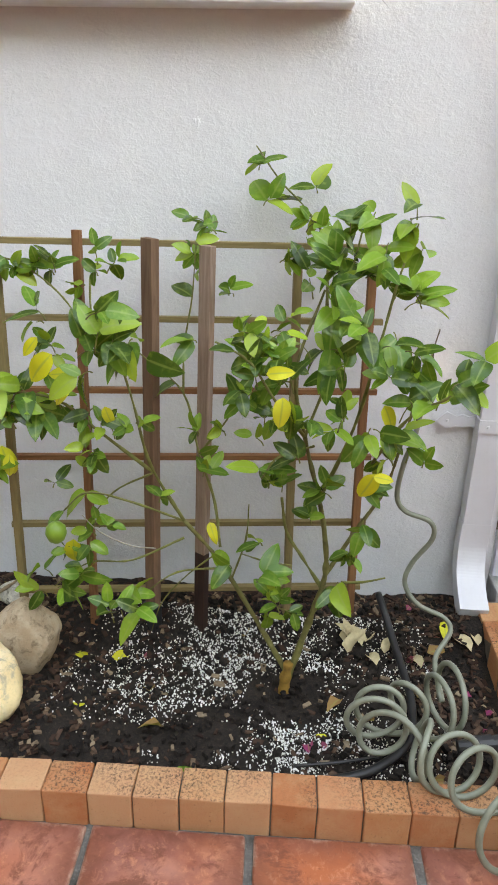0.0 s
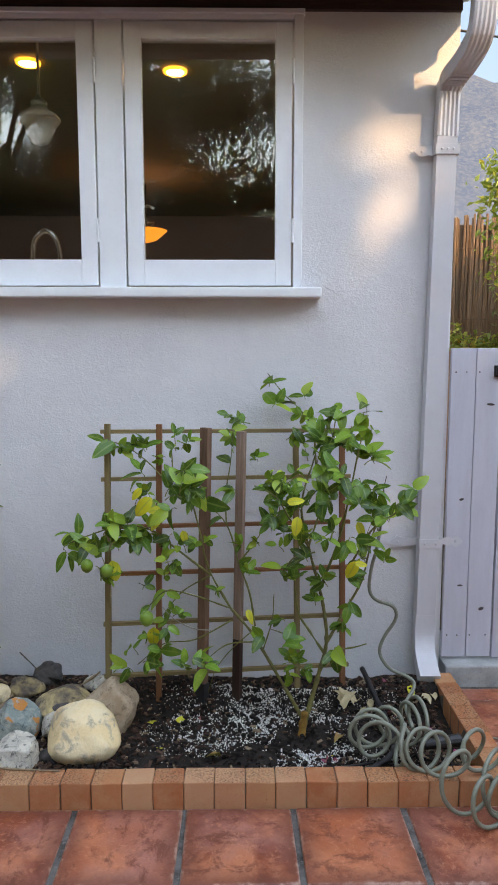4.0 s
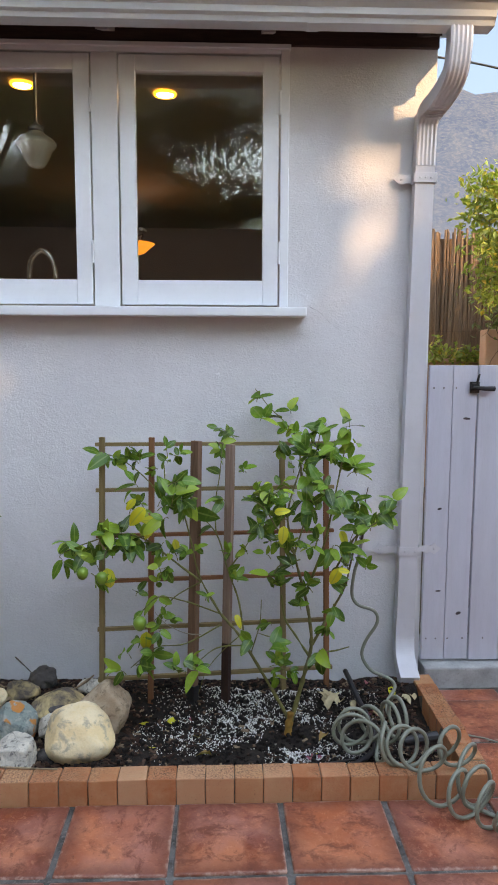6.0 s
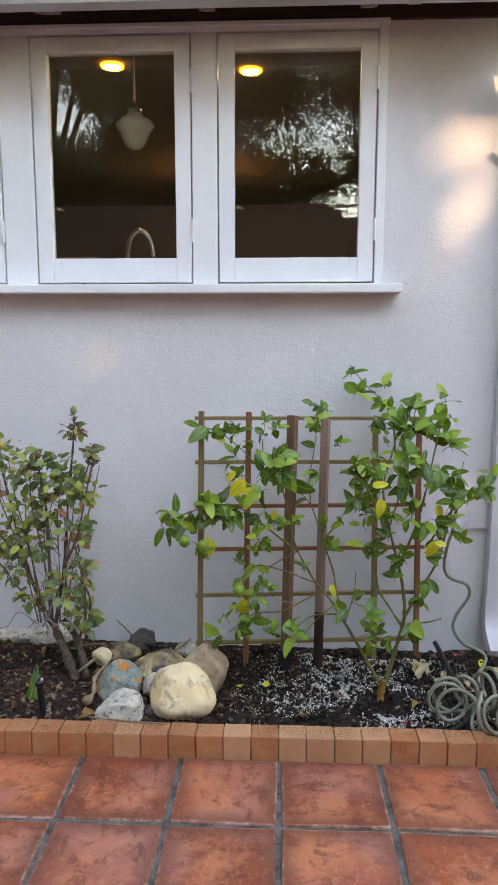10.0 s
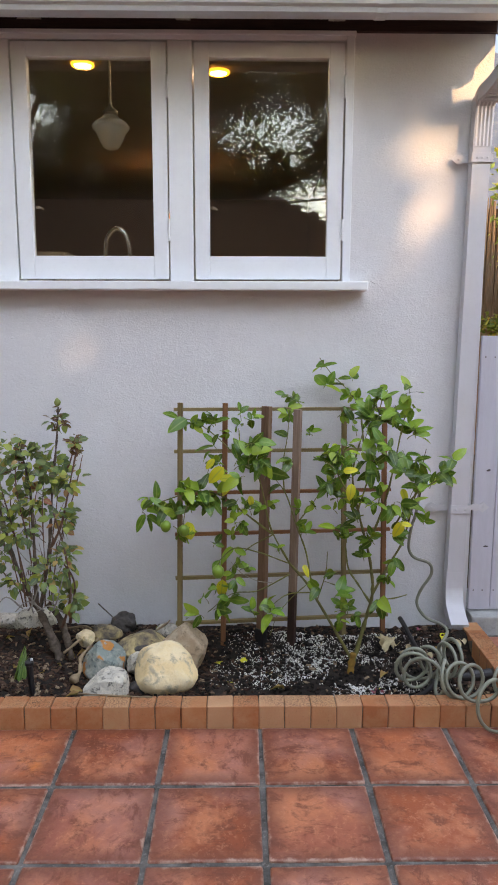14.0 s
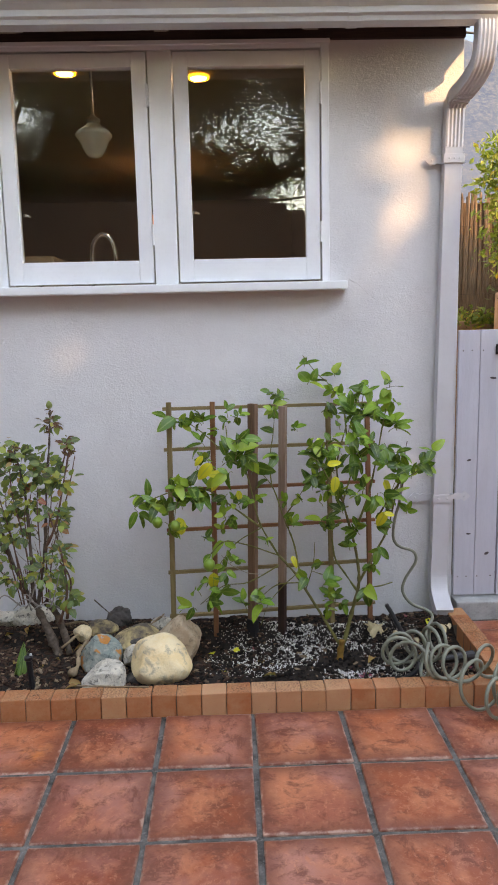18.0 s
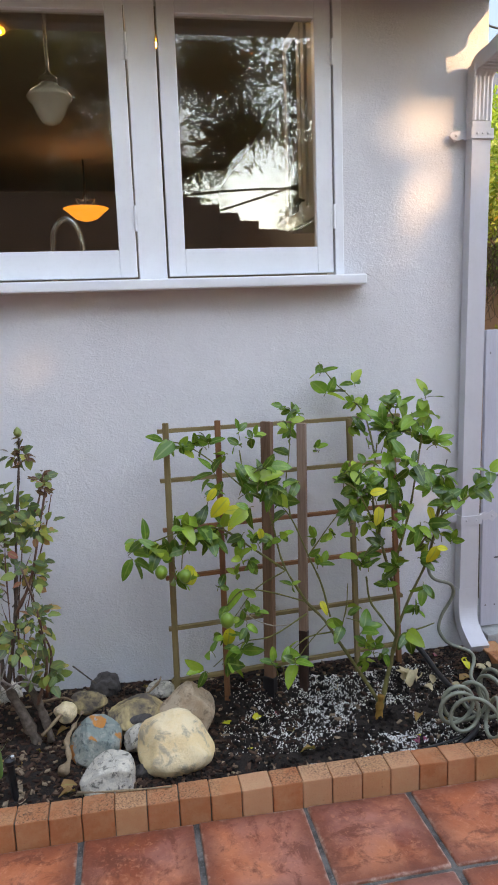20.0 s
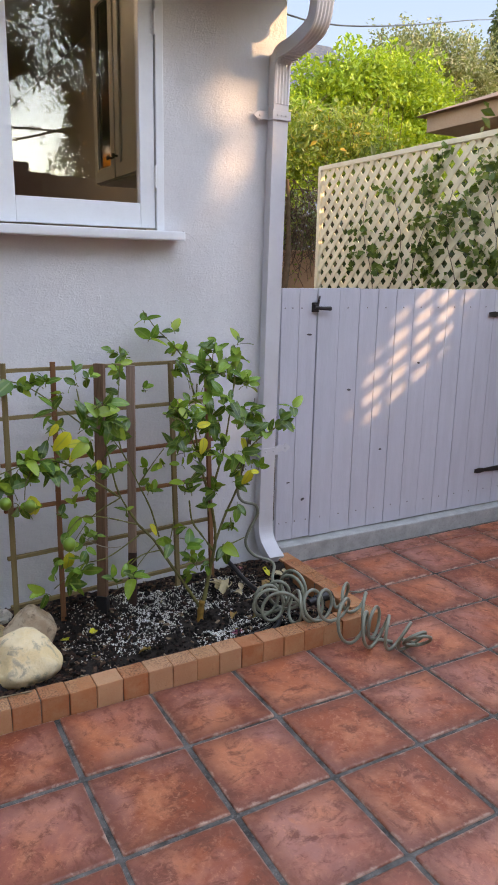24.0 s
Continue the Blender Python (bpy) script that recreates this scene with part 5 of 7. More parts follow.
# ---------------------------------------------------------------- sticks, stake, blades
DRIFT = plain_material("driftwood", (0.36, 0.25, 0.16), 0.85, 0, 0.6, 30, 0.6, 0.2)
ob = pipe("driftwood", [(-1.052, -0.587, 0.0356), (-1.032, -0.5378, 0.0508), (-1.042, -0.4692, 0.0762), (-1.017, -0.3957, 0.0915), (-0.997, -0.3445, 0.1017)], 0.0105, 0.005, DRIFT, None, 10, 8, 1.6)
tagged(ob, "twisted tan driftwood root lying by the stones", "driftwood")
ob = pipe("twig", [(-0.992, -0.7438, 0.0691), (-0.912, -0.7797, 0.0844), (-0.812, -0.7896, 0.0834), (-0.712, -0.7945, 0.0813)], 0.004, 0.0025, DRIFT, None, 6, 6, 0.8)
tagged(ob, "thin dry twig lying on the brick edging", "twig")
ob = pipe("twig", [(-1.042, -0.1042, 0.1626), (-0.992, -0.1209, 0.122), (-0.952, -0.1463, 0.0966)], 0.003, 0.002, GREY_BARK, None, 6, 6, 0.6)
tagged(ob, "dark thin twig against the wall", "twig")
for k, (a, b) in enumerate((((-1.152, -0.2412, 0.1017), (-1.032, -0.2936, 0.122)), ((-1.132, -0.3941, 0.061), (-1.062, -0.2842, 0.1017)), ((-0.772, -0.258, 0.0915), (-0.712, -0.155, 0.1017)))):
    m = (Vector(a) + Vector(b)) / 2 + Vector((0.02, 0.0, 0.012))
    ob = pipe("twig", [a, m, b], 0.006, 0.003, DRIFT, None, 5, 6, 0.7)
    tagged(ob, "broken brown stick in the mulch", "twig")
stake = thing("sprinkler_stake", "black plastic drip sprinkler stake in the mulch", "sprinkler", (-1.187, -0.66, 0))
bm = bmesh.new()
tube(bm, [Vector((-1.182, -0.66, -0.02)), Vector((-1.19, -0.6679, 0.1423))], 0.011, 0.012, 10)
part("stake_tube", bm, BLACK, stake)
bm = bmesh.new()
lathe(bm, [(0.012, 0.0), (0.017, 0.004), (0.017, 0.016), (0.008, 0.022), (0.004, 0.03)], (-1.19, -0.6679, 0.1423), 14)
part("sprinkler_head", bm, BLACK, stake)
bm = bmesh.new()
lathe(bm, [(0.005, 0), (0.0055, 0.006), (0.002, 0.009)], (-1.18, -0.6711, 0.1647), 10)
part("nozzle", bm, plain_material("grey_nozzle", (0.55, 0.6, 0.65), 0.3), stake, "pale grey nozzle")
BLADE = leaf_material("blade_green", ((0.0, (0.05, 0.13, 0.03)), (1.0, (0.10, 0.22, 0.05))))
blades = thing("bulb_leaves", "clump of short green strap leaves", "plant", (-1.262, -0.5861, 0.0203))
strap_leaf = leaf_mesh("leaf", 0.14, 0.018, 0.3, 0.25, BLADE, 5, 0.0, 0.6)
for k in range(6):
    ob = new("leaf", strap_leaf)
    ob.parent = blades
    ob.matrix_basis = Matrix.Translation((0.008 * (k - 3), 0.006 * (k % 3), 0)) @ Euler((radians(70 + 4 * (k % 3)), radians(10 * (k - 2.5)), radians(25 * (k - 3)))).to_matrix().to_4x4()


# ---------------------------------------------------------------- hoses and litter
def spring(rings):
    """Loose loops one after another: centre, radius and the way each loop faces, in degrees from +x."""
    out = []
    for i, (c, r, yaw, tip) in enumerate(rings):
        nc, nr, nyaw, ntip = rings[min(i + 1, len(rings) - 1)]
        for k in range(18):
            f = k / 18
            g = f
            a = radians(yaw + (nyaw - yaw) * g)
            rad = r + (nr - r) * g
            w = math.tau * f - math.pi / 2
            side = Vector((-math.sin(a), math.cos(a), 0))
            face = Vector((math.cos(a), math.sin(a), 0))
            up = (Vector((0, 0, 1)) + face * (tip + (ntip - tip) * g)).normalized()
            out.append(Vector(c).lerp(Vector(nc), g) + rad * (math.cos(w) * side + math.sin(w) * up))
    return out


garden_hose = thing("coil_hose", "sage-green spring-coil garden hose heaped over the bricks", "hose", (0.438, -0.6278, 0.0508))
line = smooth_line([(0.36, -0.2886, 0.7319), (0.348, -0.2851, 0.6302), (0.333, -0.2785, 0.5692), (0.326, -0.2709, 0.4778), (0.353, -0.2693, 0.432), (0.418, -0.2685, 0.4066), (0.43, -0.2668, 0.3558), (0.388, -0.2644, 0.2846), (0.371, -0.2712, 0.2236), (0.408, -0.2866, 0.1677), (0.478, -0.2942, 0.1372), (0.493, -0.3279, 0.1169), (0.448, -0.3868, 0.0864), (0.438, -0.4392, 0.0762)], 5)
line += spring([((0.450, -0.545, 0.124), 0.066, 12, 0.1), ((0.432, -0.602, 0.132), 0.068, 18, 0.1), ((0.372, -0.632, 0.130), 0.066, 40, 0.1), ((0.292, -0.632, 0.128), 0.064, 80, 0.1), ((0.256, -0.645, 0.128), 0.062, 95, 0.1), ((0.268, -0.694, 0.122), 0.063, 88, 0.0), ((0.335, -0.738, 0.124), 0.067, 12, 0.0), ((0.398, -0.778, 0.136), 0.064, -70, -0.4), ((0.416, -0.792, 0.138), 0.062, -80, -0.4), ((0.452, -0.858, 0.160), 0.066, -74, 0.0), ((0.498, -0.925, 0.085), 0.070, -68, 0.0), ((0.570, -0.975, 0.078), 0.070, -54, 0.1), ((0.632, -1.030, 0.074), 0.066, -60, 0.2), ((0.668, -1.075, 0.066), 0.058, -80, 0.5), ((0.690, -1.09, 0.060), 0.052, -110, 0.9)])
line += [Vector((0.73, -1.08, 0.03)), Vector((0.735, -1.02, 0.0085)), Vector((0.70, -0.97, 0.0085))]
soft = [line[0]] + [(line[i - 1] + 2 * line[i] + line[i + 1]) / 4 for i in range(1, len(line) - 1)] + [line[-1]]
bm = bmesh.new()
tube(bm, smooth_line(soft, 2), 0.0068, 0.0068, 9)
part("hose_tube", bm, HOSE, garden_hose, "", True)
line = [Vector((0.545, -0.690, 0.118)), Vector((0.575, -0.69, 0.12))] + spring([((0.551, -0.729, 0.118), 0.062, -70, 0.1), ((0.572, -0.830, 0.156), 0.062, -60, 0.0), ((0.605, -0.925, 0.080), 0.066, -58, 0.0)])
line += [Vector((0.625, -0.945, 0.012)), Vector((0.645, -0.96, 0.0085)), Vector((0.66, -0.98, 0.0085))]
soft = [line[0]] + [(line[i - 1] + 2 * line[i] + line[i + 1]) / 4 for i in range(1, len(line) - 1)] + [line[-1]]
bm = bmesh.new()
tube(bm, smooth_line(soft, 2), 0.0068, 0.0068, 9)
part("hose_tube", bm, HOSE, garden_hose, "", True)
bm = bmesh.new()
tube(bm, [Vector((0.430, -0.715, 0.112)), Vector((0.465, -0.712, 0.115))], 0.014, 0.017, 12)
tube(bm, [Vector((0.466, -0.712, 0.115)), Vector((0.503, -0.706, 0.117))], 0.021, 0.021, 12)
tube(bm, [Vector((0.504, -0.706, 0.117)), Vector((0.548, -0.700, 0.118))], 0.018, 0.021, 12)
part("coupling", bm, BLACK, garden_hose, "black hose coupling")
drip = pipe("black_hose", [(0.323, -0.1726, 0.1169), (0.333, -0.2239, 0.1017), (0.353, -0.3084, 0.061), (0.366, -0.4019, 0.0457), (0.373, -0.507, 0.0356), (0.348, -0.6267, 0.0305), (0.258, -0.7116, 0.0285), (0.148, -0.7465, 0.0264), (0.058, -0.7582, 0.0224)], 0.0105, 0.0105, BLACK, None, 7, 10)
tagged(drip, "black irrigation hose curving across the soil", "hose")
ob = pipe("drip_line", [(0.088, -0.7062, 0.0224), (0.188, -0.6914, 0.0254), (0.278, -0.6662, 0.0224)], 0.004, 0.004, BLACK, None, 6, 8)
tagged(ob, "thin black drip line on soil", "drip line")
ob = pipe("cord", [(0.69, -0.478, 0.006), (0.745, -0.495, 0.004), (0.79, -0.515, 0.004), (0.835, -0.55, 0.004)], 0.0035, 0.003, HOSE, None, 6, 7)
tagged(ob, "thin grey cord lying on the tiles", "cord")

HUSK = plain_material("dry_husk", (0.62, 0.50, 0.31), 0.8, 0, 0.35, 40, 0.4, 0.2)
husk_mesh = [leaf_mesh("dry_leaf", l, l * 0.5, 0.9, 0.5, HUSK, 5, 0.2) for l in (0.05, 0.065, 0.075)]
PETAL = leaf_material("magenta_petal", ((0.0, (0.30, 0.012, 0.10)), (1.0, (0.42, 0.03, 0.16))), 0.6)
petal_mesh = [leaf_mesh("petal", l, l * 0.85, 0.6, 0.4, PETAL, 4, 0.3) for l in (0.022, 0.03)]
lit_rng = random.Random(8)


def litter(name, mesh, x, y, label, category, group, lift=0.008, tilt=20):
    ob = new(name, mesh)
    ob.matrix_basis = pose(x, y, soil_height(x, y) + lift, lit_rng.uniform(-tilt, tilt), lit_rng.uniform(-tilt, tilt), lit_rng.uniform(0, 360))
    return tagged(ob, label, category, group)


for x, y, up in ((0.223, -0.2762, 70), (0.238, -0.2677, 60), (0.25, -0.2805, 50), (0.283, -0.2762, 15), (0.306, -0.3612, 12), (0.333, -0.306, 40), (0.273, -0.289, 50), (0.233, -0.3145, 65), (0.588, -0.2762, 30), (0.568, -0.289, 30), (0.428, -0.34, 10)):
    ob = litter("dry_leaf", lit_rng.choice(husk_mesh), x, y, "curled pale dry leaf on the soil", "dry leaf", "dry leaves", 0.012)
    ob.rotation_euler = (radians(up), 0, radians(lit_rng.uniform(-60, 60)))
for x, y in ((0.124, -0.637), (0.167, -0.631), (0.415, -0.136), (0.419, -0.2941), (0.438, -0.306), (0.379, -0.544), (0.549, -0.552), (0.558, -0.505), (0.518, -0.425), (0.588, -0.585), (-0.312, -0.3655), (0.543, -0.675), (0.408, -0.3145), (0.488, -0.255), (0.468, -0.3825)):
    litter("fallen_petal", lit_rng.choice(petal_mesh), x, y, "fallen magenta bougainvillea bract", "petal", "fallen bracts", 0.008, 35)
for x, y in ((-0.433, -0.554), (0.162, -0.587), (0.503, -0.2125), (-0.472, -0.357), (-0.362, -0.34)):
    litter("fallen_leaf", lit_rng.choice(YELLOW_LEAVES), x, y, "fallen yellow leaf on dark soil", "fallen leaf", "fallen yellow leaves", 0.006, 15)
litter("fallen_leaf", LEMON_LEAVES[3], -0.147, -0.715, "fallen green leaf at the brick edge", "fallen leaf", "", 0.012, 15)
BROWN_LEAF = leaf_material("brown_leaf", ((0.0, (0.22, 0.10, 0.04)), (1.0, (0.40, 0.20, 0.08))), 0.7)
brown_mesh = [leaf_mesh("dead_leaf", l, l * 0.6, 0.7, 0.5, BROWN_LEAF, 4, 0.3) for l in (0.035, 0.05)]
for k in range(34):
    x, y = (lit_rng.uniform(-1.6, -0.55), lit_rng.uniform(-0.75, -0.1)) if k < 26 else (lit_rng.uniform(-0.4, 0.55), lit_rng.uniform(-0.73, -0.25))
    litter("dead_leaf", lit_rng.choice(brown_mesh), x, y, "curled brown dead leaf in the bed", "dead leaf", "dead leaves", 0.012, 40)

# ---------------------------------------------------------------- kitchen behind the window
ROOM = paint_material("kitchen_wall_paint", (0.40, 0.38, 0.36), (0.32, 0.30, 0.28), 0.7)
CABINET = paint_material("cabinet_white", (0.52, 0.53, 0.53), (0.42, 0.42, 0.41), 0.45)
DARKWOOD = wood_material("blind_wood", (0.13, 0.07, 0.045), (0.07, 0.035, 0.022), 0.5, (2, 25, 25))
bm = bmesh.new()
box(bm, (-4.2, 6.0, 0.6), (0.52, 6.1, 3.03))
box(bm, (-4.3, 0.17, 0.6), (-4.2, 6.1, 3.03))
box(bm, (0.45, 0.17, 0.6), (0.52, 5.99, 3.03))
kitchen = part("wall_kitchen", bm, ROOM)
tagged(kitchen, "tan plaster walls inside the kitchen", "wall", kind="structure")
inner = block("ceiling_kitchen", (-4.3, 0.18, 2.988), (0.52, 6.1, 3.04), ROOM)
tagged(inner, "tan plaster kitchen ceiling", "ceiling", kind="structure")
inner = block("floor_kitchen", (-4.3, 0.165, 0.55), (0.52, 6.1, 0.62), DARKWOOD)
tagged(inner, "dark wooden kitchen floor", "floor", kind="structure")
LAMP = glow_material("warm_lamp", (1.0, 0.60, 0.18), 4.0)
for x, y in ((-1.35, 1.43), (-0.53, 1.545)):
    light = thing("recessed_light", "round warm recessed ceiling light, switched on", "ceiling light", (x, y, 2.985), "kitchen ceiling lights")
    # The trim ring has its own glow, standing in for lamplight on it.
    bm = bmesh.new()
    lathe(bm, [(0.070, 0), (0.070, -0.012), (0.058, -0.014), (0.056, -0.004)], (x, y, 2.985), 24)
    part("trim_ring", bm, glow_material("ring_glow", (1.0, 0.50, 0.08), 0.25), light)
    bm = bmesh.new()
    lathe(bm, [(0.052, 0), (0.052, -0.013), (0.02, -0.017)], (x, y, 2.985), 24)
    part("lens", bm, LAMP, light, "glowing lens")
    bulb = new("bulb", bpy.data.lights.new("bulb", "AREA"))
    bulb.data.shape, bulb.data.size, bulb.data.energy, bulb.data.color = "DISK", 0.1, 0.4, (1.0, 0.96, 0.92)
    bulb.parent = light
    bulb.location = (0, 0, -0.022)
pendant = thing("pendant_lamp", "white schoolhouse glass pendant lamp over the sink, unlit", "pendant lamp", (-0.995, 0.3, 2.284))
OPAL = plain_material("opal_glass", (0.80, 0.79, 0.75), 0.25, 0, 0.06)
bm = bmesh.new()
lathe(bm, [(0.012, -0.082), (0.035, -0.072), (0.055, -0.040), (0.066, -0.008), (0.084, 0.012), (0.086, 0.024), (0.074, 0.040), (0.055, 0.052), (0.040, 0.060), (0.030, 0.074)], (-0.995, 0.3, 2.302), 28)
part("globe", bm, OPAL, pendant, "tapered opal glass globe", True)
bm = bmesh.new()
lathe(bm, [(0.034, 0), (0.034, 0.02), (0.012, 0.035), (0.006, 0.05), (0.006, 0.5), (0.04, 0.51), (0.04, 0.53)], (-0.995, 0.3, 2.374), 16)
part("stem", bm, plain_material("brushed_nickel", (0.5, 0.48, 0.45), 0.35, 1.0), pendant, "metal stem and holder", True)
BX, BY, BZ = -1.03, 4.0, 2.48
bowl = thing("bowl_lamp", "lit amber glass bowl lamp on a scrolled hanger", "pendant lamp", (BX, BY, BZ))
bm = bmesh.new()
lathe(bm, [(0.04, -0.10), (0.10, -0.08), (0.15, -0.035), (0.20, 0.005), (0.19, 0.01), (0.12, -0.05)], (BX, BY, BZ), 28)
part("glass_bowl", bm, glow_material("amber_glass", (1.0, 0.36, 0.06), 0.13), bowl, "glowing amber bowl", True)
bm = bmesh.new()
for s in (-1, 1):
    tube(bm, smooth_line([(BX, BY, BZ - 0.03), (BX + s * 0.06, BY, BZ + 0.04), (BX + s * 0.08, BY, BZ + 0.09), (BX + s * 0.02, BY, BZ + 0.08), (BX + s * 0.01, BY, BZ + 0.16)], 5), 0.008, 0.006, 6)
tube(bm, [Vector((BX, BY, BZ)), Vector((BX, BY, 2.90))], 0.007, 0.007, 6)
part("hanger", bm, IRON, bowl, "black scrolled iron hanger")
glow = new("bulb", bpy.data.lights.new("bulb", "POINT"))
glow.data.energy, glow.data.shadow_soft_size, glow.data.color = 0.1, 0.05, (1.0, 0.96, 0.92)
glow.parent = bowl
glow.location = (0, 0, 0.06)
faucet = thing("faucet", "chrome gooseneck kitchen faucet", "faucet", (-1.004, 0.21, 1.534))
STEEL = plain_material("chrome", (0.7, 0.7, 0.7), 0.15, 1.0, 0.05)
bm = bmesh.new()
tube(bm, smooth_line([(-1.019, 0.215, 1.584), (-1.019, 0.215, 1.754), (-1.009, 0.215, 1.819), (-0.969, 0.215, 1.856), (-0.929, 0.215, 1.834), (-0.909, 0.215, 1.774), (-0.906, 0.215, 1.694)], 7), 0.012, 0.011, 10)
part("spout_arc", bm, STEEL, faucet, "", True)
bm = bmesh.new()
lathe(bm, [(0.026, 0), (0.024, 0.02), (0.014, 0.03)], (-1.019, 0.215, 1.566), 16)
part("base_ring", bm, STEEL, faucet)
counter = block("countertop", (-4.114, 0.17, 1.504), (0.426, 0.78, 1.544), CONCRETE, None, 0.005)
tagged(counter, "grey stone countertop under the window", "countertop")
base = thing("base_cabinet", "white base cabinets carrying the countertop", "cabinet", (-1.814, 0.5, 0.654))
block("body", (-4.114, 0.2, 0.656), (0.426, 0.74, 1.502), CABINET, base)
upper = thing("wall_cabinet", "white kitchen wall cabinet with one dark glass door", "cabinet", (0.25, 0.58, 1.88))
block("body", (0.116, 0.2, 1.88), (0.434, 0.98, 2.80), CABINET, upper)
for y0, y1, glazed in ((0.22, 0.62, False), (0.64, 0.96, True)):
    bm = bmesh.new()
    for a, b in (((y0, 1.885), (y0 + 0.06, 2.78)), ((y1 - 0.06, 1.885), (y1, 2.78)), ((y0 + 0.06, 1.885), (y1 - 0.06, 1.95)), ((y0 + 0.06, 2.72), (y1 - 0.06, 2.78))):
        box(bm, (0.091, a[0], a[1]), (0.1155, b[0], b[1]), 0.003)
    door = part("door", bm, CABINET, upper, "white framed cabinet door")
    block("door_panel", (0.104, y0 + 0.055, 1.945), (0.108, y1 - 0.055, 2.725), plain_material("dark_glass", (0.03, 0.028, 0.026), 0.08) if glazed else CABINET, door, label="dark glass panel" if glazed else "white panel")
    bm = bmesh.new()
    lathe(bm, [(0.006, 0), (0.005, 0.012), (0.012, 0.018), (0.012, 0.026), (0.004, 0.030)], (0, 0, 0), 12)
    bmesh.ops.transform(bm, matrix=Matrix.Translation((0.091, y1 - 0.03 if not glazed else y0 + 0.03, 1.98)) @ Matrix.Rotation(radians(-90), 4, "Y"), verts=bm.verts[:])
    part("knob", bm, IRON, door, "dark round knob")
fridge = thing("refrigerator", "white refrigerator at the back of the kitchen", "refrigerator", (-1.914, 3, 0.664))
block("body", (-2.764, 2.6, 0.664), (-1.764, 3.3, 2.004), CABINET, fridge, 0.02)
block("door", (-2.754, 2.55, 0.694), (-1.774, 2.598, 1.994), CABINET, fridge, 0.015)
block("handle", (-1.874, 2.51, 1.234), (-1.844, 2.548, 1.834), STEEL, fridge, 0.006)
rack = thing("spice_box", "wooden box of lit spice jars on the refrigerator side", "box", (-1.564, 2.6, 1.634))
block("tray", (-1.734, 2.5, 1.534), (-1.434, 2.8, 1.564), REDWOOD, rack, 0.004)
for k in range(5):
    bm = bmesh.new()
    lathe(bm, [(0.025, 0), (0.027, 0.02), (0.027, 0.11), (0.018, 0.13), (0.018, 0.16)], (-1.69 + 0.058 * k, 2.62, 1.532), 12)
    part("jar", bm, plain_material("amber_jar", (0.5, 0.26, 0.06), 0.3), rack, "amber jar", True)
# ---------------------------------------------------------------- beyond the gate
EARTH = ground_material("dry_earth", (0.07, 0.05, 0.035), (0.11, 0.08, 0.055), (0.05, 0.04, 0.03), 0.4, 0.95, 0.5)
CLAY = paint_material("terracotta_render", (0.46, 0.25, 0.15), (0.33, 0.19, 0.12), 0.85, 1.0, wear=0.6, bump=0.4)
CREAMPAINT = paint_material("lattice_cream", (0.84, 0.72, 0.50), (0.68, 0.55, 0.36), 0.65)
IVY_LEAF = leaf_material("ivy_leaf", ((0.0, (0.03, 0.07, 0.02)), (0.6, (0.09, 0.155, 0.035)), (1.0, (0.26, 0.31, 0.07))), 0.45, 0.3, True, False)
LIME_LEAF = leaf_material("lime_leaf", ((0.0, (0.10, 0.20, 0.02)), (0.5, (0.20, 0.33, 0.03)), (1.0, (0.36, 0.44, 0.04))), 0.5, 0.4, True, False)
SHRUB_LEAF = leaf_material("shrub_leaf", ((0.0, (0.09, 0.15, 0.03)), (0.5, (0.20, 0.26, 0.05)), (0.9, (0.42, 0.42, 0.10)), (1.0, (0.60, 0.33, 0.04))), 0.4, 0.35, True, False)
GREY_LEAF = leaf_material("grey_leaf", ((0.0, (0.10, 0.12, 0.06)), (0.6, (0.19, 0.20, 0.11)), (1.0, (0.28, 0.24, 0.15))), 0.6, 0.25, True, False)
DARK_LEAF = leaf_material("dark_leaf", ((0.0, (0.014, 0.032, 0.012)), (0.6, (0.03, 0.06, 0.02)), (1.0, (0.07, 0.10, 0.03))), 0.5, 0.12, True, False)
OAK_LEAF = leaf_material("oak_leaf", ((0.0, (0.035, 0.055, 0.022)), (0.6, (0.075, 0.10, 0.04)), (1.0, (0.14, 0.15, 0.07))), 0.5, 0.2, True, False)
TWIG = plain_material("dry_twig", (0.17, 0.11, 0.075), 0.9, 0, 0.5, 20, 0.4, 0.1)

lattice = thing("lattice_fence", "cream painted diagonal lattice fence overgrown with vine", "fence", (2.5, 1.2, 0.5))
for a, b in (((2.444, -0.30, 2.290), (2.489, 2.345, 2.324)), ((2.444, 2.307, 1.10), (2.489, 2.345, 2.288)), ((2.444, -0.30, 1.10), (2.489, 2.305, 1.135))):
    block("frame_rail", a, b, CREAMPAINT, lattice, 0.003)
pitch, lo, hi, near, far = 0.128, 1.136, 2.289, -0.30, 2.305
for k in range(-10, 22):
    for s in (1, -1):
        y0 = near + k * pitch
        a = max(near, y0)
        b = min(far, y0 + hi - lo)
        if b - a < 0.03:
            continue
        z0, z1 = (lo + a - y0, lo + b - y0) if s > 0 else (hi - a + y0, hi - b + y0)
        length = (b - a) * math.sqrt(2)
        bm = bmesh.new()
        box(bm, (-0.0035, -length / 2, -0.0215), (0.0035, length / 2, 0.0215))
        bmesh.ops.transform(bm, matrix=Matrix.Translation((2.462 + 0.0045 * s, (a + b) / 2, (z0 + z1) / 2)) @ Matrix.Rotation(radians(45 * s), 4, "X"), verts=bm.verts[:])
        part("slat", bm, CREAMPAINT, lattice)
vine = thing("lattice_vine", "dark green vine climbing over the lattice", "vine", (2.45, 0.9, 1.2))
rng = random.Random(44)
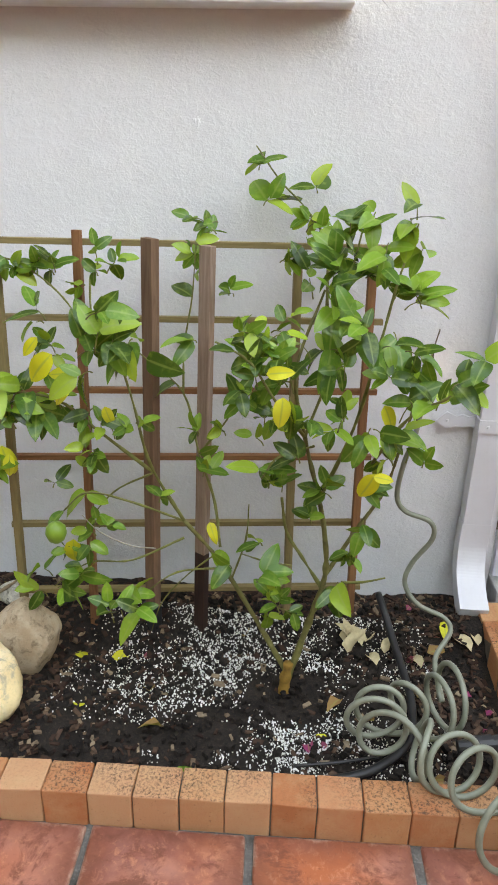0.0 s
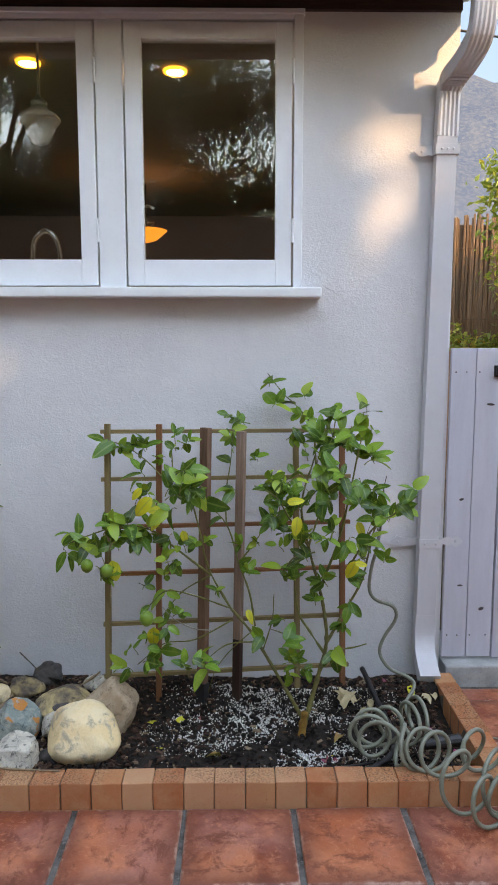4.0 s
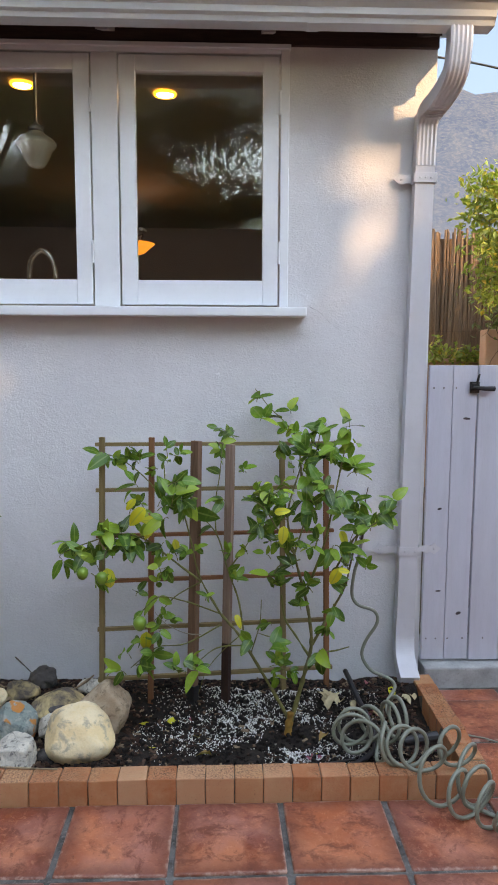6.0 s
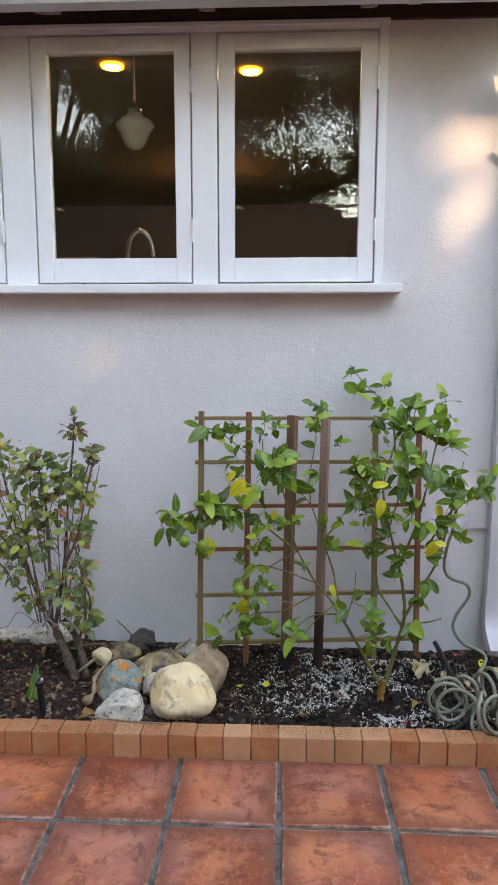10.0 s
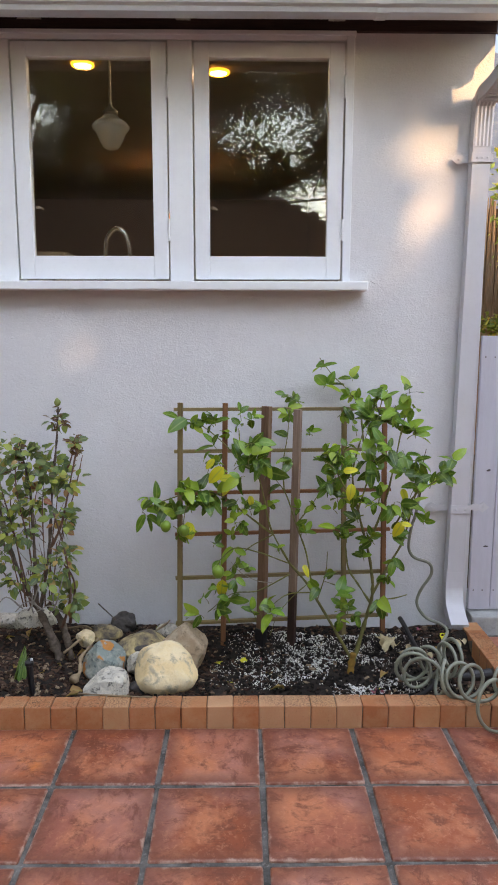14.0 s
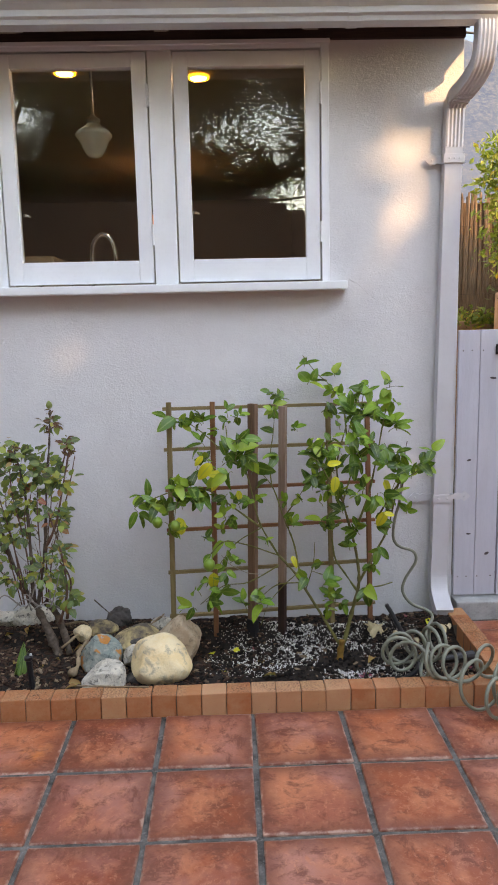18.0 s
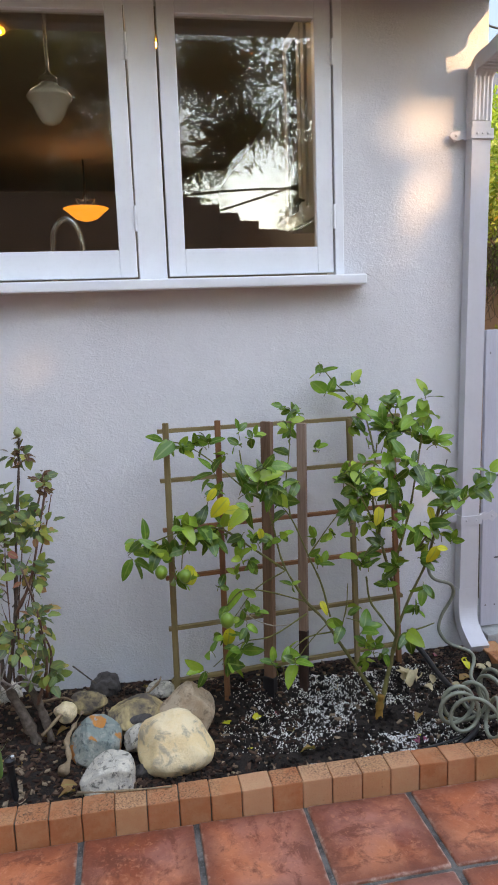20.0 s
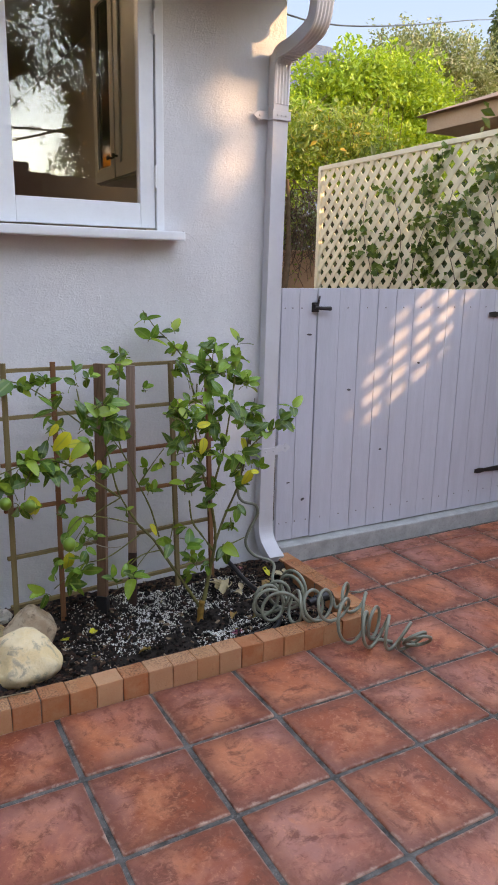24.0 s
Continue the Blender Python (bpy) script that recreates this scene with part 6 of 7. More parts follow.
blobs = [((2.42, 0.55 + 0.42 * math.sin(1.9 * k), 1.42 + 0.047 * k), (0.05, 0.18, 0.12)) for k in range(18)] + [((2.42, rng.uniform(0.0, 2.2), rng.gauss(1.68, 0.22)), (0.03, 0.14, 0.09)) for k in range(26)] + [((2.42, 0.2, 2.2), (0.06, 0.3, 0.2))]
for k in range(6):
    pipe("vine_stem", [(2.435, 0.1 + 0.3 * k + 0.08 * math.sin(2.0 * k + j), 1.15 + 0.17 * j) for j in range(6)], 0.0035, 0.002, TWIG, vine, 4, 5)
leaf_cloud("foliage", blobs, 720, 0.055, IVY_LEAF, vine, "", 0.1, 7, None, 0.75)
bank = block("retaining_wall", (0.9, 5.6, -0.2), (9.5, 9.0, 1.42), CLAY, None, 0.03)
tagged(bank, "terracotta-coloured retaining wall behind the side yard", "retaining wall", kind="structure")
fence = thing("bamboo_fence", "weathered brown bamboo reed fence", "fence", (3.0, 6.0, 1.4))
REED = wood_material("reed_brown", (0.29, 0.175, 0.105), (0.12, 0.07, 0.045), 0.85, (30, 30, 3))
rng = random.Random(17)
cane_meshes = []
for k in range(5):
    bm = bmesh.new()
    tube(bm, [Vector((0.004 * rng.uniform(-1, 1), 0, z)) for z in (0, 0.5, 1.0, 1.55 + 0.015 * k)], 0.016, 0.014, 6, 0.0)
    me = bpy.data.meshes.new("cane")
    bm.to_mesh(me)
    bm.free()
    me.materials.append(REED)
    cane_meshes.append(me)
for k in range(110):
    ob = new("cane", rng.choice(cane_meshes))
    ob.parent = fence
    ob.location = (-1.15 + 0.0215 * k, rng.uniform(-0.015, 0.015), 0.02)
    ob.rotation_euler = (rng.uniform(-0.02, 0.02), rng.uniform(-0.02, 0.02), rng.uniform(0, 6))
for z in (1.75, 2.6):
    pipe("wire", [(1.85, 5.98, z), (3.0, 5.97, z + 0.01), (4.1, 5.98, z)], 0.004, 0.004, TWIG, fence, 4, 5)

panel = block("backing", (1.85, 6.03, 1.42), (4.2, 6.05, 2.9), REED, fence)
garden_wall = block("garden_wall", (2.75, 4.95, -0.16), (7.0, 5.15, 1.74), CLAY, None, 0.02)
tagged(garden_wall, "terracotta-rendered garden wall under dead vines", "wall", kind="structure")
thicket = thing("thicket", "brown tangled thicket above the garden wall", "shrub", (4.0, 5.4, 0.0))
leaf_cloud("foliage", [((3.3 + 0.6 * k, 5.35, 2.0), (0.55, 0.35, 0.55)) for k in range(6)], 6000, 0.08, GREY_LEAF, thicket, "", 0.1, 71)
hedge = thing("yellow_shrub", "sunlit shrub with yellow-green leaves over the fence", "shrub", (3.4, 4.4, 0.0))
pipe("trunk", [(3.5, 4.6, 0.0), (3.45, 4.55, 0.9), (3.5, 4.5, 1.7), (3.4, 4.4, 2.5)], 0.06, 0.02, TWIG, hedge, 5, 8, 0.3)
leaf_cloud("crown", [((2.62, 4.3, 2.7), (0.45, 0.4, 0.55)), ((2.45, 4.2, 3.0), (0.36, 0.3, 0.36)), ((2.6, 4.5, 2.2), (0.25, 0.3, 0.35)), ((3.5, 4.4, 2.95), (0.55, 0.5, 0.45)), ((4.1, 4.3, 3.0), (0.6, 0.5, 0.45)), ((4.7, 4.3, 2.75), (0.5, 0.5, 0.35)), ((3.0, 4.6, 2.5), (0.5, 0.5, 0.4))], 6000, 0.075, SHRUB_LEAF, hedge, "", 0.3, 9, None, 0.5)
rng = random.Random(2)
for k in range(14):
    x = rng.uniform(2.4, 4.9)
    z = 3.0 + rng.uniform(-0.1, 0.2)
    pipe("shoot", [(x, 4.3, z - 0.3), (x + rng.uniform(-0.1, 0.1), 4.25, z), (x + rng.uniform(-0.2, 0.2), 4.2, z + rng.uniform(0.15, 0.35))], 0.005, 0.002, TWIG, hedge, 4, 5)
dry = thing("dry_vine", "tangle of dead brown vine stems hanging over the wall", "vine", (3.4, 4.6, 1.2))
for k in range(260):
    x, z = rng.uniform(2.8, 4.8), rng.uniform(1.9, 2.65)
    pts = [(x, 4.85, z)]
    for j in range(5):
        x += rng.uniform(-0.12, 0.12)
        z -= rng.uniform(0.02, 0.22)
        pts.append((x, 4.7 + rng.uniform(-0.15, 0.1), z))
    pipe("stem", pts, 0.006, 0.003, TWIG, dry, 3, 4)
leaf_cloud("leaves", [((3.6, 4.7, 2.0), (0.9, 0.2, 0.7))], 420, 0.05, SHRUB_LEAF, dry, "", 0.0, 13, None, 0.6)
low = thing("ivy_bank", "ivy and yellow grass spilling over the bank", "ivy", (3.0, 5.4, 1.3))
leaf_cloud("foliage", [((2.9, 5.55, 1.45), (0.9, 0.25, 0.16)), ((3.4, 5.5, 1.62), (0.4, 0.25, 0.3)), ((3.75, 5.4, 1.9), (0.35, 0.3, 0.5)), ((2.35, 5.45, 1.5), (0.1, 0.1, 0.2))], 2600, 0.06, SHRUB_LEAF, low, "", 0.2, 15, None, 0.6)


def tree(name, label, at, top, blobs, count, size, leaf, bark, seed, shell=0.45, keep=None, limbs=7, thick=1.0):
    ob = thing(name, label, "tree", at)
    r = random.Random(seed)
    mid = Vector(at).lerp(Vector(top), 0.55)
    pipe("trunk", [at, Vector(at).lerp(Vector(top), 0.3) + Vector((0.1, 0, 0)), mid, top], 0.22, 0.05, bark, ob, 6, 9, 0.4)
    for k in range(limbs):
        c = Vector(blobs[k % len(blobs)][0])
        s = Vector(at).lerp(Vector(top), r.uniform(0.3, 0.75))
        pipe("limb", [s, s.lerp(c, 0.5) + Vector((r.uniform(-0.3, 0.3), 0, r.uniform(0, 0.4))), c, c + Vector((r.uniform(-0.6, 0.6), r.uniform(-0.3, 0.3), r.uniform(0.2, 0.8)))], 0.09 * thick, 0.012, bark, ob, 5, 6, 0.4)
    leaf_cloud("crown", blobs, count, size, leaf, ob, "", shell, seed, keep)
    return ob


BARK = plain_material("tree_bark", (0.10, 0.075, 0.055), 0.9, 0, 0.5, 8, 0.6, 0.1)
tree("lime_tree", "bright lime-green tree in full sun behind the lattice", (9.0, 10.0, 0.0), (9.0, 10.0, 5.5), [((7.4, 10, 4.2), (1.5, 1.2, 1.3)), ((8.4, 10, 5.0), (1.4, 1.2, 1.1)), ((9.8, 10.2, 5.1), (1.5, 1.2, 1.0)), ((10.9, 10.2, 4.1), (0.9, 1.0, 0.8)), ((9.0, 9.6, 3.8), (2.2, 1.0, 1.0)), ((6.2, 10.2, 3.9), (1.2, 1.2, 1.5))], 42000, 0.115, LIME_LEAF, BARK, 31)
tree("grey_tree", "grey-green feathery tree against the sky", (13.5, 14.0, 0.0), (13.5, 14.0, 7.0), [((12.9, 14, 7.0), (1.1, 1.2, 1.3)), ((14.3, 14, 7.2), (1.3, 1.2, 1.2)), ((15.8, 14.3, 6.9), (1.0, 1.2, 1.4)), ((13.2, 14, 5.2), (2.4, 1.2, 1.3))], 40000, 0.10, GREY_LEAF, BARK, 37, 0.3)
tree("cypress", "dark green columnar cypress against the sky", (17.2, 14.5, 0.0), (17.2, 14.5, 9.0), [((17.2, 14.5, 4.5 + 0.9 * k), (1.0 - 0.12 * k, 1.0 - 0.12 * k, 0.9)) for k in range(6)], 15000, 0.14, DARK_LEAF, BARK, 41, 0.6)
house = thing("neighbour_house", "neighbouring house with brown eave and cream wall", "house", (8, 1.5, 0))
NWALL = paint_material("neighbour_stucco", (0.62, 0.53, 0.38), (0.5, 0.42, 0.3), 0.85)
NTRIM = paint_material("neighbour_brown", (0.30, 0.19, 0.13), (0.2, 0.12, 0.08), 0.7)
block("wall", (5.3, 1.6, -0.16), (11.0, 3.3, 3.045), NWALL, house)
bm = bmesh.new()
box(bm, (4.85, 1.2, 3.05), (4.92, 3.75, 3.22))
box(bm, (4.92, 1.2, 3.05), (11.6, 3.75, 3.11))
part("fascia", bm, NTRIM, house, "brown eave fascia")
SHAKE = wood_material("brown_shake", (0.36, 0.22, 0.16), (0.19, 0.115, 0.08), 0.9, (3, 3, 20))
bm = bmesh.new()
v = [bm.verts.new(p) for p in ((4.75, 1.1, 3.22), (11.7, 1.1, 3.22), (11.7, 3.85, 3.22), (4.75, 3.85, 3.22), (6.2, 2.5, 3.75), (9.9, 2.5, 3.75))]
for f in ((0, 1, 5, 4), (1, 2, 5), (2, 3, 4, 5), (3, 0, 4), (3, 2, 1, 0)):
    bm.faces.new([v[i] for i in f])
part("roof", bm, SHAKE, house, "brown shingle hip roof")
cable = pipe("overhead_wire", [(1.2, 1.86, 3.35), (3.42, 3.5, 3.86), (9.19, 7.75, 6.0), (14.95, 12.0, 8.24), (24.0, 18.7, 12.5)], 0.008, 0.008, BLACK, None, 8, 5)
tagged(cable, "black overhead service wire across the sky", "wire")

# Distance haze is mixed into the mountain's base colours as blue-grey.
n = Net("chaparral_haze_blue", 1.0, spec=0.0)
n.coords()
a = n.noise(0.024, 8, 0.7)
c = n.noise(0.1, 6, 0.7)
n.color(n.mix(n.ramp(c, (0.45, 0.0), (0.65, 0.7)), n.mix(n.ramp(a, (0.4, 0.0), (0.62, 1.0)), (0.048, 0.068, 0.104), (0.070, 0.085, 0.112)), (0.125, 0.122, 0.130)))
bm = bmesh.new()
W, D = 90, 26
grid = []
for j in range(D + 1):
    row = []
    for i in range(W + 1):
        x, y = -1750 + 4500 * i / W, 1100 + 800 * j / D
        up = j / D
        ridge = 660 + 60 * noise.noise((x * 0.0022, 0.0, 7.0)) + 40 * math.sin(x * 0.0030 - 0.4) + 34 * math.exp(-(((x - 690) / 130) ** 2))
        z = ridge * up ** 0.8 + 34 * up * noise.noise((x * 0.008, y * 0.008, 3.0)) + 20 * noise.noise((x * 0.024, y * 0.024, 1.0)) - 30
        row.append(bm.verts.new((x, y, z)))
    grid.append(row)
for j in range(D):
    for i in range(W):
        bm.faces.new((grid[j][i], grid[j][i + 1], grid[j + 1][i + 1], grid[j + 1][i]))
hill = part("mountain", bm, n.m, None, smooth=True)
tagged(hill, "distant chaparral mountain, blue-grey haze painted into its colour", "mountain", kind="structure")

n = Net("evening_sky_blue", 1.0, spec=0.0)
n.coords()
sep = n.add("ShaderNodeSeparateXYZ")
n.link(n.co, sep.inputs[0])
high = n.add("ShaderNodeMath")
high.operation = "DIVIDE"
n.link(sep.outputs[2], high.inputs[0])
high.inputs[1].default_value = 3000.0
tone = n.ramp(high.outputs[0], (0.0, (0.068, 0.113, 0.168)), (0.45, (0.042, 0.083, 0.158)), (1.0, (0.027, 0.062, 0.142)))
n.color((0.0, 0.0, 0.0))
n.link(tone, n.b.inputs["Emission Color"])
n.b.inputs["Emission Strength"].default_value = 1.0
bm = bmesh.new()
rings = [[bm.verts.new((4000 * math.sin(radians(az)), 4000 * math.cos(radians(az)), z)) for az in range(-30, 91, 6)] for z in (-100, 800, 1600, 2400, 3000)]
for a, b in zip(rings, rings[1:]):
    for k in range(len(a) - 1):
        bm.faces.new((a[k], a[k + 1], b[k + 1], b[k]))
skyline = part("backdrop_sky", bm, n.m, None, smooth=True)
tagged(skyline, "plain pale blue evening sky behind the mountain", "sky", kind="structure")

# ---------------------------------------------------------------- the yard behind the camera
opposite = thing("opposite_house", "low house with brown shingle roof across the patio", "house", (-6, -12, 0))
block("wall", (-16.0, -14.4, -0.1), (1.6, -9.2, 2.3), NTRIM, opposite)
bm = bmesh.new()
for k in range(11):
    y, z = -8.6 - 0.28 * k, 2.25 + 0.178 * k
    box(bm, (-16.5, y - 0.34, z), (2.85 - 0.30 * k, y, z + 0.20))
part("roof", bm, SHAKE, opposite, "brown shingle roof in courses")
bm = bmesh.new()
box(bm, (-16.4, -14.5, 2.1), (-0.6, -11.5, 4.02))
part("roof_back", bm, SHAKE, opposite)


def sun_gaps(p, rng):
    """Where the canopy lets the sun through to the house."""
    s = p[:, 1] / TO_SUN.y
    u, z = p[:, 0] - s * TO_SUN.x, p[:, 2] - s * TO_SUN.z
    open_to = np.zeros(len(p))
    for cu, cz, ru, rz, lean, much in GAPS:
        du, dz = u - cu, z - cz
        q = ((du - lean * dz) / ru) ** 2 + (dz / rz) ** 2
        open_to = np.maximum(open_to, much * (q < 1))
    return rng.random(len(p)) > open_to


GAPS = (
    (0.62, 2.52, 0.24, 0.24, 0.0, 1.0), (0.43, 2.18, 0.15, 0.13, 0.0, 1.0), (0.47, 2.00, 0.10, 0.20, 0.25, 0.92), (0.40, 1.86, 0.11, 0.11, 0.4, 0.92), (0.30, 2.10, 0.05, 0.13, 0.3, 0.8),
    (0.33, 1.72, 0.14, 0.07, 1.2, 0.75), (0.64, 2.02, 0.06, 0.14, 0.0, 0.9), (-1.40, 1.89, 0.06, 0.10, 0.0, 0.9), (-1.05, 1.31, 0.07, 0.045, 0.0, 0.5), (-0.92, 1.20, 0.09, 0.045, 0.0, 0.5),
    (-1.40, 1.44, 0.09, 0.05, 0.0, 0.6), (-0.64, 2.15, 0.04, 0.08, 0.0, 0.85), (1.53, 1.10, 0.26, 0.46, 0.75, 1.0), (0.48, 1.50, 0.05, 0.04, 0.3, 0.6),
)
# Canopy added out of view: shades the patio, its gaps place the sun patches.
blobs = []
rng = random.Random(23)
for u in np.arange(-4.4, 4.7, 0.85):
    for z in np.arange(-5.3, 3.5 if u < 2.75 else 0.9, 0.8):
        s = rng.uniform(9.5, 12.0) / -TO_SUN.y
        blobs.append(((u + s * TO_SUN.x + rng.uniform(-0.2, 0.2), s * TO_SUN.y, z + s * TO_SUN.z + rng.uniform(-0.2, 0.2)), (1.0, 1.1, 0.8)))
blobs = [b for b in blobs if b[0][2] > 0.4]
tree("shade_tree", "broad dark evergreen added out of view to shade the patio", (8.2, -12.5, 0.0), (8.6, -11.5, 6.0), blobs, 110000, 0.16, DARK_LEAF, BARK, 47, 0.2, sun_gaps)


def sky_gaps(p, rng):
    """Openings between the boughs of the oak."""
    shut = np.ones(len(p), bool)
    for cx, cz, rx, rz, much in ((1.0, 3.95, 0.9, 0.36, 0.8), (-4.9, 5.9, 0.35, 0.35, 0.85), (2.1, 4.2, 0.7, 0.7, 0.9), (0.7, 4.8, 0.3, 0.3, 0.5)):
        q = ((p[:, 0] - cx) / rx) ** 2 + ((p[:, 2] - cz) / rz) ** 2
        shut &= ~((q < 1) & (rng.random(len(p)) < much))
    return shut


tree("oak_tree", "dark oak with sky showing between its leaves", (-2.0, -11.6, 0.0), (-2.0, -11.6, 6.0), [((-4.4, -11.5, 4.3), (1.2, 0.9, 1.0)), ((-2.6, -11.5, 4.6), (1.3, 0.9, 1.6)), ((-1.0, -11.5, 4.0), (1.2, 0.9, 1.0)), ((0.4, -11.5, 4.2), (1.2, 0.9, 1.1)), ((1.6, -11.5, 4.9), (1.1, 0.9, 1.0)), ((-0.6, -11.5, 6.0), (1.6, 0.9, 1.1)), ((-3.0, -11.5, 6.2), (1.3, 0.9, 1.0)), ((1.2, -11.5, 6.2), (1.4, 0.9, 0.9)), ((3.2, -11.3, 4.2), (1.2, 0.9, 1.6)), ((4.4, -11.3, 4.0), (1.2, 0.9, 1.5)), ((3.4, -11.3, 6.0), (1.3, 0.9, 1.0)), ((-6.0, -11.5, 3.9), (1.3, 0.9, 0.9)), ((-1.9, -12.4, 5.5), (1.4, 0.6, 1.3)), ((-3.7, -12.4, 5.3), (1.3, 0.6, 1.3)), ((-0.9, -12.4, 4.7), (0.9, 0.6, 0.7)), ((-5.6, -12.4, 5.0), (1.2, 0.6, 1.2)), ((-2.6, -12.4, 6.6), (1.6, 0.6, 0.9)), ((-4.4, -12.6, 6.6), (1.0, 0.5, 0.7))], 190000, 0.075, OAK_LEAF, BARK, 53, 0.15, sky_gaps, 12, 0.3)
hedge_row = thing("hedge", "dark clipped hedge behind the lattice", "hedge", (3.1, 1.2, 0.0))
leaf_cloud("foliage", [((3.05, -0.2 + 0.55 * k, 0.95), (0.30, 0.45, 1.36)) for k in range(6)], 20000, 0.10, DARK_LEAF, hedge_row, "", 0.2, 61)

# Trees added out of view, only to hold back light from the low sky.
for k, (x, y, h) in enumerate(((-13.0, -8.5, 6.0), (-9.5, -13.5, 6.0), (-16.0, -3.0, 6.0), (14.5, -6.0, 7.0), (-8.6, -0.8, 5.5), (-8.8, -3.6, 5.5), (-8.8, -6.4, 5.5), (-7.6, -10.6, 5.5))):
    tree("evergreen", "tall dark evergreen tree added out of view to block low sky", (x, y, -0.1), (x, y, h * 0.8), [((x + 1.3 * math.cos(2.4 * j), y + 1.1 * math.sin(2.4 * j), h * (0.35 + 0.09 * j)), (1.9, 1.9, 1.5)) for j in range(7)], 9000, 0.24, DARK_LEAF, BARK, 80 + k, 0.2)
for k, (x, y, h) in enumerate(((-15.5, -16.0, 12.0), (-11.0, -17.0, 13.0), (-6.5, -16.5, 12.5), (-3.0, -17.0, 13.5), (9.0, -16.5, 12.0))):
    tree("sky_block_evergreen", "tall dark evergreen added behind the far house to block low sky", (x, y, -0.1), (x, y, h * 0.8), [((x + 1.5 * math.cos(2.4 * j), y + 1.1 * math.sin(2.4 * j), h * (0.72 + 0.06 * j)), (2.5, 1.9, 1.5)) for j in range(8)], 16000, 0.26, DARK_LEAF, BARK, 120 + k, 0.2)
# Plain unseen walls, added round the patio to cut light from the horizon.
side = thing("garden_wall", "plain dark brown wall added unseen beside the patio to block low sky", "wall", (-6.3, -4.0, 0.0), kind="structure")
block("wall_panel", (-6.4, -9.0, -0.16), (-6.25, -0.01, 2.6), NTRIM, side)
back = thing("garden_wall", "plain dark brown wall added unseen behind the patio to block low sky", "wall", (3.0, -9.1, 0.0), kind="structure")
block("wall_panel", (1.7, -9.15, -0.16), (9.0, -9.0, 2.9), NTRIM, back)
boundary = thing("boundary_wall", "plain brown boundary wall added unseen at the patio side", "wall", (4.5, -3.0, 0.0), kind="structure")
block("wall_panel", (4.42, -8.0, -0.16), (4.58, -0.30, 2.25), NTRIM, boundary)
screen = thing("slat_screen", "wooden slatted privacy screen on the boundary wall", "screen", (4.5, -3.5, 2.25))
for k in range(15):
    block("slat", (4.48, -4.9, 2.31 + 0.1 * k), (4.50, -2.3, 2.352 + 0.1 * k), BROWN, screen)
for k in range(14):
    block("upright", (4.501, -4.9 + 0.195 * k, 2.25), (4.525, -4.865 + 0.195 * k, 3.78), BROWN, screen)

# ---------------------------------------------------------------- ground, tiles and bricks
bm = bmesh.new()
ring = [bm.verts.new(p) for p in ((-4500, -4500, -0.16), (5500, -4500, -0.16), (5500, 4500, -0.16), (-4500, 4500, -0.16))]
bm.faces.new(ring)
ground = part("ground", bm, EARTH)
tagged(ground, "dry brown earth reaching the distance", "ground", kind="structure")
bm = bmesh.new()
box(bm, (-6.0, -4.2, -0.15), (4.4, -0.857, -0.007))
box(bm, (0.69, -0.8565, -0.15), (4.4, -0.05, -0.007))
bed = part("patio_bed", bm, GROUT)
tagged(bed, "dark grey grout joints of the tiled patio", "grout", kind="structure")
patio = thing("patio", "worn terracotta saltillo tiles laid in a square grid", "patio", (0, -2, 0), kind="structure")
P = 0.327


def tile_mesh(seed, deep=P):
    r = random.Random(seed)
    bm = bmesh.new()
    h, d = P / 2 - 0.0085, deep / 2 - 0.0085
    box(bm, (-h, -d, -0.03), (h, d, 0.0))
    for v in bm.verts:
        v.co.x += r.uniform(-0.003, 0.003)
        v.co.y += r.uniform(-0.003, 0.003)
    top = [e for e in bm.edges if all(v.co.z > -0.01 for v in e.verts)]
    sides = [e for e in bm.edges if abs(e.verts[0].co.z - e.verts[1].co.z) > 0.01]
    bmesh.ops.bevel(bm, geom=top + sides, offset=0.007, segments=2, profile=0.6, affect="EDGES")
    for f in bm.faces:
        f.smooth = len(f.verts) != 4 or f.calc_area() < 0.02
    me = bpy.data.meshes.new("tile")
    bm.to_mesh(me)
    bm.free()
    me.materials.append(TILE)
    return me


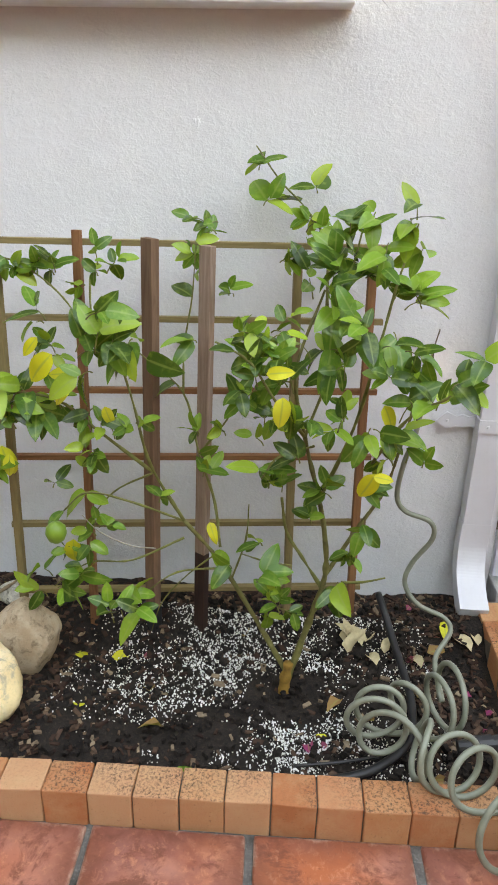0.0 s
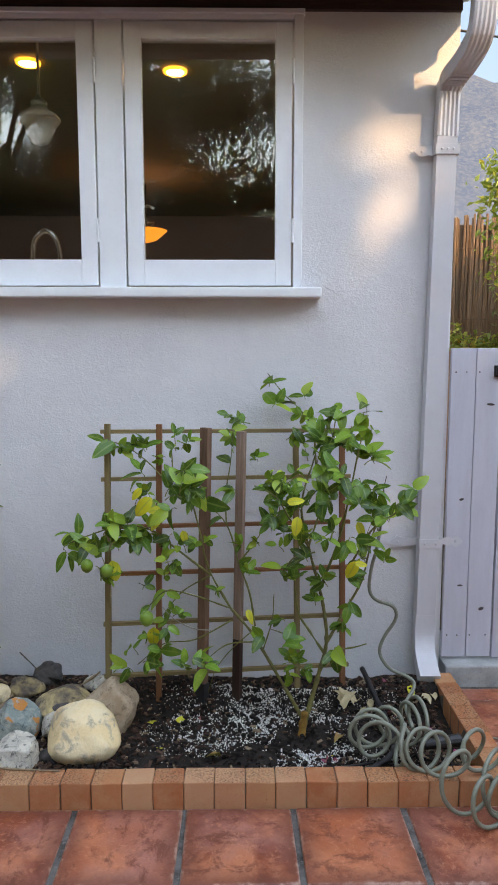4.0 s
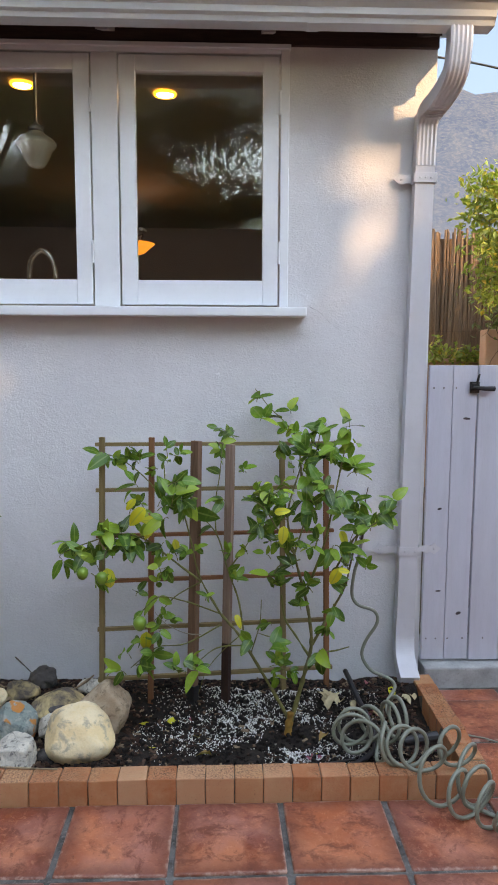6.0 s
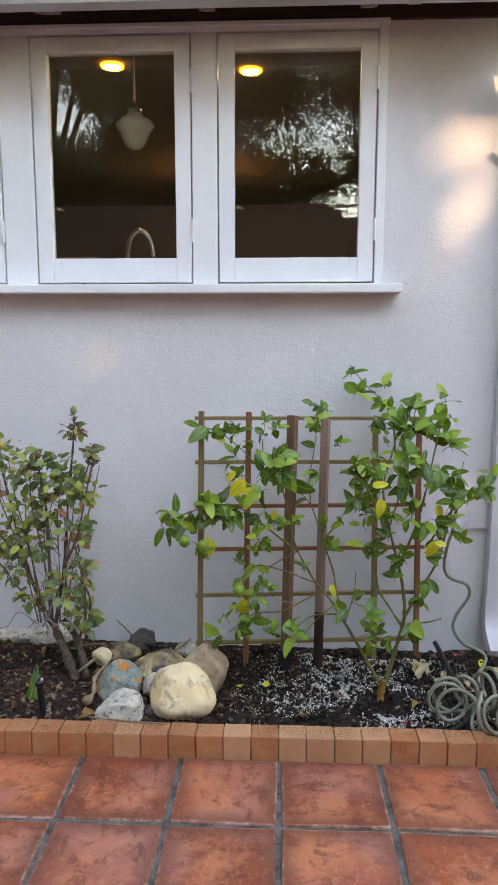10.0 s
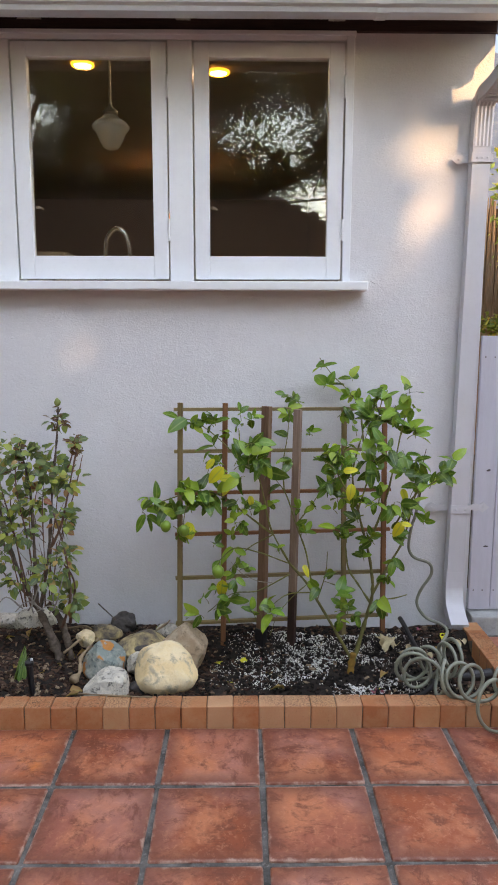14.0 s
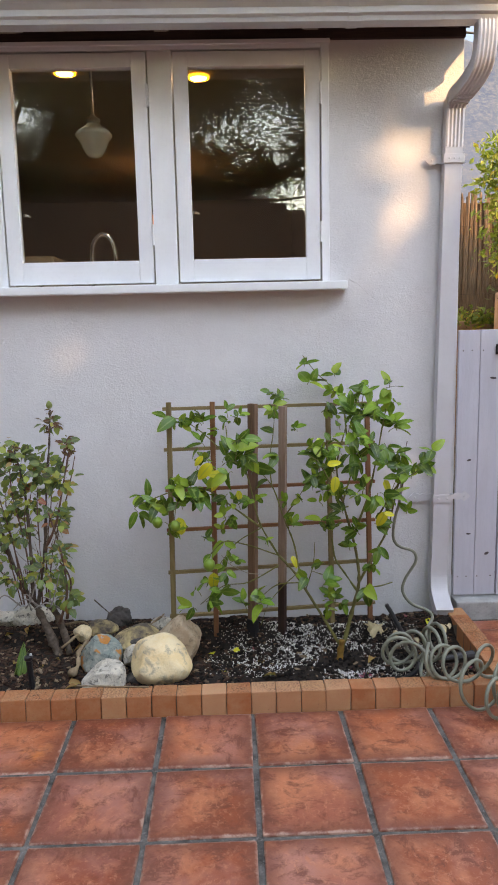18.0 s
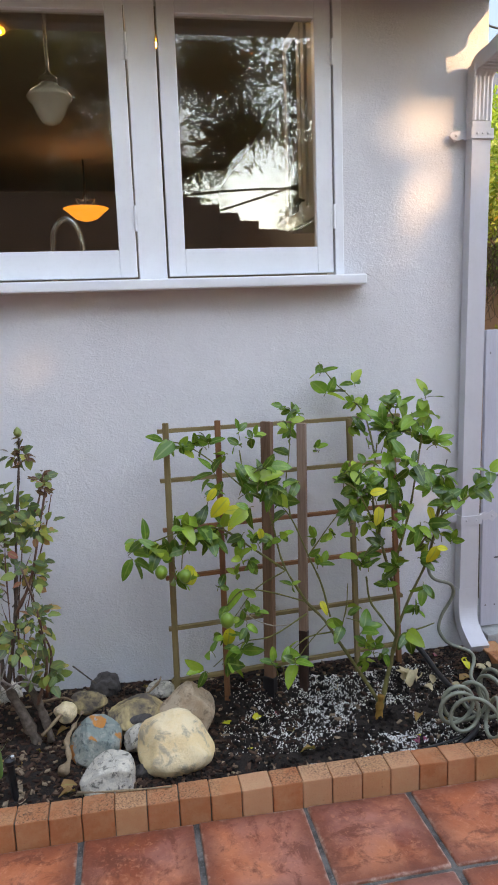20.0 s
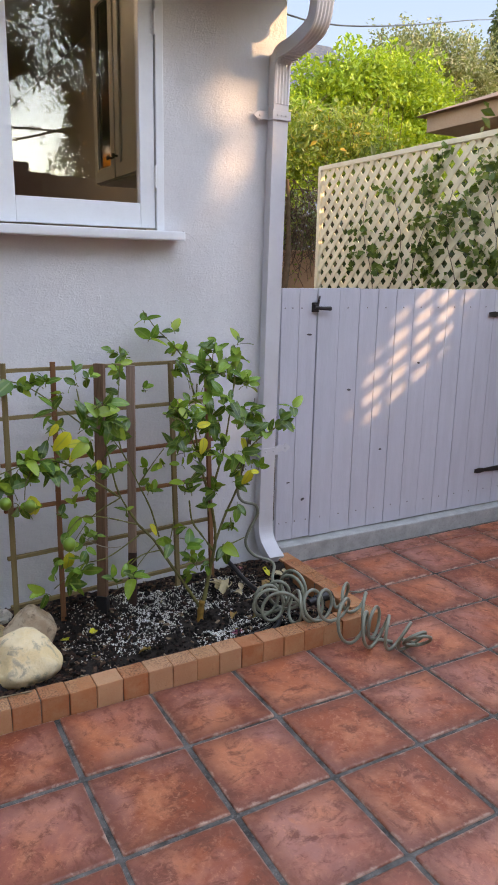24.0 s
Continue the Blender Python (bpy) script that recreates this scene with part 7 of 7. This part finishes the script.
tiles = [tile_mesh(k) for k in range(8)]
rng = random.Random(9)
for i in range(-9, 13):
    for j in range(-4, 9):
        x, y = 0.003 + P * (i + 0.5), -1.181 - P * (j + 0.5)
        if j < -1 and x < 0.62 or y > -0.2:
            continue
        if i < -7 and j > 6:
            continue
        ob = new("tile", rng.choice(tiles))
        ob.parent = patio
        turn = rng.choice((0, 90, 180, 270))
        ob.matrix_basis = Matrix.Translation((x, y + 2, rng.uniform(-0.0015, 0.0015))) @ Matrix.Rotation(radians(turn + rng.uniform(-0.6, 0.6)), 4, "Z") @ Matrix.Rotation(rng.uniform(-0.004, 0.004), 4, "X")

cut = [tile_mesh(20 + k, 0.115) for k in range(3)]
for i in range(2, 13):
    ob = new("tile", rng.choice(cut))
    ob.parent = patio
    ob.matrix_basis = Matrix.Translation((0.003 + P * (i + 0.5), 1.8395, rng.uniform(-0.0015, 0.0015)))

edging = thing("brick_edging", "low edging of orange clay bricks round the bed", "edging", (0, -0.9, 0), kind="structure")


def brick_mesh(w, d, h, seed):
    r = random.Random(seed)
    bm = bmesh.new()
    box(bm, (-w / 2, -d / 2, -0.05), (w / 2, d / 2, h))
    for v in bm.verts:
        v.co += Vector((r.uniform(-0.001, 0.001), r.uniform(-0.0012, 0.0012), r.uniform(-0.0012, 0.0012)))
    bmesh.ops.bevel(bm, geom=[e for e in bm.edges if not all(v.co.z < 0 for v in e.verts)], offset=0.0035, segments=2, profile=0.55, affect="EDGES")
    me = bpy.data.meshes.new("brick")
    bm.to_mesh(me)
    bm.free()
    me.materials.append(BRICK)
    return me


headers = [brick_mesh(0.0894, 0.079, 0.079, k) for k in range(6)]
rng = random.Random(14)
for k in range(-33, 5):
    ob = new("brick", rng.choice(headers))
    ob.parent = edging
    ob.matrix_basis = pose(0.0405 + 0.0921 * (k + 2.5), -0.8185 + 0.9 + rng.uniform(-0.0025, 0.0025), rng.uniform(-0.002, 0.002), 0, 0, rng.uniform(-0.8, 0.8))
for k in range(7):
    ob = new("brick", rng.choice(headers))
    ob.parent = edging
    ob.matrix_basis = pose(0.647 + rng.uniform(-0.003, 0.003), -0.722 + 0.0915 * k + 0.9, rng.uniform(-0.002, 0.002), 0, 0, 90 + rng.uniform(-0.8, 0.8))
MORTAR = ground_material("brick_mortar", (0.10, 0.08, 0.065), (0.17, 0.14, 0.115), (0.24, 0.2, 0.17), 1.5)
bm = bmesh.new()
box(bm, (-2.7, -0.851, -0.14), (0.67, -0.784, 0.072))
box(bm, (0.609, -0.7835, -0.14), (0.688, -0.12, 0.072))
part("mortar", bm, MORTAR, edging, "dark mortar between the bricks")
